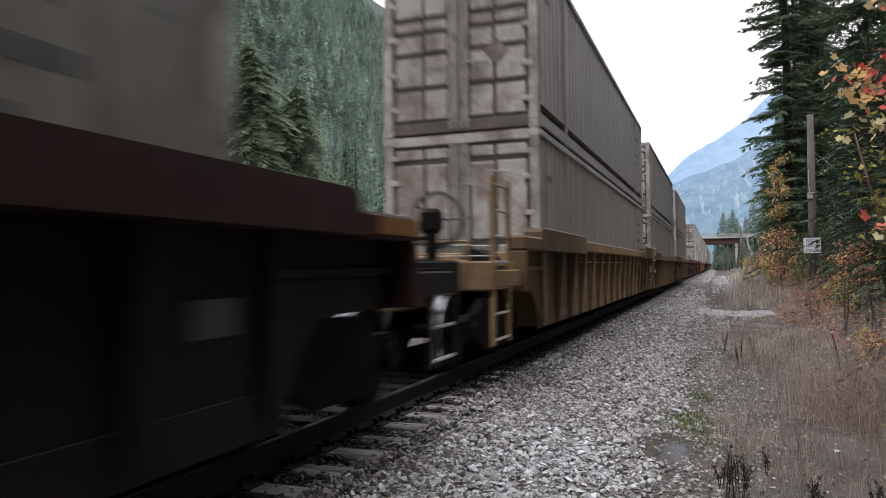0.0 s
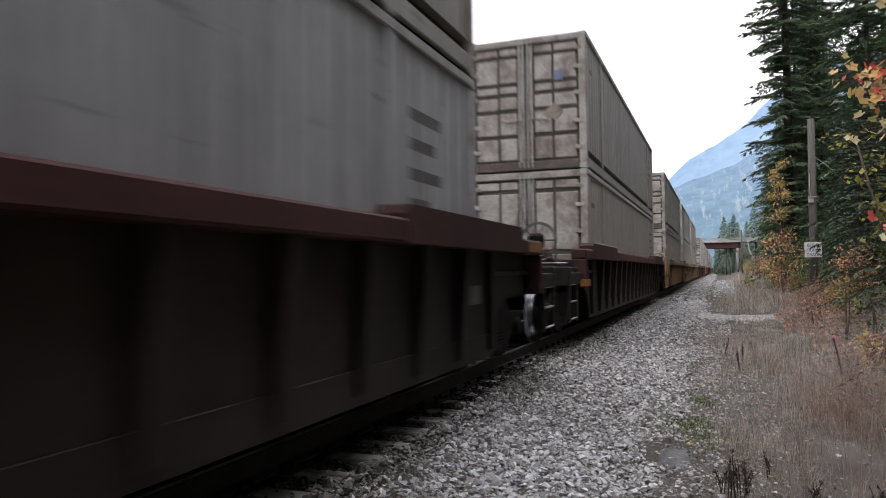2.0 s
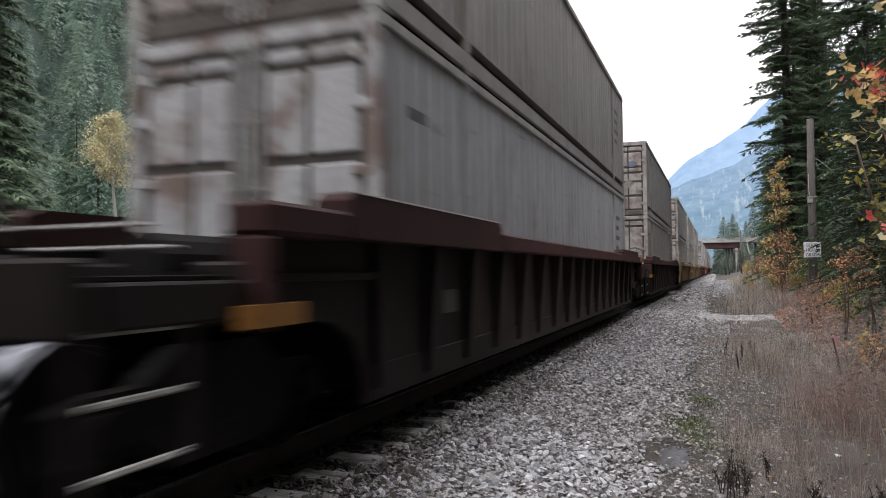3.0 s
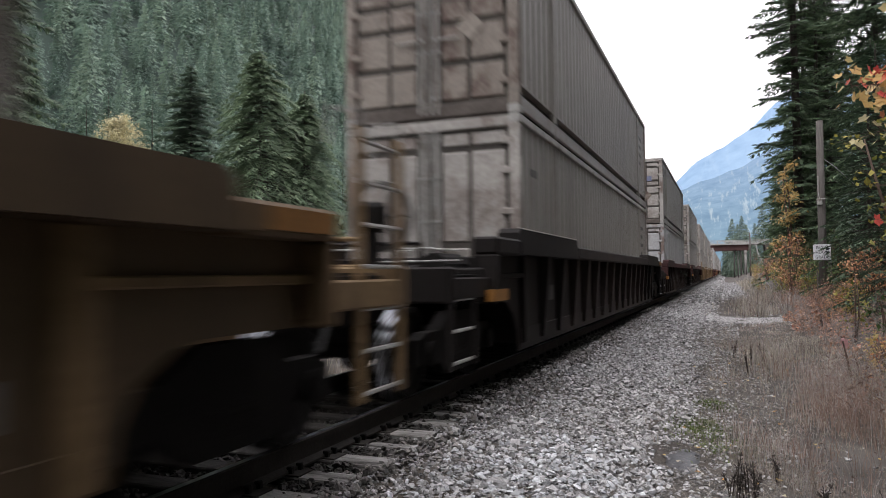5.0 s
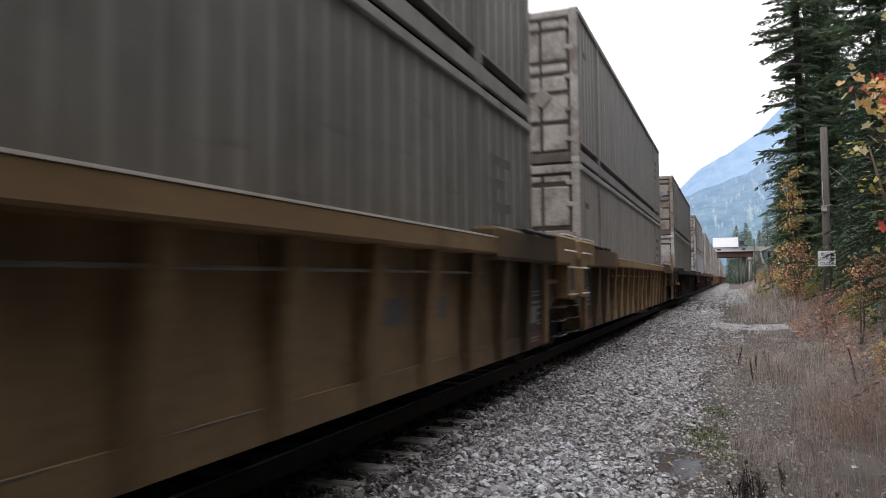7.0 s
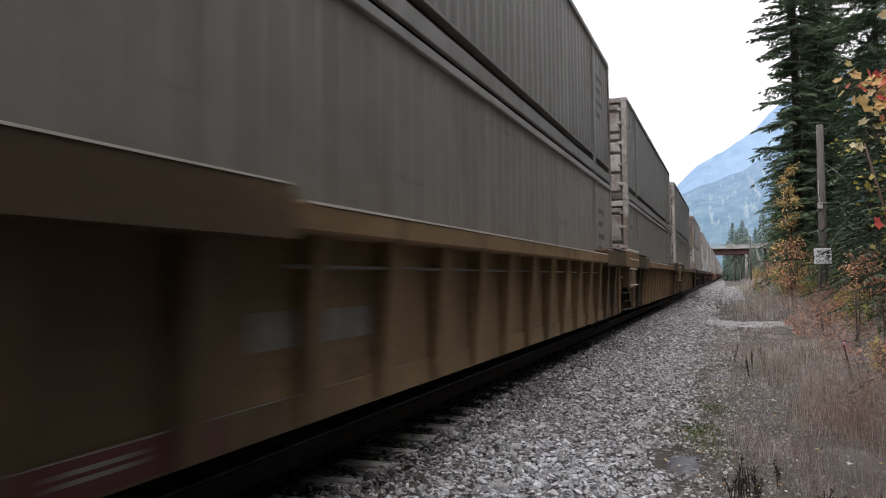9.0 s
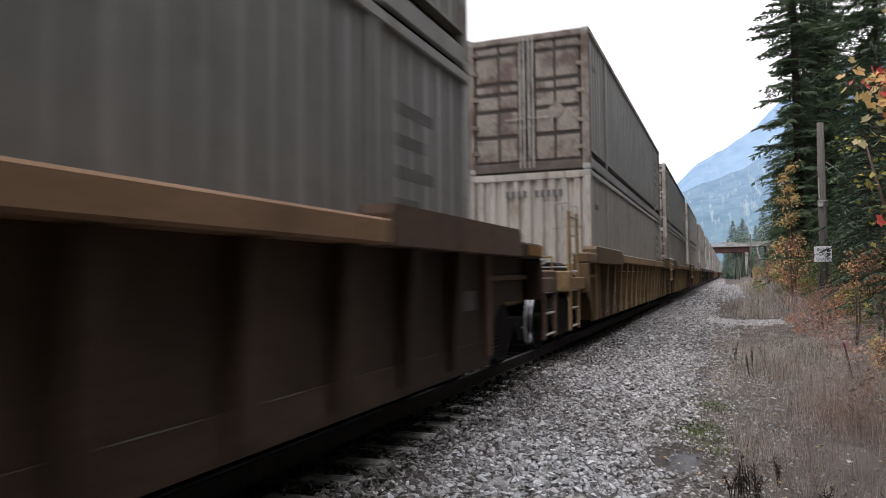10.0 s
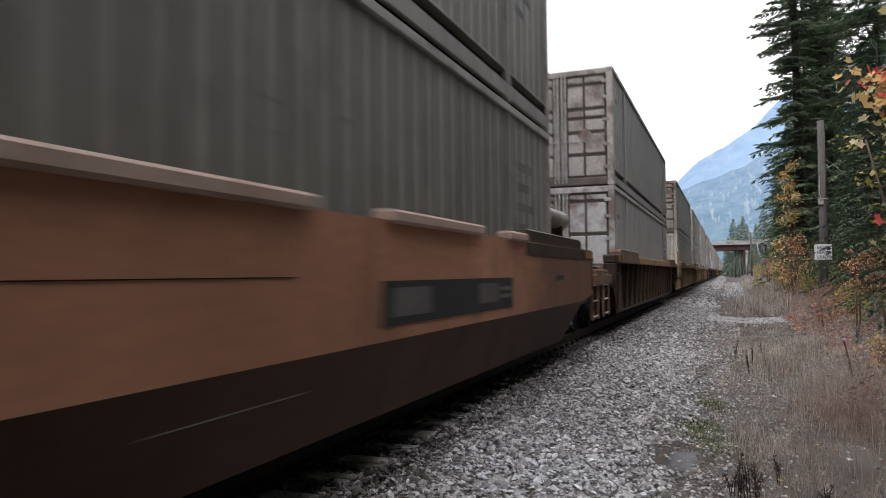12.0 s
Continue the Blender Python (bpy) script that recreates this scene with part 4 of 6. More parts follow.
        part("cross_bar", s, rail_grey, car, "worn steel cross bar")
    s = Shape()
    for z in (1.3, 1.52):
        tube(s, [(-1.2, P(-3.1), z), (1.2, P(-3.1), z)], 0.018, 6)
    for x in (-1.2, 0, 1.2):
        tube(s, [(x, P(-3.1), 1.1), (x, P(-3.1), 1.53)], 0.018, 6)
    part("handrail", s, paint, car, "thin steel handrail")
    for sd in (-1, 1):
        x = sd * 1.47
        topz = 2.25 if (tall_ladder and sd > 0) else 1.18
        for y in (-3.05, -2.42):
            s = Shape()
            box(s, x - 0.025, x + 0.025, *Y(y - 0.035, y + 0.035), 0.36, topz, 0.008)
            ladder = part("ladder_post", s, paint, car)
        z = 0.42
        while z < topz + 0.01:
            s = Shape()
            tube(s, [(x, P(-3.05), z), (x, P(-2.42), z)], 0.017, 6)
            part("rung", s, rail_grey, ladder, "worn steel rung")
            z += 0.29
        if topz > 2:
            for y in (-3.05, -2.42):
                s = Shape()
                tube(s, [(x, P(y), topz - 0.02), (x + 0.02, P(y), topz + 0.12), (x - 0.22, P(y), topz + 0.14), (x - 0.24, P(y), topz - 0.1)], 0.016, 6)
                part("grab_iron", s, rail_grey, ladder, "bent grab iron on top")
        s = Shape()
        a, b = sorted((sd * 1.36, sd * 1.5))
        box(s, a, b, *Y(-2.98, -1.96), 1.0, 1.2, 0.015)
        part("side_sill", s, paint, car)
        if not flip and chord not in (chord_tan, car_yellow):
            s = Shape()
            a, b = sorted((sd * 1.5, sd * 1.588))
            box(s, a, b, -2.12, -1.6, 0.95, 1.07)
            part("reflector", s, reflector, car, "yellow reflective plate")
    if brake:
        s = Shape()
        turned(s, [(0.245, -0.02), (0.285, -0.02), (0.29, 0.0), (0.285, 0.02), (0.245, 0.02), (0.245, -0.02)], 24)
        turned(s, [(0.0, -0.03), (0.06, -0.03), (0.06, 0.03), (0.0, 0.03)], 12)
        for k in range(5):
            a = k * 1.2566
            tube(s, [(0, 0, 0), (0, 0.25 * math.cos(a), 0.25 * math.sin(a))], 0.012, 5)
        s.v = [(y + 1.22, P(-3.24) - x, z + 1.7) for x, y, z in s.v]
        part("brake_wheel", s, label_grimy, car, "round hand-brake wheel")
        s = Shape()
        box(s, 1.17, 1.27, *Y(-3.16, -3.06), 1.0, 1.62, 0.015)
        box(s, 1.11, 1.33, *Y(-3.19, -3.03), 1.56, 1.8, 0.04)
        part("brake_stand", s, steel_dark, car, "hand-brake gear box on a post")
    s = Shape()
    tube(s, [(0.95, P(-2.2), 1.3), (0.95, P(-1.5), 1.3)], 0.16, 12)
    part("brake_reservoir", s, steel_dark, car)
    s = Shape()
    box(s, -1.0, -0.4, *Y(-2.5, -2.0), 1.25, 1.5, 0.02)
    part("valve_box", s, steel_dark, car)
    s = Shape()
    box(s, -0.12, 0.12, *Y(-3.62, -3.2), 0.78, 0.98, 0.03)
    box(s, -0.2, 0.2, *Y(-3.66, -3.42), 0.72, 1.04, 0.06)
    part("coupler", s, steel_dark, car)
    s = Shape()
    tube(s, [(0.25, P(-3.1), 0.85), (0.27, P(-3.3), 0.55), (0.22, P(-3.55), 0.42), (0.1, P(-3.66), 0.5)], 0.03, 6)
    part("air_hose", s, rubber_black, car)


def well_car(paint, chord, rear, front, smooth_side=False, label="", trucks=(True, True), bar=False):
    """A well car: origin at the rails under the rear end of its containers, y along it."""
    car = thing("well_car", label, "railway car", "cars of the train")
    r_end = -1.95 if rear != "joint" else -1.05
    f_end = LONG + (1.95 if front != "joint" else 1.05)
    low = 0.335 if bar else 0.27
    arch = [(-0.42, low), (-0.46, 0.56), (-0.6, 0.76), (-0.85, 0.89), (-1.05, 0.92)]
    rim = 1.51 if bar else 1.47
    outline = arch + [(r_end, 0.92), (r_end, rim), (f_end, rim), (f_end, 0.92)] + [(LONG - y, z) for y, z in reversed(arch)]
    ribs = [LONG / 2 + 1.04 * k for k in range(-7, 8)]
    for sd in (-1, 1):
        s = Shape()
        if not smooth_side:
            a, b = sorted((sd * 1.315, sd * 1.345))
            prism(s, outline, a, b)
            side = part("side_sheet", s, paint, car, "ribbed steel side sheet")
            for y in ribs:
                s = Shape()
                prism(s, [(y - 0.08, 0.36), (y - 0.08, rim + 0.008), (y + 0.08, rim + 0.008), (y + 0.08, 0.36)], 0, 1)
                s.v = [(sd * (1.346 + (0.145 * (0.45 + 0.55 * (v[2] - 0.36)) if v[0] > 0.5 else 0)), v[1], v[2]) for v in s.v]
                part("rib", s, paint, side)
            s = Shape()
            a, b = sorted((sd * 1.346, sd * 1.36))
            box(s, a, b, -0.38, LONG + 0.38, low + 0.004, 0.54, 0.006)
            part("bottom_sill", s, paint, side)
            # lit upper edge of the sill, put in as pale strips
            for k, y in enumerate(ribs[:-1]):
                if (k * 5 + 2) % 7 < 4:
                    s = Shape()
                    a, b = sorted((sd * 1.3605, sd * 1.364))
                    box(s, a, b, y + 0.12 + 0.06 * (k % 3), y + 0.92 - 0.12 * (k % 4), 0.532, 0.5385)
                    part("worn_edge", s, label_dull if bar or paint is car_brown else label_grimy, side, "pale strip as a highlight on the sill's upper edge")
            if bar:
                s = Shape()
                a, b = sorted((sd * 1.572, sd * 1.585))
                box(s, a, b, 2.55, LONG - 2.55, 1.668, 1.684)
                part("worn_edge", s, edge_worn, side, "worn upper edge with its sky sheen painted pale")
            if bar:
                s = Shape()
                tube(s, [(sd * 1.43, 2.6, 1.31), (sd * 1.43, LONG - 2.6, 1.31)], 0.013, 6)
                part("pipe", s, label_dull, side, "thin pipe along the side")
            s = Shape()
            a, b = sorted((sd * 1.32, sd * 1.58))
            box(s, a, b, 2.51, LONG - 2.51, 1.5 if bar else 1.457, 1.68 if bar else 1.645, 0.02)
            part("top_chord", s, chord, car, "scuffed top chord")
        else:
            up = [(-1.05, 0.77), (r_end, 0.86), (r_end, 1.62), (f_end, 1.62), (f_end, 0.86), (LONG + 1.05, 0.77)]
            a, b = sorted((sd * 1.5, sd * 1.57))
            prism(s, up, a, b)
            side = part("side_plate", s, paint, car, "smooth orange-brown side plate")
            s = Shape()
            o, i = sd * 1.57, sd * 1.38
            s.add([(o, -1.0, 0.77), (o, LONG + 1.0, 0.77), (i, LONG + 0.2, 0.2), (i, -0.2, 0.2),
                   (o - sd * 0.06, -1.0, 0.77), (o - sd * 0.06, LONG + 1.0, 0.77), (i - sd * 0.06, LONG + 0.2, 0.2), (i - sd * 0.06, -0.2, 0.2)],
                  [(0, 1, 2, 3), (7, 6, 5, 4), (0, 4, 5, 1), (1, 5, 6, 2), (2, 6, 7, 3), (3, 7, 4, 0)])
            part("skirt", s, skirt_shaded_brown, side, "inward sloping lower skirt")
            s = Shape()
            a, b = sorted((sd * 1.47, sd * 1.502))
            box(s, a, b, 7.75, 9.0, 0.552, 0.56)
            part("lip", s, label_dull, side, "thin pale line raised along the skirt")
            for y0, y1 in ((0.6, 2.0), (4.4, 6.5), (6.9, 8.95), (9.95, 12.0), (12.9, 13.6)):
                s = Shape()
                a, b = sorted((sd * 1.44, sd * 1.62))
                box(s, a, b, y0, y1, 1.6, 1.7, 0.02)
                part("guide", s, guide_pale, side, "pale worn loading guide")
            for y0, y1, z0, z1, m, nm in ((15.25, 15.75, 1.13, 1.2, rubber_black, "slot"), (2.2, 4.8, 1.35, 1.358, steel_dark, "weld_seam"), (6.0, 8.8, 1.22, 1.226, steel_dark, "weld_seam")):
                s = Shape()
                a, b = sorted((sd * 1.571, sd * 1.574))
                box(s, a, b, y0, y1, z0, z1)
                part(nm, s, m, side, "dark slot" if nm == "slot" else "dark weld seam")
            s = Shape()
            a, b = sorted((sd * 1.572, sd * 1.578))
            box(s, a, b, 9.85, 13.05, 0.87, 1.19)
            panel = part("data_panel", s, panel_black, side, "dark data panel with worn lettering")
            a, b = sorted((sd * 1.579, sd * 1.583))
            for q in ((10.0, 10.7, 0.93, 1.14), (11.9, 12.5, 0.95, 1.14), (12.55, 12.95, 0.98, 1.02), (12.55, 12.95, 1.06, 1.1)):
                s = Shape()
                box(s, a, b, *q)
                part("lettering", s, label_grimy, panel, "worn lettering")
    if smooth_side:
        s = Shape()
        tube(s, [(1.1, 16.4, 2.14), (1.1, 16.46, 2.14), (1.1, 17.72, 2.14), (1.1, 17.8, 2.14)], [0.1, 0.155, 0.155, 0.1], 16)
        tank = part("reservoir", s, grey_dark, car, "round grey air reservoir", smooth=True)
        for y in (16.5, 17.3):
            s = Shape()
            box(s, 0.98, 1.22, y - 0.03, y + 0.03, 1.2, 2.02, 0.008)
            part("bracket", s, car_brown, tank)
    if not smooth_side:
        # markings as bars: number panels and notices
        marks = [(1.22, 1.6, 0.84, 1.06, label_grimy), (LONG - 0.4, LONG - 0.05, 0.88, 1.08, label_grimy)]
        if bar:
            marks = [(2.34, 2.8, 0.83, 1.05, label_dull), (3.1, 3.75, 0.83, 1.04, label_dull)] if rear == "ladder" else []
            marks += [(11.3, 11.95, 0.89, 1.1, label_grimy), (12.15, 12.8, 0.9, 1.1, label_grimy), (LONG - 0.45, LONG - 0.1, 0.67, 0.86, label_dull)]
            if rear == "ladder":
                s = Shape()
                box(s, 1.3615, 1.3635, 0.3, 2.1, 0.36, 0.54)
                stripe = part("stripe", s, stripe_red, car, "dark red stripe on the sill")
                for z in (0.44, 0.48):
                    s = Shape()
                    box(s, 1.364, 1.3655, 1.12, 1.55, z - 0.01, z + 0.01)
                    part("lettering", s, label_dull, stripe, "worn white lettering")
            for at_front in (False, True):
                def E(y0, y1):
                    return (y0, y1) if at_front else (LONG - y1, LONG - y0)
                if (front if at_front else rear) != "joint":
                    continue
                s = Shape()
                box(s, 1.3455, 1.3465, *E(15.5, 16.46), 0.575, 1.4)
                panel = part("data_panel", s, panel_black, car, "black data panel with white lettering")
                s = Shape()
                box(s, 1.3615, 1.3635, *E(15.45, 16.5), 0.36, 0.56)
                part("stripe", s, stripe_red, car, "dark red stripe on the sill")
                for y0, y1, z, q in ((15.72, 16.28, 1.08, 0.012), (15.72, 16.28, 1.03, 0.012), (15.64, 16.34, 0.94, 0.018), (15.68, 16.32, 0.87, 0.018),
                                     (15.6, 16.4, 0.785, 0.016), (16.1, 16.42, 0.69, 0.014), (16.1, 16.42, 0.65, 0.014)):
                    s = Shape()
                    box(s, 1.347, 1.349, *E(y0, y1), z - q, z + q)
                    part("lettering", s, label_dull, panel, "worn white lettering")
                for z in (0.44, 0.48):
                    s = Shape()
                    box(s, 1.364, 1.3655, *E(15.68, 16.08), z - 0.01, z + 0.01)
                    part("lettering", s, label_dull, panel, "worn white lettering")
        for y0, y1, z0, z1, m in marks:
            s = Shape()
            box(s, 1.347, 1.351, y0, y1, z0, z1)
            part("marking", s, m, car, "worn marking on the side")
    s = Shape()
    box(s, -1.3, 1.3, 0.02, LONG - 0.02, 0.33, 0.36)
    for i in range(5):
        y = 0.3 + i * (LONG - 0.6) / 4
        box(s, -1.312, 1.312, y - 0.2, y + 0.2, 0.362, DECK - 0.004)
    part("well_floor", s, steel_dark, car)
    car_end(car, paint, False, rear == "ladder", False, rear != "joint", chord)
    car_end(car, paint, True, front == "ladder", front in ("wheel", "ladder"), front != "joint", chord)
    if trucks[0]:
        bogie(car, -1.63)
    if trucks[1]:
        bogie(car, LONG + 1.63)
    return car


def run(t):
    """How far the train has come after t seconds."""
    return 13.92 * t - 0.029 * t * t


MOVERS = []            # (thing, its y when the clip starts, its height)

SEAM_B = (0.09, 0.33, 0.42, 0.56, 0.78)
SEAM_C = (0.1, 0.62, 0.74, 0.86)
SEAM_D = (0.08, 0.4, 0.72)
SKEW = ("diamond", 0.62, 1.25, 0.2, 0.2, door_brown)


def consist():
    red = "oxide-red steel well car carrying two stacked containers"
    dark = "dark brown steel well car carrying two stacked containers"
    yel = "faded yellow steel well car carrying two stacked containers"
    # rear end position, car, lower and upper container
    units = [
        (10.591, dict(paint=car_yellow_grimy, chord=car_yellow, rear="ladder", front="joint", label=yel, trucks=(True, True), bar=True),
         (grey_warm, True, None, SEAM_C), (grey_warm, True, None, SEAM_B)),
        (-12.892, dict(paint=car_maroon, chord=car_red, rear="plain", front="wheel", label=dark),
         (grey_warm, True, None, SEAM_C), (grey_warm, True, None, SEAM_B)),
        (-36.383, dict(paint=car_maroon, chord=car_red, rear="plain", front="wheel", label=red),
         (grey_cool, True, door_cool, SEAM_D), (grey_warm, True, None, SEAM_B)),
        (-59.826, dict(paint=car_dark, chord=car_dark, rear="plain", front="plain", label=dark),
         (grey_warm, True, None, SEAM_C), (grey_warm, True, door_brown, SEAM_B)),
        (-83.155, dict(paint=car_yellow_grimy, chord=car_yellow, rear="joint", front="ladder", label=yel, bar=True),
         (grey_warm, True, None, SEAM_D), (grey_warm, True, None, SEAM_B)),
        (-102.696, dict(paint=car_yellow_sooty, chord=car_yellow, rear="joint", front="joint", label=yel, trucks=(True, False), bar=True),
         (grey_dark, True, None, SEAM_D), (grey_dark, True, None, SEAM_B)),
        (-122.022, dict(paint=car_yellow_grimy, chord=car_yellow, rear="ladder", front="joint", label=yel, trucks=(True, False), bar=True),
         (grey_warm, False, grey_white, ()), (grey_dark, True, door_brown, SEAM_B)),
        (-145.392, dict(paint=car_brown, chord=chord_tan, rear="plain", front="plain", label="brown steel well car carrying two stacked containers"),
         (grey_pale, True, door_cool, SEAM_D), (grey_dark, True, None, SEAM_B)),
        (-168.296, dict(paint=car_orange, chord=car_orange, rear="plain", front="plain", smooth_side=True,
                        label="orange-brown well car with smooth sides and pale guides"),
         (grey_dark, True, None, SEAM_D), (grey_dark, True, None, SEAM_B)),
    ]
    for y, how, low, high in units:
        MOVERS.append((well_car(**how), y, 0.0))
        tags = ()
        if not low[1]:
            tags = (("bars", 0.15, 2.45, 0.62, 0.07, mark_grey), ("plate", -0.3, 1.62, 0.1, 0.1, label_yellow))
        if y == -145.392:
            tags = (("plate", 0.72, 0.86, 0.13, 0.1, mark_grey), ("plate", 0.68, 1.08, 0.08, 0.05, mark_grey))
        MOVERS.append((container(low[0], low[1], low[2], "dirty grey corrugated shipping container in the well of a car", low[3] or SEAM_B, tags, smooth=y in (-36.383, -12.892, -83.155, -122.022)), y, DECK))
        tags = (SKEW, ("plate", 0.72, 2.0, 0.1, 0.11, label_blue)) if y > -60 and y < 0 else (SKEW,)
        MOVERS.append((container(high[0], high[1], high[2], "dirty grey corrugated shipping container stacked on another", high[3], tags, smooth=y == -36.383), y, DECK + TALL + 0.008))
    SPIN[0] = len(WHEELS)
    # the cars further ahead
    ahead = [(29.99, 0, 1, 1), (49.39, 0, 1, 1), (72.8, 2, 0, 0), (92.2, 2, 2, 2), (111.6, 3, 1, 3), (131.0, 3, 2, 1), (154.4, 2, 1, 1), (177.8, 1, 1, 2),
             (201.2, 0, 1, 1), (220.6, 0, 2, 1), (240.0, 0, 1, 2), (263.4, 1, 1, 1), (286.8, 2, 1, 1), (310.2, 0, 1, 1)]
    paints = [(car_yellow_grimy, yel), (car_dark, dark), (car_red, red), (car_orange, "orange-brown well car carrying two stacked containers")]
    walls = [None, grey_warm, grey_cool, grey_white]
    cars, boxes = {}, {}
    for y, p, lo, hi in ahead:
        if p not in cars:
            cars[p] = well_car(paints[p][0], paints[p][0], "plain", "plain", label=paints[p][1])
            ob = cars[p]
        else:
            ob = copy_thing(cars[p], Matrix())
        MOVERS.append((ob, y, 0.0))
        for w, z in ((lo, DECK), (hi, DECK + TALL + 0.008)):
            if w:
                if w not in boxes:
                    boxes[w] = container(walls[w], True, None, "grey corrugated shipping container further along the train", SEAM_B, detailed=False)
                    ob = boxes[w]
                else:
                    ob = copy_thing(boxes[w], Matrix())
                MOVERS.append((ob, y, z))
    del WHEELS[SPIN[0]:]


consist()
# ---------------------------------------------------------------- trees and shrubs
def kite(s, p, d, length, width, droop=0.3, up=None):
    """One leaf or spray of needles from p along d, slightly folded."""
    d = d.normalized()
    side = d.cross(up or Vector((0, 0, 1)))
    side = side.normalized() if side.length > 1e-4 else Vector((1, 0, 0))
    mid = p + d * length * 0.5 - Vector((0, 0, droop * length * 0.12))
    tip = p + d * length - Vector((0, 0, droop * length * 0.5))
    lift = side.cross(d) * width * 0.25
    o = len(s.v)
    s.v += [tuple(p), tuple(mid + side * width * 0.5 - lift), tuple(tip), tuple(mid - side * width * 0.5 - lift)]
    s.f += [(o, o + 1, o + 2), (o, o + 2, o + 3)]


def spike(s, p, d, length, width, droop=0.3):
    """A thin spray of needles, one narrow triangle."""
    d = d.normalized()
    side = Vector((-d.y, d.x, 0.0)) * (width * 0.5) + Vector((0, 0, width * 0.2))
    tip = p + d * length
    o = len(s.v)
    s.v += [tuple(p - side), tuple(p + side), (tip.x, tip.y, tip.z - droop * length * 0.4)]
    s.f.append((o, o + 1, o + 2))


def conifer_shapes(seed, h, r, step=0.5, per=6, twigs=9, bare=0.0, droop=0.35, spray=0.55, sprayw=0.17, taper=0.8, fine=2, ragged=0.3, thin=False, limbs=True):
    rnd = random.Random(seed)
    trunk, crown = Shape(), Shape()
    bend = [(0.0, 0.0)]
    for i in range(6):
        bend.append((bend[-1][0] + rnd.uniform(-0.06, 0.06), bend[-1][1] + rnd.uniform(-0.06, 0.06)))

    def axis(z):
        u = z / h * 5.99
        i = int(u)
        a, b, q = bend[i], bend[i + 1], u - i
        return Vector((a[0] + (b[0] - a[0]) * q, a[1] + (b[1] - a[1]) * q, z))
    tube(trunk, [axis(h * i / 6) - Vector((0, 0, 0.3 if i == 0 else 0)) for i in range(7)], [h * 0.009 * (1 - i / 6.3) + 0.02 for i in range(7)], 8)
    z = max(0.4, bare * h)
    turn = 0.0
    while z < h * 0.985:
        u = z / h
        swell = 1 + ragged * noise.noise(Vector((z * 0.55, seed * 3.7, 0))) * 1.6
        for k in range(per):
            a = turn + 2 * math.pi * k / per + rnd.uniform(-0.35, 0.35)
            length = (r * swell * (1 - u) ** taper * rnd.uniform(0.55 - 0.45 * ragged * (thin > 0), 1.15) + 0.12) * (0.75 if u < 0.08 else 1)
            rise = 0.35 * u - 0.12 + (rnd.uniform(-0.32, 0.26) if thin and ragged > 0.5 else rnd.uniform(-0.12, 0.1))
            out = Vector((math.cos(a), math.sin(a), rise))
            p0 = axis(z) + Vector((0, 0, rnd.uniform(-0.3, 0.3) * step))
            pts = [p0 + out * length * q - Vector((0, 0, droop * length * q * q)) for q in (0, 0.4, 0.75, 1)]
            if length > 0.6 and limbs:
                tube(trunk, pts[:3], [0.012 + 0.008 * length, 0.008 + 0.004 * length, 0.004], 3, False)
            for j in range(twigs):
                q = 0.15 + 0.85 * (j + rnd.random()) / twigs
                base = p0 + out * length * q - Vector((0, 0, droop * length * q * q))
                near = min(1.0, 0.3 + 0.35 * length)
                reach = near * (0.42 * length * (1.05 - q) + 0.5 * spray) * rnd.uniform(0.6, 1.2)
                for sd in (-1, 1):
                    b = a + sd * rnd.uniform(0.55, 1.15)
                    way = Vector((math.cos(b), math.sin(b), rise - droop * q * 1.1 + rnd.uniform(-0.18, 0.1))).normalized()
                    for i in range(fine):
                        e = b + (0.7 if i % 2 else -0.7) * rnd.uniform(0.3, 1.0)
                        at = base + way * reach * (i + rnd.random()) / fine
                        (spike if thin else kite)(crown, at, Vector((math.cos(e), math.sin(e), way.z + rnd.uniform(-0.22, 0.16))), near * spray * rnd.uniform(0.65, 1.25), near * sprayw * rnd.uniform(0.8, 1.25),
                             rnd.uniform(0.2, 0.8))
            (spike if thin else kite)(crown, pts[3] - out * 0.1, out - Vector((0, 0, droop * 1.6)), spray * 0.5, sprayw * 0.6)
        z += step * rnd.uniform(0.75, 1.25) * (0.6 + 0.4 * (1 - u))
        turn += 0.9
    for k in range(5):
        kite(crown, axis(h * 0.97), Vector((math.cos(k * 1.3) * 0.3, math.sin(k * 1.3) * 0.3, 1)), min(0.6, 1.6 * spray), min(0.12, sprayw), 0)
    return trunk, crown


def conifer(seed, h, r, needles, label, group, **how):
    t, c = conifer_shapes(seed, h, r, **how)
    tree = thing("conifer_tree", label, "tree", group)
    part("trunk", t, bark, tree, smooth=True)
    part("crown", c, needles, tree)
    return tree


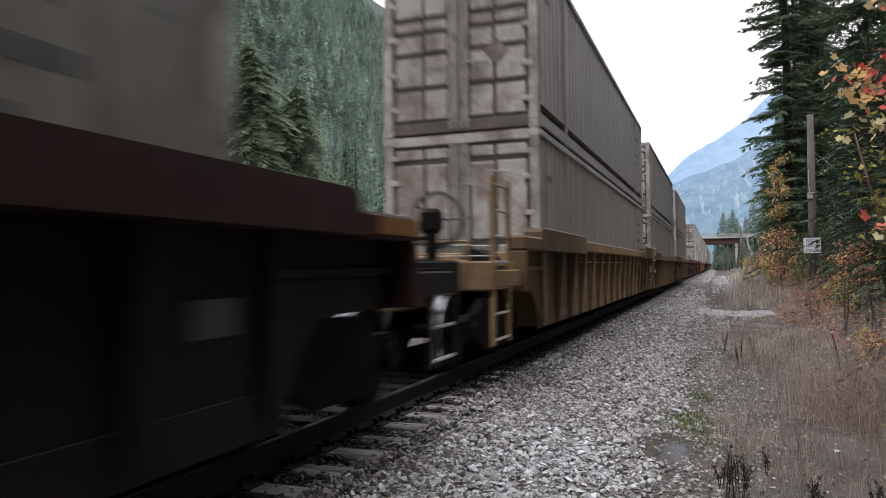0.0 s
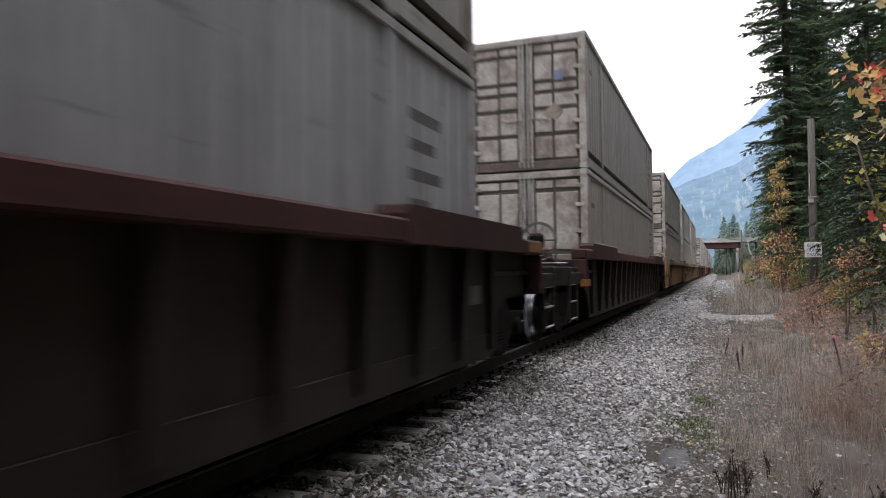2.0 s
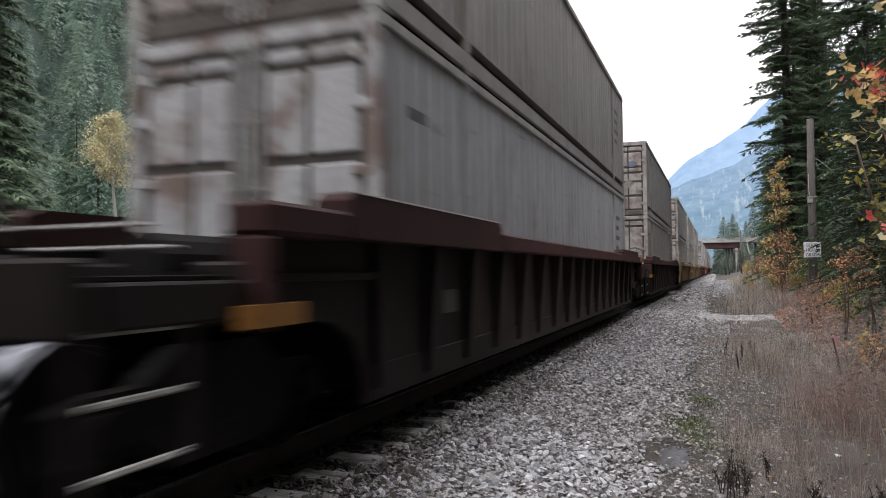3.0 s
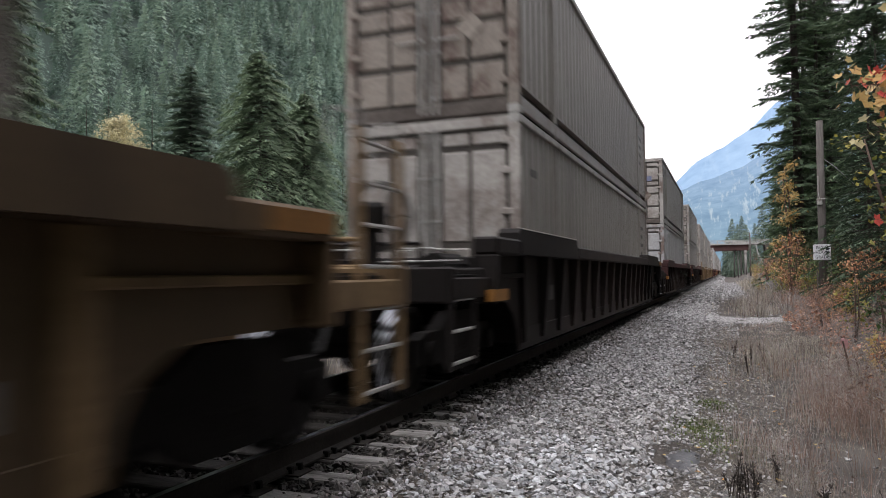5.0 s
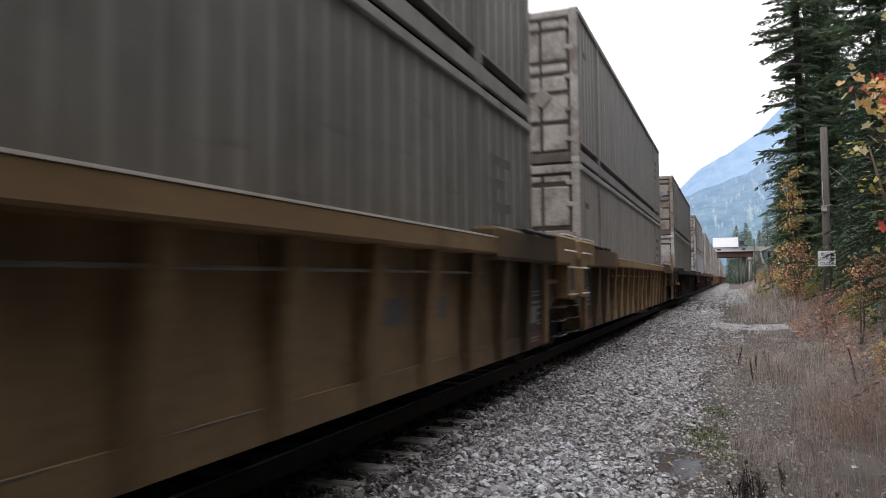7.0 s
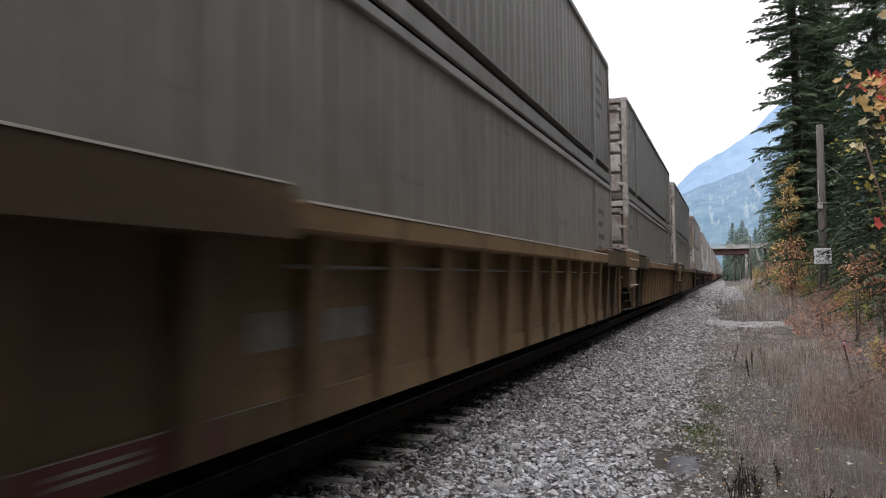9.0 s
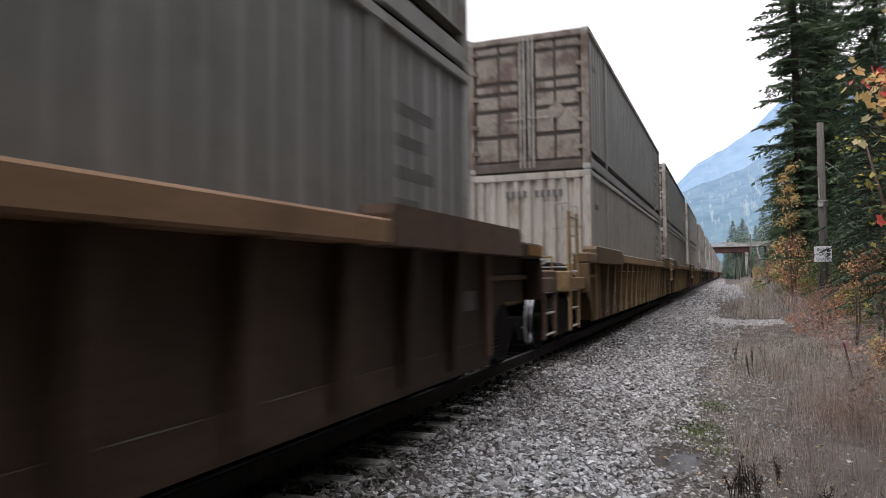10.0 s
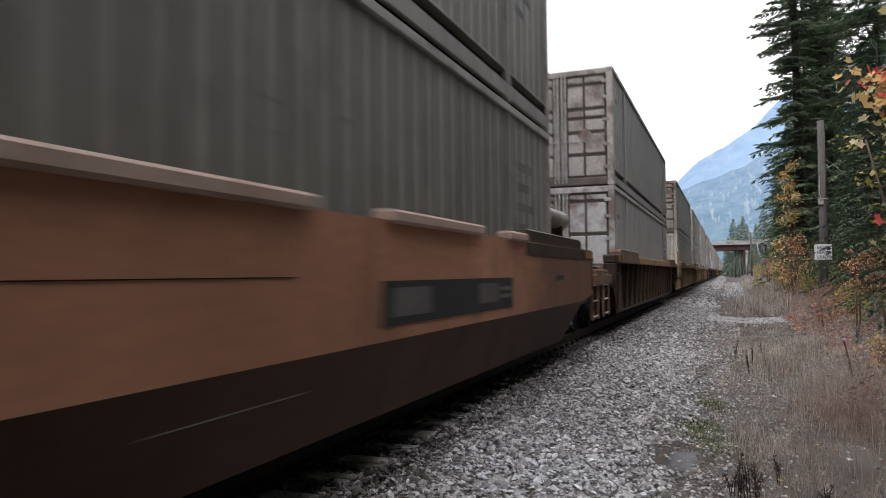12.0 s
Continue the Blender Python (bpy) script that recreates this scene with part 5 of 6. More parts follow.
def broadleaf(name, seed, h, spread, leaves, leaf_mat, wood, label, category, group="", size=0.1, stems=1, low=0.25, limbs=7, lean=(0, 0)):
    """A leaf-bearing tree or shrub: stems, limbs and single leaves."""
    rnd = random.Random(seed)
    wd, lf = Shape(), Shape()
    tips = []
    for k in range(stems):
        a = rnd.uniform(0, 6.3)
        foot = Vector((rnd.uniform(-0.15, 0.15) * spread * (stems > 1), rnd.uniform(-0.15, 0.15) * spread * (stems > 1), -0.15))
        sway = Vector((math.cos(a), math.sin(a), 0)) * spread * (0.45 if stems > 1 else 0.1) + Vector((lean[0], lean[1], 0))
        hh = h * rnd.uniform(0.75, 1.0)
        pts = [foot + sway * q * q + Vector((0.04 * h * math.sin(3 * q + k), 0.04 * h * math.cos(4 * q + k), hh * q)) for q in (0, 0.25, 0.5, 0.75, 1)]
        tube(wd, pts, [h * 0.012 * (1 - 0.85 * q) + 0.006 for q in (0, 0.25, 0.5, 0.75, 1)], 6)
        for i in range(limbs):
            q = low + (0.97 - low) * (i + rnd.random()) / limbs
            j = min(3, int(q * 4))
            base = pts[j].lerp(pts[j + 1], q * 4 - j)
            b = rnd.uniform(0, 6.3)
            ln = spread * (1.05 - 0.6 * abs(q - 0.5) if stems > 1 else max(0.25, 1.15 - 2.6 * abs(q - 0.7))) * rnd.uniform(0.5, 1.0)
            d = Vector((math.cos(b), math.sin(b), rnd.uniform(0.1, 0.8))).normalized()
            mid, tip = base + d * ln * 0.5 + Vector((0, 0, 0.06 * ln)), base + d * ln
            tube(wd, [base, mid, tip], [0.004 + 0.0022 * h * 0.5, 0.005, 0.003], 4, False)
            tips.append((base, mid, tip, ln))
            for _ in range(2):
                e = (d + Vector((rnd.uniform(-1, 1), rnd.uniform(-1, 1), rnd.uniform(-0.4, 0.6)))).normalized()
                t2 = mid + e * ln * 0.5
                tube(wd, [mid, t2], [0.005, 0.002], 3, False)
                tips.append((mid, (mid + t2) / 2, t2, ln * 0.6))
    for i in range(leaves):
        b, m, t, ln = tips[rnd.randrange(len(tips))]
        q = rnd.uniform(0.15, 1.08)
        p = (b.lerp(m, q * 2) if q < 0.5 else m.lerp(t, q * 2 - 1)) + Vector([rnd.gauss(0, 0.09 * ln + 0.5 * size) for _ in range(3)])
        d = Vector((rnd.uniform(-1, 1), rnd.uniform(-1, 1), rnd.uniform(-0.9, 0.4)))
        sz = size * rnd.uniform(0.6, 1.35)
        kite(lf, p, d, sz, sz * 0.75, 0.3, Vector((rnd.uniform(-0.6, 0.6), rnd.uniform(-0.6, 0.6), 1)))
    tree = thing(name, label, category, group)
    part("stem" if stems > 1 else "trunk", wd, wood, tree, smooth=True)
    part("leaves", lf, leaf_mat, tree)
    return tree


def set_at(ob, x, y, turn=0.0, scale=1.0, z=None):
    ob.matrix_world = Matrix.Translation((x, y, ground_at(x, y) if z is None else z)) @ Matrix.Rotation(radians(turn), 4, "Z") @ Matrix.Scale(scale, 4)
    return ob


def again(ob, x, y, turn=0.0, scale=1.0):
    m = Matrix.Translation((x, y, ground_at(x, y))) @ Matrix.Rotation(radians(turn), 4, "Z")
    c = copy_thing(ob, m)
    c.scale = (scale,) * 3
    return c


def right_bank():
    rnd = random.Random(21)
    g = "tall conifers beside the track"
    lab = "tall dark green conifer with ragged drooping branches"
    how = dict(step=0.64, per=8, twigs=11, fine=8, thin=True, spray=0.26, sprayw=0.075, ragged=0.55)
    big = [conifer(31, 33, 2.75, needles_dark, lab, g, droop=0.12, taper=0.8, **{**how, "per": 7, "step": 0.6}),
           conifer(32, 23, 3.8, needles_dark, lab, g, droop=0.12, taper=0.55, **how),
           conifer(33, 19, 3.0, needles_mid, "tall mid-green conifer with dense layered branches", g, droop=0.14, taper=0.6, **how)]
    rough = [conifer(35, 23, 3.6, needles_dark, lab, g, step=0.95, per=6, twigs=5, fine=1, limbs=False, spray=1.0, sprayw=0.4, droop=0.2, taper=0.55),
             conifer(36, 20, 3.4, needles_mid, lab, g, step=0.95, per=6, twigs=5, fine=1, limbs=False, spray=1.0, sprayw=0.4, droop=0.2, taper=0.6),
             conifer(37, 6.5, 1.8, needles_mid, "unseen young green conifer added on the bank", "young conifers", step=0.4, per=6, twigs=5, fine=1, spray=0.5, sprayw=0.2, droop=0.2)]
    dense = [conifer(38, 23, 3.6, needles_dark, lab, g, step=0.7, per=7, twigs=8, fine=7, limbs=False, thin=True, spray=0.27, sprayw=0.09, droop=0.2, taper=0.55),
             conifer(39, 20, 3.4, needles_mid, lab, g, step=0.7, per=7, twigs=8, fine=7, limbs=False, thin=True, spray=0.27, sprayw=0.09, droop=0.2, taper=0.6)]
    set_at(dense[0], 9.9, 37, 200)
    set_at(dense[1], 11.2, 29, 60)
    set_at(rough[0], 12.5, 14, 0)
    set_at(rough[1], 12.5, 17, 0)
    set_at(rough[2], 7.5, 13, 0)
    set_at(big[0], 4.1, 46.5, 20)
    set_at(big[1], 7.3, 41, 70)
    set_at(big[2], 7.2, 31, 10)
    again(big[1], 6.8, 56, 140, 1.05)
    again(dense[0], 5.9, 60, 250, 1.15)
    again(dense[0], 8.5, 67, 90, 1.15)
    again(dense[0], 9.6, 49, 160, 1.15)
    again(dense[0], 12.5, 31, 260, 1.05)
    again(big[2], 5.7, 51.5, 70, 1.2)
    again(dense[1], 6.9, 108, 30, 0.75)
    again(dense[0], 8.0, 132, 80, 0.85)
    again(dense[1], 6.6, 88, 140, 0.7)
    again(dense[1], 12.2, 44, 20, 1.2)
    again(rough[0], 9.8, 80, 10, 1.05)
    again(rough[0], 14, 24, 310, 1.0)
    again(rough[1], 11, 98, 30, 1.1)
    young = conifer(41, 6.5, 1.7, needles_young, "young green conifer leaning over the verge", "young conifers", step=0.22, per=6, twigs=8, fine=6, thin=True, spray=0.16, sprayw=0.042, droop=0.2)
    set_at(young, 4.0, 24.0, 0)
    again(young, 4.9, 27.5, 90, 1.3)
    again(young, 5.6, 32.5, 150, 1.5)
    again(young, 3.75, 19.5, 200, 0.85)
    again(young, 9.2, 35, 30, 3.2)
    again(young, 9.8, 28, 250, 2.8)
    # unseen conifers added along the bank past and behind the camera, to shade the train
    for i in range(15):
        again(rough[i % 2], 7.3 + 0.7 * math.sin(i * 2.3), 5 - i * 3.0, i * 50, 1.0 + 0.12 * math.sin(i))
        again(rough[(i + 1) % 2], 11.5 + 1.2 * math.cos(i * 1.9), 10 - i * 3.6, i * 80, 0.95 + 0.1 * math.sin(i * 3))
        again(rough[2], 5.4 + 0.6 * math.sin(i * 1.7), 5 - i * 4.0, i * 70, 0.95 + 0.2 * math.cos(i))
    # broadleaf trees in autumn colour
    set_at(broadleaf("vine_maple", 51, 7.6, 1.0, 1250, leaf_gold, twig, "slender tree with golden autumn leaves among the conifers", "tree", "autumn trees", 0.14, 2, 0.35, 7), 3.05, 43.4, 0)
    set_at(broadleaf("vine_maple", 53, 4.4, 1.2, 260, leaf_lime, twig, "thin shrub with yellow-green leaves", "shrub", "autumn trees", 0.13, 3, 0.4, 8), 3.1, 15.6, 0)
    # orange brush on both sides of the pole, and low red brush at the edge of the verge
    brush = broadleaf("shrub", 65, 3.1, 1.0, 620, leaf_orange, twig, "tall loose shrub with orange and red autumn leaves", "shrub", "shrubs on the bank", 0.11, 5, 0.12, 6)
    set_at(brush, 3.5, 22.6, 20, 0.68)
    for x, y, turn, sc in ((2.95, 37.5, 140, 1.1), (3.05, 22.0, 250, 0.36), (2.8, 22.6, 80, 0.3), (2.55, 21.8, 300, 0.24), (3.85, 22.4, 190, 0.5)):
        again(brush, x, y, turn, sc)
    sprig = broadleaf("shrub", 66, 0.62, 0.3, 34, leaf_orange, twig, "small bare sprig with a few pink and orange leaves", "shrub", "sprigs on the verge", 0.06, 3, 0.3, 4)
    set_at(sprig, 1.85, 12.5, 0)
    for x, y, turn, sc in ((2.1, 12.2, 120, 0.9), (1.75, 11.4, 300, 0.6)):
        again(sprig, x, y, turn, sc)
    # shrubs on the bank
    shrubs = [broadleaf("shrub", 61, 1.6, 1.0, 520, leaf_rust, twig, "low shrub with rusty red autumn leaves", "shrub", "shrubs on the bank", 0.1, 6, 0.15, 6),
              broadleaf("shrub", 62, 1.9, 1.1, 480, leaf_lime, twig, "shrub with yellow-green autumn leaves", "shrub", "shrubs on the bank", 0.11, 6, 0.15, 6),
              broadleaf("shrub", 63, 1.7, 1.1, 560, leaf_green, twig, "dense green leafy shrub", "shrub", "shrubs on the bank", 0.1, 6, 0.1, 6),
              broadleaf("shrub", 64, 1.8, 1.0, 420, leaf_gold, twig, "shrub with golden autumn leaves", "shrub", "shrubs on the bank", 0.11, 6, 0.15, 6)]
    first = [True] * 4
    rows = [(2, 3.9, 29.5, 0.8), (0, 3.4, 26.5, 0.55), (2, 3.6, 33.5, 0.75), (0, 4.3, 27.5, 0.6),
            (2, 3.5, 36, 1.2), (2, 4.8, 33.5, 1.5), (1, 3.5, 46, 0.9), (0, 4.1, 52, 1.2), (3, 4.2, 58, 1.0), (1, 4.6, 64, 1.1), (3, 4.9, 72, 1.1), (3, 4.4, 80, 0.8), (3, 2.3, 52, 0.4), (1, 2.2, 57, 0.35), (3, 2.6, 62, 0.5), (1, 2.4, 70, 0.5), (3, 3.0, 84, 0.6),
            (1, 4.6, 90, 0.9), (2, 4.6, 44, 1.6), (2, 5.0, 58, 1.8), (1, 4.4, 19.5, 0.8), (1, 3.95, 17.2, 0.6), (2, 5.2, 15.2, 0.9), (1, 3.6, 13.0, 0.55),
            (1, 3.6, 38, 0.7), (1, 3.0, 43, 0.8), (1, 5.6, 26.5, 1.3), (2, 6.2, 30, 1.6), (3, 4.9, 68, 1.8), (0, 4.2, 84, 1.6), (1, 4.4, 104, 0.8), (3, 4.2, 120, 0.9), (2, 5.4, 112, 1.3),
            (3, 4.9, 140, 1.0), (1, 5.6, 160, 1.2), (0, 3.4, 24, 0.5), (0, 3.3, 30.5, 0.45), (2, 3.8, 34.5, 0.7), (3, 2.2, 13.2, 0.3), (0, 2.3, 12.6, 0.26), (1, 3.0, 20.5, 0.5), (0, 3.1, 29.8, 0.4), (1, 3.2, 32.5, 0.6), (0, 3.1, 34, 0.5), (0, 3.2, 28, 0.45), (0, 2.75, 25, 0.35), (2, 4.2, 31.5, 0.9),
            (0, 2.7, 27.2, 0.35), (0, 2.9, 26.4, 0.35), (2, 3.3, 25.4, 0.4), (2, 4.4, 34, 0.9), (3, 3.7, 39, 0.9), (0, 3.1, 37, 0.7), (1, 2.8, 40, 0.6), (0, 3.4, 42, 0.9)]
    for k, x, y, sc in rows:
        if first[k]:
            set_at(shrubs[k], x, y, rnd.uniform(0, 360), sc)
            first[k] = False
        else:
            again(shrubs[k], x, y, rnd.uniform(0, 360), sc)


def lobed_leaf(s, p, along, face, size):
    """A maple leaf: five pointed lobes round the end of its stalk, slightly cupped."""
    a = along.normalized()
    b = face.cross(a).normalized()
    n = a.cross(b)
    ring = ((0, 0.1), (38, 0.5), (62, 0.72), (84, 0.58), (112, 0.9), (140, 0.68), (180, 1.0), (220, 0.68), (248, 0.9), (276, 0.58), (298, 0.72), (322, 0.5))
    o = len(s.v)
    s.v.append(tuple(p + a * size * 0.32))
    for deg, r in ring:
        q = radians(180 - deg)
        c = p + a * size * (0.32 + 0.68 * r * math.cos(q)) + b * size * 0.68 * r * math.sin(q) + n * size * 0.16 * r * r
        s.v.append(tuple(c))
    k = len(ring)
    s.f += [(o, o + 1 + i, o + 1 + (i + 1) % k) for i in range(k)]


def overhanging_maple():
    """A vine maple rooted on the bank, whose boughs hang out over the verge."""
    rnd = random.Random(58)
    foot = Vector((2.75, 8.2, 0))
    foot.z = ground_at(foot.x, foot.y)
    tree = thing("vine_maple", "vine maple with large red, orange and pale yellow leaves", "tree", "autumn trees")
    wood = Shape()
    crown = foot + Vector((-0.25, -0.05, 3.3))
    tube(wood, [foot - foot, Vector((0.1, 0, 1.2)), Vector((0.0, 0, 2.4)), crown - foot], [0.05, 0.042, 0.032, 0.02], 8)
    leaves = {m: Shape() for m in (leaf_scarlet, leaf_gold, leaf_pale_gold)}
    # boughs: where each leaves the trunk, its tip, leaves, and the share of red and of gold
    boughs = [((2.55, 8.2, 2.7), (1.16, 7.6, 2.97), 34, 0.3, 0.85), ((2.55, 8.2, 2.9), (1.3, 7.6, 3.06), 34, 0.6, 0.95), ((2.6, 8.2, 2.5), (1.36, 7.5, 2.5), 22, 0.02, 0.1),
              ((2.7, 8.2, 1.5), (1.46, 7.6, 1.66), 16, 0.6, 0.7), ((2.5, 8.2, 3.3), (1.75, 8.6, 4.0), 30, 0.4, 0.8), ((2.55, 8.2, 2.8), (1.38, 7.4, 2.82), 22, 0.6, 0.9)]
    for base, tip, count, red, gold in boughs:
        base, tip = Vector(base) - foot, Vector(tip) - foot
        pts = [base.lerp(tip, q) + Vector((0, 0, 0.12 * math.sin(q * 3.1))) for q in (0, 0.35, 0.7, 1)]
        tube(wood, pts, [0.014, 0.01, 0.006, 0.003], 5)
        for _ in range(count):
            q = 1.05 - 0.62 * rnd.random() ** 1.4
            p = base.lerp(tip, q) + Vector((rnd.gauss(0, 0.09), rnd.gauss(0, 0.12), rnd.gauss(0.02, 0.1)))
            u = rnd.random()
            m = leaf_scarlet if u < red else leaf_gold if u < gold else leaf_pale_gold
            stalk = Vector((rnd.uniform(-1, 0.6), rnd.uniform(-1, 1), rnd.uniform(-1.1, 0.2))).normalized()
            tube(wood, [base.lerp(tip, min(1, q)) + Vector((0, 0, 0.12 * math.sin(min(1, q) * 3.1))), p], [0.0025, 0.0015], 3, False)
            lobed_leaf(leaves[m], p, stalk, Vector((rnd.uniform(-0.7, 0.7), rnd.uniform(-1, 0.2), rnd.uniform(0.1, 1))), rnd.uniform(0.07, 0.125))
    part("trunk", wood, twig, tree, smooth=True)
    for m, name in ((leaf_scarlet, "red leaves"), (leaf_gold, "orange and golden leaves"), (leaf_pale_gold, "pale yellow leaves")):
        part("leaves", leaves[m], m, tree, name)
    tree.matrix_world = Matrix.Translation(foot)
    return tree, foot


def bank_floor():
    """Leaf litter, dead twigs and saplings at the foot of the bank."""
    rnd = random.Random(64)
    litter, brown, twigs = Shape(), Shape(), Shape()
    for _ in range(34000):
        y = rnd.uniform(9, 46)
        x = 1.95 + 2.9 * rnd.random() ** 1.3 + 0.4 * noise.noise(Vector((1, y * 0.5, 2)))
        x += 0.55 * (y > 28.6)
        thick = 0.25 + 0.75 * min(1.0, max(0.0, (y - 17) / 7)) - 0.05 * max(0, y - 31) + 0.5 * noise.noise(Vector((x * 1.2, y * 0.8, 6)))
        if x > 0.2 * y + 0.8 or rnd.random() > thick:
            continue
        q = rnd.uniform(0.06, 0.13) * (0.7 + 0.014 * y)
        p = Vector((x, y, ground_at(x, y) + abs(rnd.gauss(0.03, 0.09))))
        kite(litter if rnd.random() < 0.62 else brown, p, Vector((rnd.uniform(-1, 1), rnd.uniform(-1, 1), rnd.uniform(-0.3, 0.5))), q, q * 0.7, 0.3,
             Vector((rnd.uniform(-0.6, 0.6), rnd.uniform(-1.4, 0.1), 1)))
    single("leaf_litter", litter, leaf_rust, "rusty fallen leaves covering the foot of the bank", "leaves", kind="stuff")
    single("brown_litter", brown, straw_rust, "dull brown fallen leaves on the bank", "leaves", kind="stuff")
    for _ in range(900):
        y = 8 + 24 * rnd.random()
        x = 1.75 + 2.2 * rnd.random() + 0.3 * noise.noise(Vector((1, y * 0.7, 3)))
        if x > 0.2 * y + 0.5:
            continue
        z, h = ground_at(x, y), rnd.uniform(0.25, 1.0)
        a, l = rnd.uniform(0, 6.3), rnd.uniform(0.1, 0.9) * h
        top = Vector((x + math.cos(a) * l, y + math.sin(a) * l, z + h * rnd.uniform(0.4, 1)))
        mid = Vector((x + math.cos(a) * l * 0.3, y + math.sin(a) * l * 0.3, z + (top.z - z) * 0.65))
        tube(twigs, [(x, y, z - 0.03), mid, top], [0.006, 0.0045, 0.002], 3, False)
        for _ in range(2):
            b = rnd.uniform(0, 6.3)
            tube(twigs, [mid, mid + Vector((math.cos(b) * 0.2, math.sin(b) * 0.2, rnd.uniform(0.02, 0.2)))], [0.003, 0.0015], 3, False)
    single("dead_twigs", twigs, twig_grey, "tangle of bare grey twigs at the foot of the bank", "twigs", kind="stuff")
    g = "saplings on the bank"
    for x, y, h, seed, mat, lab in ((2.45, 17.0, 1.7, 171, leaf_lime, "slim sapling with yellow-green leaves"), (2.85, 16.2, 1.2, 172, leaf_green, "slim sapling with green leaves"),
                                    (2.15, 12.4, 0.75, 173, leaf_gold, "small sapling with golden leaves"), (2.32, 12.9, 0.7, 174, leaf_red, "small sapling with red leaves"),
                                    (2.3, 21.0, 0.9, 175, leaf_rust, "small sapling with rusty leaves")):
        set_at(broadleaf("sapling", seed, h, 0.3 * h ** 0.5, 90, mat, twig, lab, "sapling", g, 0.085, 2, 0.2, 6), x, y, 0)


def left_woods():
    rnd = random.Random(77)
    g = "conifers across the track"
    how = dict(step=0.55, per=8, twigs=8, fine=7, thin=True, spray=0.48, sprayw=0.12)
    spruce = conifer(83, 25, 9.5, needles_spruce, "tall dark green spruce at the edge of the woods", g, droop=0.22, taper=0.85, ragged=0.45, **how)
    cedar = conifer(82, 26, 10.5, needles_cedar, "tall light green cedar with drooping branches", g, droop=0.5, taper=0.72, ragged=0.35, **how)
    set_at(spruce, -53.9, 62, 0)
    set_at(cedar, -45.4, 62.5, 0)
    again(cedar, -44, 69, 140, 0.88)
    dark_fir = conifer(85, 21, 5.4, needles_dark, "dark green fir close across the track", g, droop=0.25, taper=0.9, ragged=0.3, **how)
    set_at(dark_fir, -31.5, 22.5, 60)
    again(dark_fir, -41, 30.5, 100, 0.95)
    again(spruce, -49, 78, 30, 1.0)
    how = dict(step=0.8, per=7, twigs=5, fine=1, limbs=False, spray=0.95, sprayw=0.32)
    kinds = [conifer(81, 22, 4.6, needles_fir, "tall blue-green conifer at the edge of the woods", g, droop=0.3, taper=1.0, **how),
             conifer(84, 22, 4.4, needles_mid, "tall mid-green conifer at the edge of the woods", g, droop=0.4, taper=1.0, **how)]
    spots = [(0, -66, 62, 1.05), (0, -70, 50, 1.0), (1, -62, 38, 1.0), (0, -72, 75, 1.1), (1, -63, 84, 1.0), (0, -58, 92, 1.0), (0, -53, 100, 1.0), (1, -78, 60, 1.1), (1, -60, 110, 1.0), (0, -66, 104, 1.1),
             (0, -54, 122, 1.1), (1, -52, 136, 1.0), (0, -62, 130, 1.1), (0, -70, 118, 1.2), (1, -80, 90, 1.2), (0, -84, 75, 1.15), (0, -86, 58, 1.1), (1, -78, 44, 1.05), (0, -68, 32, 1.0), (1, -90, 100, 1.2),
             (0, -56, 152, 1.2), (1, -66, 146, 1.2), (0, -76, 134, 1.2), (0, -88, 118, 1.2), (1, -95, 84, 1.2), (0, -98, 66, 1.2), (1, -92, 50, 1.1), (0, -60, 170, 1.2), (0, -74, 165, 1.3),
             # unseen trees added behind the camera, to darken what the wheels reflect
             (1, -30, -48, 1.0), (0, -22, -60, 1.1), (1, -14, -66, 1.0), (0, -38, -40, 1.1), (1, -44, -26, 1.0), (0, -46, -8, 1.1), (1, -40, 8, 0.9), (0, -6, -72, 1.1), (1, 4, -70, 1.1)]
    first = [True] * 2
    for k, x, y, sc in spots:
        if first[k]:
            set_at(kinds[k], x, y, 0, sc)
            first[k] = False
        else:
            again(kinds[k], x, y, rnd.uniform(0, 360), sc * rnd.uniform(0.9, 1.1))
    gold = broadleaf("birch_tree", 103, 17.4, 3.0, 6000, leaf_pale_gold, bark_pale, "birch with pale gold autumn leaves and a pale trunk", "tree", "autumn trees", 0.19, 1, 0.6, 64)
    set_at(gold, -50, 48.3, 0)
    low = [broadleaf("shrub", 92, 3.2, 1.8, 520, leaf_gold, twig, "yellow autumn shrub across the track", "shrub", "shrubs across the track", 0.26, 6, 0.1, 6),
           broadleaf("shrub", 93, 3.6, 2.0, 520, leaf_green, twig, "green shrub across the track", "shrub", "shrubs across the track", 0.28, 6, 0.1, 6),
           broadleaf("shrub", 94, 2.8, 1.7, 420, leaf_rust, twig, "brown autumn shrub across the track", "shrub", "shrubs across the track", 0.24, 6, 0.1, 6)]
    first = [True] * 3
    for i in range(70):
        k = i % 3
        a = rnd.uniform(0, 1)
        x, y = -38 - 12 * rnd.random(), 22 + 100 * a
        if first[k]:
            set_at(low[k], x, y, 0, 1)
            first[k] = False
        else:
            again(low[k], x, y, rnd.uniform(0, 360), rnd.uniform(0.7, 1.3))


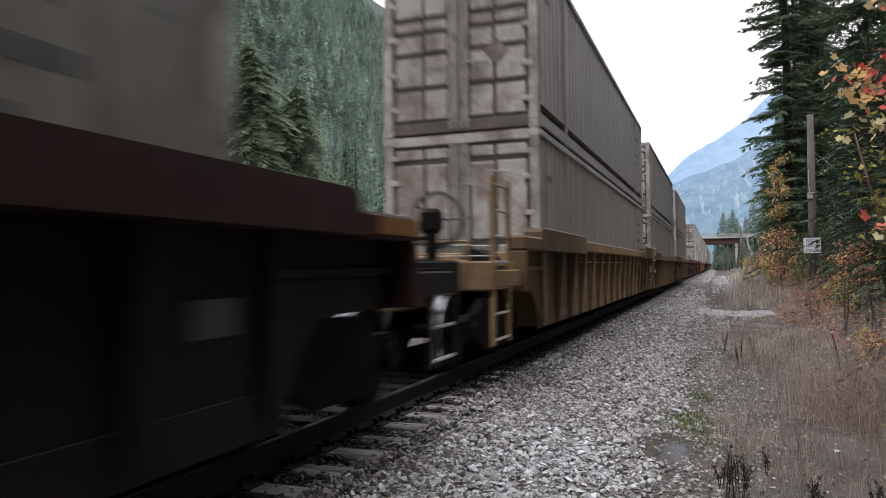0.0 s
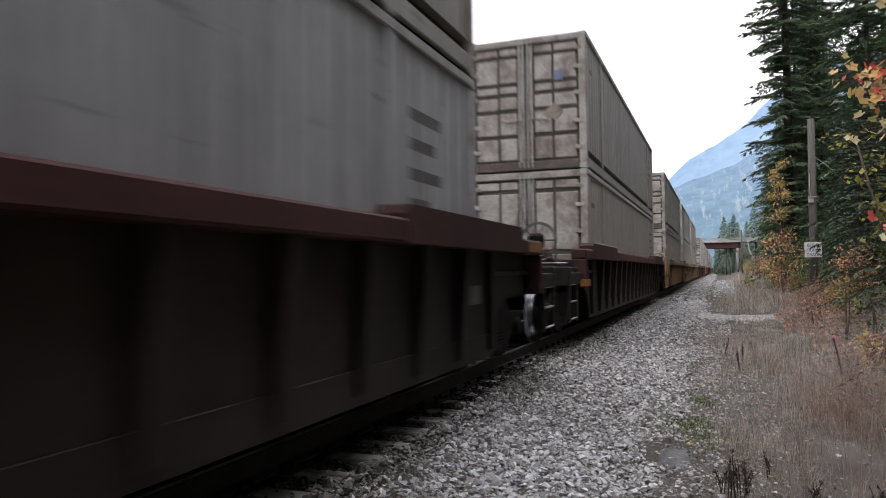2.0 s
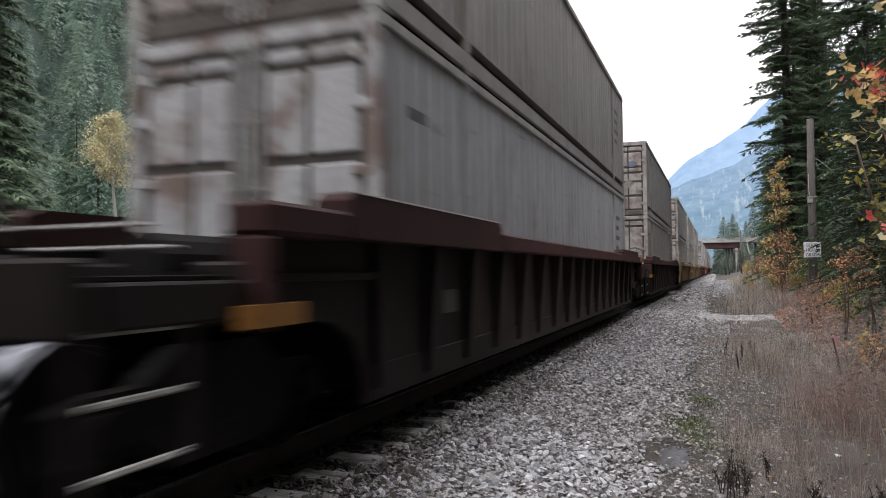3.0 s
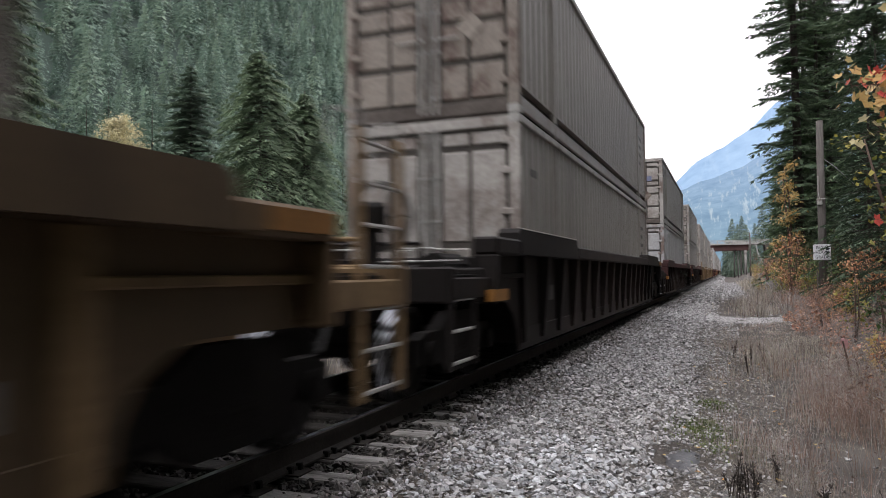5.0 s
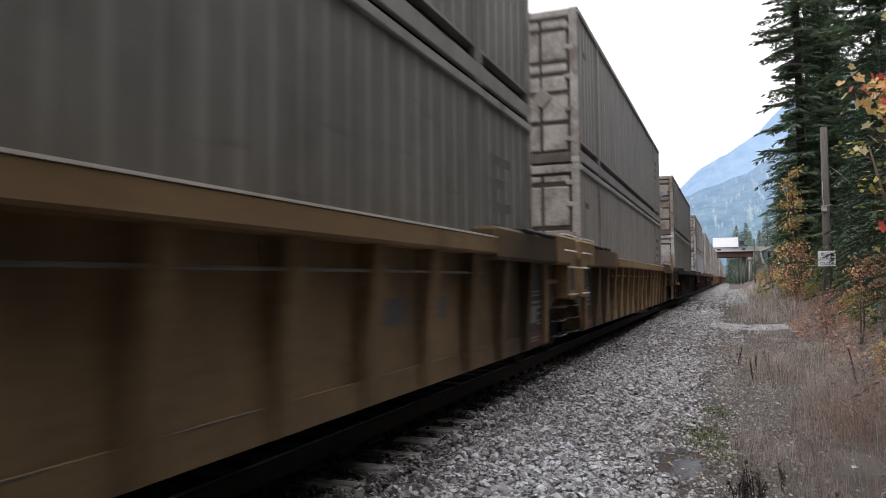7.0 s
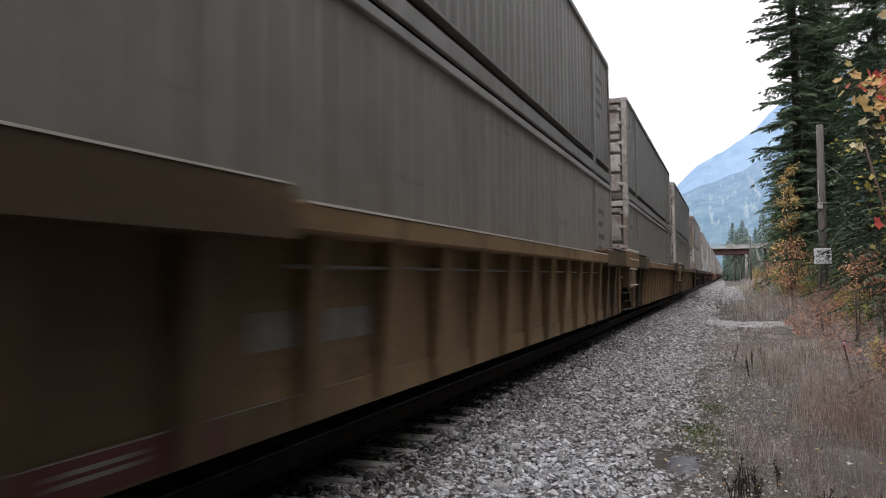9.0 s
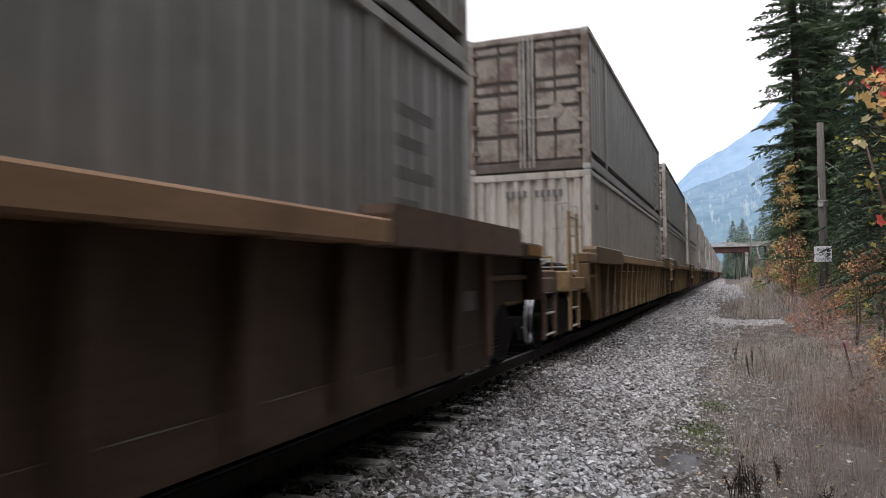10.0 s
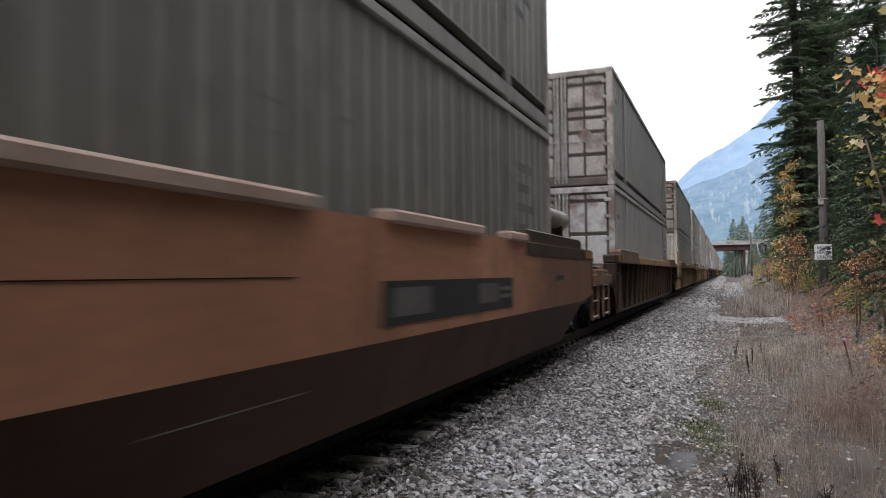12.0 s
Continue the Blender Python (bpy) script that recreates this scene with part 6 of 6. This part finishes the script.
def slope_woods():
    """The forest that covers the mountainside across the track."""
    rnd = random.Random(9)
    near = [conifer_shapes(200 + k, 16, rnd.uniform(3.2, 4.6), step=1.0, per=6, twigs=3, droop=0.3, spray=1.15, sprayw=0.44, taper=0.9, fine=1, ragged=0.3, thin=True, limbs=False)[1] for k in range(6)]
    far = [conifer_shapes(220 + k, 16, rnd.uniform(3.4, 4.8), step=1.7, per=5, twigs=2, droop=0.3, spray=2.0, sprayw=0.95, taper=0.9, fine=1, ragged=0.3, thin=True, limbs=False)[1] for k in range(5)]
    forms = [[(np.array(s.v), s.f) for s in group] for group in (near, far)]
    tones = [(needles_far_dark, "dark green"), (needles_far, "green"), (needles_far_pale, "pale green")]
    woods = [([], [], [0]) for _ in tones]
    x = -104.0
    while x > -500:
        y = 30.0 + rnd.uniform(0, 6)
        gap = 6.8 + (-x - 100) * 0.008
        while y < 760:
            if -0.68 * x < y < -2.2 * x:
                px, py = x + rnd.uniform(-3, 3), y + rnd.uniform(-3, 3)
                high = ground_at(px, py) > 0.45 * math.hypot(px, py)
                if noise.noise(Vector((px * 0.02, py * 0.02, 5))) < (0.45 if not high else -0.1):
                    v, f = rnd.choice(forms[0 if x > -175 else 1])
                    k = rnd.uniform(0.6, 1.3) * (1.0 if rnd.random() < 0.85 else 1.3)
                    a = rnd.uniform(0, 6.3)
                    c, s = math.cos(a) * k, math.sin(a) * k
                    verts, faces, total = woods[min(2, max(0, round(1 + rnd.gauss(0, 0.7) + 0.9 * noise.noise(Vector((px * 0.015, py * 0.015, 2))))))]
                    verts.append(np.stack((px + c * v[:, 0] - s * v[:, 1], py + s * v[:, 0] + c * v[:, 1], ground_at(px, py) - 0.8 + v[:, 2] * k * rnd.uniform(0.85, 1.2)), 1))
                    faces.extend([tuple(i + total[0] for i in q) for q in f])
                    total[0] += len(v)
            y += gap * rnd.uniform(0.8, 1.3)
        x -= gap * 0.95
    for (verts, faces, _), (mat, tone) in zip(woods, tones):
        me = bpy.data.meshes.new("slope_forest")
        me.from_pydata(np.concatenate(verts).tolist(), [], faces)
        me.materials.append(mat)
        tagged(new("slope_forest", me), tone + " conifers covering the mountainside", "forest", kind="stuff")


def verge_grass():
    """Dry grass stems on the verge, thick towards the bank."""
    rnd = random.Random(14)
    a, b, r = Shape(), Shape(), Shape()

    def stem(s, x, y, h, w, side=1):
        z = ground_at(x, y) - 0.02
        t, l = rnd.uniform(0, 6.3), (0.05 + 0.75 * rnd.random() ** 1.5) * h
        q = rnd.uniform(0, 6.3)
        dx, dy = math.cos(q) * w, math.sin(q) * w
        cx, cy = math.cos(t) * l, math.sin(t) * l
        o = len(s.v)
        top = h * rnd.uniform(0.85, 1.0)
        s.v += [(x - dx, y - dy, z), (x + dx, y + dy, z), (x + cx * 0.3 - dx * 0.8, y + cy * 0.3 - dy * 0.8, z + h * 0.55), (x + cx * 0.3 + dx * 0.8, y + cy * 0.3 + dy * 0.8, z + h * 0.55),
                (x + cx, y + cy, z + top)]
        s.f += [(o, o + 1, o + 3, o + 2), (o + 2, o + 3, o + 4)]
        for _ in range(side):
            u = rnd.uniform(0.45, 0.95)
            a2 = rnd.uniform(0, 6.3)
            q = h * rnd.uniform(0.05, 0.16)
            bx, by, bz = x + cx * u * u, y + cy * u * u, z + h * u * 0.97
            o = len(s.v)
            s.v += [(bx, by, bz), (bx + math.cos(a2) * q * 0.6 + dx, by + math.sin(a2) * q * 0.6 + dy, bz + q * 0.5), (bx + math.cos(a2) * q, by + math.sin(a2) * q, bz + q * rnd.uniform(0.3, 1.0))]
            s.f += [(o, o + 1, o + 2), ]
    for y0, y1, n, h0, h1, w in ((2.6, 7, 44000, 0.08, 0.46, 0.0011), (7, 13, 40000, 0.12, 0.6, 0.0017), (13, 27, 32000, 0.2, 0.7, 0.0032), (28, 48, 16000, 0.35, 0.9, 0.007), (48, 110, 8000, 0.4, 0.9, 0.017)):
        for k in range(n):
            x, y = rnd.uniform(-0.9, 4.2), rnd.uniform(y0, y1)
            if x > 0.27 * y + 0.6 or (x < 2.4 and rnd.random() < 1.25 - ((y - 27.7) / 1.9) ** 2):
                continue
            edge = -0.3 + 0.45 * noise.noise(Vector((0, y * 0.6, 2))) + 0.2 * noise.noise(Vector((0, y * 2.3, 5))) + (0.3 if y > 24 else 0)
            patch = noise.noise(Vector((x * 1.2, y * 0.55, 8))) + 0.6 * noise.noise(Vector((x * 3.1, y * 1.4, 3)))
            bank = (2.3 if y < 28 else 2.9) + 0.4 * noise.noise(Vector((3, y * 0.4, 4)))
            if rnd.random() > (bank - x) / 0.5 or (y > 46 and rnd.random() > (x - 1.2) / 0.6):
                continue
            dens = min(1.0, max(0.04, (x - edge) * 1.0 + 0.12)) * min(1.0, max(0.04, 0.32 + 1.2 * patch))
            if rnd.random() > dens:
                continue
            tall = 0.65 + 0.7 * max(0.0, noise.noise(Vector((x * 0.9, y * 0.5, 1))) + 0.3)
            h = rnd.uniform(h0, h1) * (0.35 + 0.65 * min(1, max(0, x - edge))) * tall
            if 12 < y < 27:
                h = min(h, max(0.12, 1.62 - 0.0735 * y) * rnd.uniform(0.5, 1.0))
            if y < 7.6 and x > 0.7:
                if rnd.random() < 0.75:
                    continue
                h *= 0.75
            rusty = 0.35 * (y < 7.6 and x > 0.7) + math.exp(-((x - 1.6) / 0.55) ** 2 - ((y - 9.2) / 1.3) ** 2)
            tint = rusty + noise.noise(Vector((x * 0.6, y * 0.35, 9))) + rnd.gauss(0, 0.5) + 0.01 * (9 - y)
            stem(r if tint > 0.42 else (a if tint > -0.3 else b), x, y, h, w * rnd.uniform(0.7, 1.5))
    # dead straw lying flat
    for _ in range(26000):
        y = 2.6 + 20 * rnd.random() ** 1.6
        x = rnd.uniform(-0.5, 3.5)
        if x > 0.27 * y + 0.5 or rnd.random() > 0.25 + (x + 0.5) or (y < 7.8 and x > 0.5 and rnd.random() < 0.85):
            continue
        z = ground_at(x, y) + rnd.uniform(0.004, 0.03)
        t, q = rnd.uniform(0, 6.3), rnd.uniform(0.04, 0.2)
        w = 0.0015 + 0.0002 * y
        o = len(b.v)
        b.v += [(x, y, z), (x + w, y + w, z), (x + math.cos(t) * q, y + math.sin(t) * q, z + rnd.uniform(-0.005, 0.03))]
        b.f += [(o, o + 1, o + 2)]
    for _ in range(2600):
        x, y = rnd.uniform(-12, -7), rnd.uniform(6, 60)
        stem(b, x, y, rnd.uniform(0.2, 0.6), 0.01)
    single("dry_grass", a, straw_red, "tall dry reddish-brown grass on the verge", "grass", kind="stuff")
    single("rusty_grass", r, straw_rust, "dead rust-brown grass on the verge", "grass", kind="stuff")
    single("straw_grass", b, straw_pale, "dry straw-coloured grass on the verge", "grass", kind="stuff")
    s = Shape()
    for cx, cy, q, n in ((-0.32, 8.4, 0.3, 1100), (-0.2, 9.9, 0.25, 500), (-0.1, 7.6, 0.3, 300)):
        for _ in range(n):
            x, y = cx + rnd.gauss(0, q * 0.5), cy + rnd.gauss(0, q)
            z = ground_at(x, y)
            kite(s, Vector((x, y, z)), Vector((rnd.uniform(-1, 1), rnd.uniform(-1, 1), rnd.uniform(0.3, 1.2))), rnd.uniform(0.02, 0.06), 0.012)
    single("moss_patch", s, moss, "bright green moss at the gravel's edge", "moss", kind="stuff")
    s = Shape()
    for _ in range(130):
        y = 3 + 14 * rnd.random() ** 1.3
        x = rnd.uniform(-0.6, 3.2)
        kite(s, Vector((x, y, ground_at(x, y) + 0.035)), Vector((rnd.uniform(-1, 1), rnd.uniform(-1, 1), rnd.uniform(0, 0.3))), rnd.uniform(0.03, 0.08), 0.04, 0.2)
    single("fallen_leaves", s, leaf_fallen, "fallen yellow and brown leaves", "leaves", kind="stuff")
    # dark dead weed stalks
    group = "dead weed stalks"
    for x, y, h in ((0.03, 5.75, 0.33), (0.08, 5.8, 0.4), (0.12, 5.7, 0.34), (-0.02, 5.9, 0.28), (0.16, 6.0, 0.3), (0.6, 5.75, 0.28), (0.64, 5.8, 0.22), (1.0, 5.8, 0.3), (1.1, 5.9, 0.34),
                    (0.35, 6.6, 0.24), (0.3, 13.5, 0.4), (0.38, 14.6, 0.42), (0.1, 15.6, 0.4), (0.62, 15.5, 0.4)):
        s = Shape()
        z = ground_at(x, y)
        for k in range(3):
            h2, lx, ly = h * rnd.uniform(0.6, 1.0), rnd.uniform(-0.22, 0.22) * h, rnd.uniform(-0.22, 0.22) * h
            tube(s, [(0.01 * k, 0, -0.03), (0.01 * k + lx * 0.4, ly * 0.4, h2 * 0.6), (0.01 * k + lx, ly, h2)], [0.006, 0.005, 0.0025], 4)
            for i in range(26):
                q = rnd.uniform(0.35, 1.0)
                kite(s, Vector((0.01 * k + lx * q, ly * q, h2 * q)), Vector((rnd.uniform(-1, 1), rnd.uniform(-1, 1), rnd.uniform(-0.2, 1.2))), rnd.uniform(0.025, 0.055), 0.016, 0.3)
        ob = single("weed_stalk", s, weed_dark, "dark dead weed stalk standing in the grass", "weed", group)
        ob.matrix_world = pose(x, y, z)
    s = Shape()
    n, rings = 28, 6
    for k in range(rings):
        for q in range(n):
            a = 2 * math.pi * q / n
            rr = (k + 0.02) / (rings - 1) * (1 + 0.45 * noise.noise(Vector((math.cos(a) * 1.6, math.sin(a) * 1.6, 3))))
            x, y = -0.44 + 0.2 * rr * math.cos(a), 7.0 + 0.42 * rr * math.sin(a)
            s.v.append((x, y, ground_at(-0.44, 7.0) + 0.016 - 0.03 * (k / rings) ** 3))
    s.f = [(k * n + q, k * n + (q + 1) % n, (k + 1) * n + (q + 1) % n, (k + 1) * n + q) for k in range(rings - 1) for q in range(n)]
    single("puddle", s, puddle_water, "dark wet soil with a shallow puddle", "puddle", kind="structure", smooth=True)


def marker_stake():
    x, y = 1.6, 11.3
    st = thing("marker_stake", "leaning stick with pink flagging tape tied on", "stake")
    s = Shape()
    tube(s, [(0.0, 0, -0.05), (-0.06, 0, 0.45), (-0.13, 0, 0.8)], [0.016, 0.014, 0.01], 6)
    part("stick", s, twig, st)
    s = Shape()
    for i, (dx, l) in enumerate(((0, 0.13), (0.015, 0.1), (-0.02, 0.08))):
        s.add([(-0.12 + dx, 0.01 * i, 0.76), (-0.07 + dx, 0.01 * i, 0.76), (-0.06 + dx, 0.02 + 0.01 * i, 0.76 - l), (-0.12 + dx, 0.03 + 0.01 * i, 0.76 - l * 0.9)], [(0, 1, 2, 3)])
    box(s, -0.14, -0.095, -0.02, 0.02, 0.735, 0.775, 0.01)
    part("tape", s, ribbon_pink, st, "pink flagging tape")
    st.matrix_world = pose(x, y, ground_at(x, y))


def telegraph_pole():
    x, y = 3.55, 31.6
    z = ground_at(x, y)
    pole = thing("telegraph_pole", "weathered grey timber pole with a signboard", "pole")
    s = Shape()
    tube(s, [(0, 0, -0.3), (0, 0, 3), (0.02, 0, 7.1)], [0.16, 0.15, 0.125], 12)
    part("shaft", s, pole_wood, pole, smooth=True)
    s = Shape()
    tube(s, [(0.2, 0.06, -0.3), (0.19, 0.06, 1.0), (0.17, 0.06, 2.1)], [0.15, 0.14, 0.13], 10)
    part("butt", s, pole_wood, pole, "short timber stub lashed to the foot", smooth=True)
    s = Shape()
    box(s, -0.17, 0.02, -0.22, -0.1, 3.75, 4.0, 0.02)
    tube(s, [(-0.08, -0.16, 4.0), (-0.12, -0.16, 4.3), (-0.1, -0.1, 4.9)], 0.015, 5)
    tube(s, [(-0.2, -0.16, 3.95), (0.2, -0.16, 4.0)], 0.014, 5)
    part("junction_box", s, rail_grey, pole, "small grey junction box")
    s = Shape()
    tube(s, [(0.1, 0, 5.6), (0.5, 0, 5.25), (1.4, 0.2, 4.3), (2.6, 0.4, 3.0), (4.2, 0.7, 1.2)], 0.012, 5)
    for q in (0.3, 0.42):
        tube(s, [(0.1 + q, 0, 5.6 - q * 0.9), (0.16 + q, 0, 5.55 - q * 0.9)], 0.03, 6)
    part("guy_wire", s, wire_grey, pole, "slanting guy wire")
    s = Shape()
    tube(s, [(-0.22, 0, -0.1), (-0.2, 0, 1.15)], 0.03, 6)
    part("stub_post", s, pole_wood, pole)
    pole.matrix_world = pose(x, y, z)
    sign = thing("trackside_sign", "square white sign with three lines of black capitals", "sign")
    s = Shape()
    box(s, -0.37, 0.37, -0.012, 0.012, -0.35, 0.35, 0.006)
    board = part("board", s, sign_white, sign)
    for i, word in enumerate(("BEGIN", "HEAVY", "GRADE")):
        cu = bpy.data.curves.new("words", "FONT")
        cu.body, cu.size, cu.align_x, cu.extrude = word, 0.2, "CENTER", 0.002
        tmp = bpy.data.objects.new("words", cu)
        me = bpy.data.meshes.new_from_object(tmp)
        me.materials.clear()
        me.materials.append(sign_black)
        ob = new("lettering", me)
        bpy.data.objects.remove(tmp)
        ob.parent = board
        ob.matrix_basis = pose(0, -0.017, 0.14 - 0.22 * i, 90) @ Matrix.Diagonal((0.9, 1.0, 1, 1))
    s = Shape()
    for i in range(9):
        kite(s, Vector((0.12 + 0.03 * (i % 4), -0.03, -0.12 + 0.035 * i)), Vector((1 - 0.3 * (i % 3), 0, 0.8 - 0.25 * (i % 5))), 0.16, 0.07, 0.2, Vector((0, 1, 0.1)))
    part("stain", s, sign_black, board, "dark blot over the lettering")
    sign.matrix_world = pose(x - 0.05, y - 0.19, z + 1.9, 0, 0, 12) @ Matrix.Scale(0.86, 4)


def bridge_and_truck():
    """A road bridge over the track, far off, with a truck that crosses it."""
    Y0 = 206.0
    deck_z = 8.55
    br = thing("road_bridge", "concrete road bridge on steel girders over the track", "bridge")
    s = Shape()
    box(s, -40, 44, Y0 - 4.5, Y0 + 4.5, deck_z - 0.35, deck_z, 0.03)
    part("deck", s, concrete, br, "pale concrete deck")
    for y in (Y0 - 3.6, Y0 - 1.2, Y0 + 1.2, Y0 + 3.6):
        s = Shape()
        box(s, -40, 5.6, y - 0.02, y + 0.02, deck_z - 1.75, deck_z - 0.36)
        box(s, -40, 5.6, y - 0.22, y + 0.22, deck_z - 1.8, deck_z - 1.75)
        for i in range(20):
            box(s, -40 + i * 2.3, -39.96 + i * 2.3, y - 0.2, y + 0.2, deck_z - 1.74, deck_z - 0.37)
        part("girder", s, girder_red, br, "dull red steel girder")
    for x in (4.8, -22.0):
        s = Shape()
        box(s, x - 0.35, x + 0.35, Y0 - 4.3, Y0 + 4.3, deck_z - 2.6, deck_z - 1.82, 0.05)
        part("pier_cap", s, concrete, br)
        for y in (Y0 - 3.5, Y0, Y0 + 3.5):
            s = Shape()
            tube(s, [(x, y, -1), (x, y, deck_z - 2.6)], 0.34, 12)
            part("column", s, concrete, br, "round concrete column", smooth=True)
    for x, r in ((2.1, 0.16), (3.7, 0.2), (3.0, 0.14)):
        s = Shape()
        tube(s, [(x, Y0 - 2.5, -1), (x, Y0 - 2.5, deck_z - 1.8)], r, 8)
        part("post", s, pole_wood, br, "brown timber post under the girders", smooth=True)
    for y in (Y0 - 4.4, Y0 + 4.4):
        s = Shape()
        for i in range(42):
            box(s, -40 + i * 2, -39.88 + i * 2, y - 0.06, y + 0.06, deck_z, deck_z + 0.85)
        box(s, -40, 44, y - 0.03, y + 0.03, deck_z + 0.45, deck_z + 0.62)
        box(s, -40, 44, y - 0.03, y + 0.03, deck_z + 0.76, deck_z + 0.88)
        part("guard_rail", s, concrete, br, "steel guard rail")
    s = Shape()
    tube(s, [(7.2, Y0 - 5, deck_z + 0.2), (7.6, Y0 - 6, 6), (8.4, Y0 - 7, 3.8)], 0.14, 8)
    part("drain_pipe", s, concrete, br)
    s = Shape()
    prism(s, [(Y0 - 9, -1), (Y0 - 4.6, deck_z - 0.4), (Y0 + 4.6, deck_z - 0.4), (Y0 + 9, -1)], 9.5, 60)
    single("road_embankment", s, soil, "earth embankment carrying the road", "embankment", kind="structure")
    for x, y, h, r in ((4.4, 150, 8.4, 0.16), (2.6, 178, 4.2, 0.12), (4.6, 190, 4.6, 0.12)):
        s = Shape()
        z = ground_at(x, y)
        tube(s, [(x, y, z - 0.3), (x, y, z + h)], [r, r * 0.8], 8)
        single("line_pole", s, pole_wood, "dark timber pole beside the track", "pole", "far poles", smooth=True)
    # the truck: x is its way across the bridge
    tr = thing("box_truck", "white box truck with a dark cab crossing the bridge", "truck")
    s = Shape()
    box(s, -6.3, 0, -1.25, 1.25, 1.0, 3.5, 0.05)
    part("cargo_box", s, truck_white, tr, "white cargo box")
    s = Shape()
    prism(s, [(-1.1, 0.6), (-1.1, 2.6), (1.1, 2.6), (1.1, 0.6)], 0.15, 1.5)
    box(s, 1.5, 2.3, -1.0, 1.0, 0.6, 1.5, 0.1)
    cab = part("cab", s, truck_blue, tr, "dark blue cab")
    s = Shape()
    box(s, 0.5, 1.3, -1.12, -1.1, 1.6, 2.4)
    box(s, 1.5, 1.52, -0.95, 0.95, 1.6, 2.4)
    part("window", s, glass_dark, cab)
    s = Shape()
    box(s, -6.2, 2.0, -0.45, 0.45, 0.6, 0.95)
    part("chassis", s, steel_dark, tr)
    for x in (-4.8, 1.4):
        for y in (-1.0, 1.0):
            s = Shape()
            turned(s, [(0.0, -0.14), (0.3, -0.14), (0.5, -0.12), (0.5, 0.12), (0.3, 0.14), (0.0, 0.14)], 18)
            s.v = [(q[1], q[0], q[2]) for q in s.v]
            w = part("wheel", s, rubber_black, tr)
            w.location = (x, y, 0.5)
    return tr, Y0, deck_z


def far_background():
    """Mountains some kilometres off, and the woods behind the bridge."""
    def ridge(name, y, pts, mat, label, seed):
        s = Shape()
        n = 160
        xs = np.linspace(pts[0][0], pts[-1][0], n)
        v = []
        for x in xs:
            h = lerp(float(x), pts) + 18 * noise.fractal(Vector((x * 0.008, seed, 0)), 0.8, 2.1, 5)
            for q in np.linspace(0, 1, 14):
                v.append((x, y - (1 - q) * 900 + 90 * noise.noise(Vector((x * 0.004, q * 3, seed))), -40 + (h + 40) * q ** 1.1))
        s.add(v, [(i * 14 + j, (i + 1) * 14 + j, (i + 1) * 14 + j + 1, i * 14 + j + 1) for i in range(n - 1) for j in range(13)])
        single(name, s, mat, label, "mountain", kind="structure", smooth=True)
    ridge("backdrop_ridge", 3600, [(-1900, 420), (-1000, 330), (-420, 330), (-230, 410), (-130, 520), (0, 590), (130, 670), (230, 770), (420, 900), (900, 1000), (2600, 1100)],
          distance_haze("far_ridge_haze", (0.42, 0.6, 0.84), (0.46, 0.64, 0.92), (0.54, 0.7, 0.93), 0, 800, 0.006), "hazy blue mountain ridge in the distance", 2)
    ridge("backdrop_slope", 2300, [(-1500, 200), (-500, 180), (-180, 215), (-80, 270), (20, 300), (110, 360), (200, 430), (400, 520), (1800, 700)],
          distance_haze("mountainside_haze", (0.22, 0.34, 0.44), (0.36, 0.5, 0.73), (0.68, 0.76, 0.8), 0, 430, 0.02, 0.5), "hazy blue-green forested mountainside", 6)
    g = "conifers by the bridge"
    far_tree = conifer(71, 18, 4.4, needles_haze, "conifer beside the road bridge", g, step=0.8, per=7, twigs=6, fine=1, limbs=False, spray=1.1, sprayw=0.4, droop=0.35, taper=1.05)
    set_at(far_tree, 5.0, 240, 0)
    for x, y, sc in ((8.5, 236, 0.8), (11, 240, 1.1), (14, 226, 1.0), (18, 190, 1.2), (15, 165, 1.1), (13, 145, 1.0), (12, 125, 1.0), (20, 215, 1.2), (6.5, 262, 0.9), (2.2, 252, 1.05), (0.6, 258, 0.75), (3.6, 246, 0.9), (1.6, 236, 0.28), (3.4, 232, 0.34), (0.2, 238, 0.22), (4.6, 228, 0.4), (7.5, 224, 0.5), (-0.6, 262, 0.3)):
        again(far_tree, x, y, x * 40, sc)


right_bank()
maple, MAPLE_FOOT = overhanging_maple()
bank_floor()
left_woods()
slope_woods()
verge_grass()
marker_stake()
telegraph_pole()
box_truck, BRIDGE_Y, BRIDGE_Z = bridge_and_truck()
far_background()


# ---------------------------------------------------------------- what moves
def motions():
    times = [0.5 * i for i in range(25)]
    for ob, y, z in MOVERS:
        walk(ob, [(t, pose(TRACK, y + run(t), z)) for t in times])
    for w, y in WHEELS:
        walk(w, [(i / FPS, pose(0, y, 0.457, math.degrees(-run(i / FPS) / 0.452))) for i in range(12 * FPS + 1)])
    # the maple stirs in the wind of the train
    sway = ((0, -1.2), (0.5, -0.3), (1, -1.0), (1.5, 0.1), (2, 0.2), (2.5, 0.8), (3, 0.1), (4, -0.4), (5, -0.5), (5.5, -0.8), (6, -0.5), (6.5, -0.8), (7, -0.6),
            (8, 0.2), (9, -0.4), (9.5, -0.3), (10.5, 0.1), (11.5, 0), (12, -0.6))
    walk(maple, [(t, pose(*MAPLE_FOOT, 0.5 * math.sin(4 * t), a)) for t, a in sway])
    walk(box_truck, [(t, pose(3.8 + 8.5 * (t - 7.2), BRIDGE_Y, BRIDGE_Z)) for t in (0, 3, 6, 9, 12)])


motions()
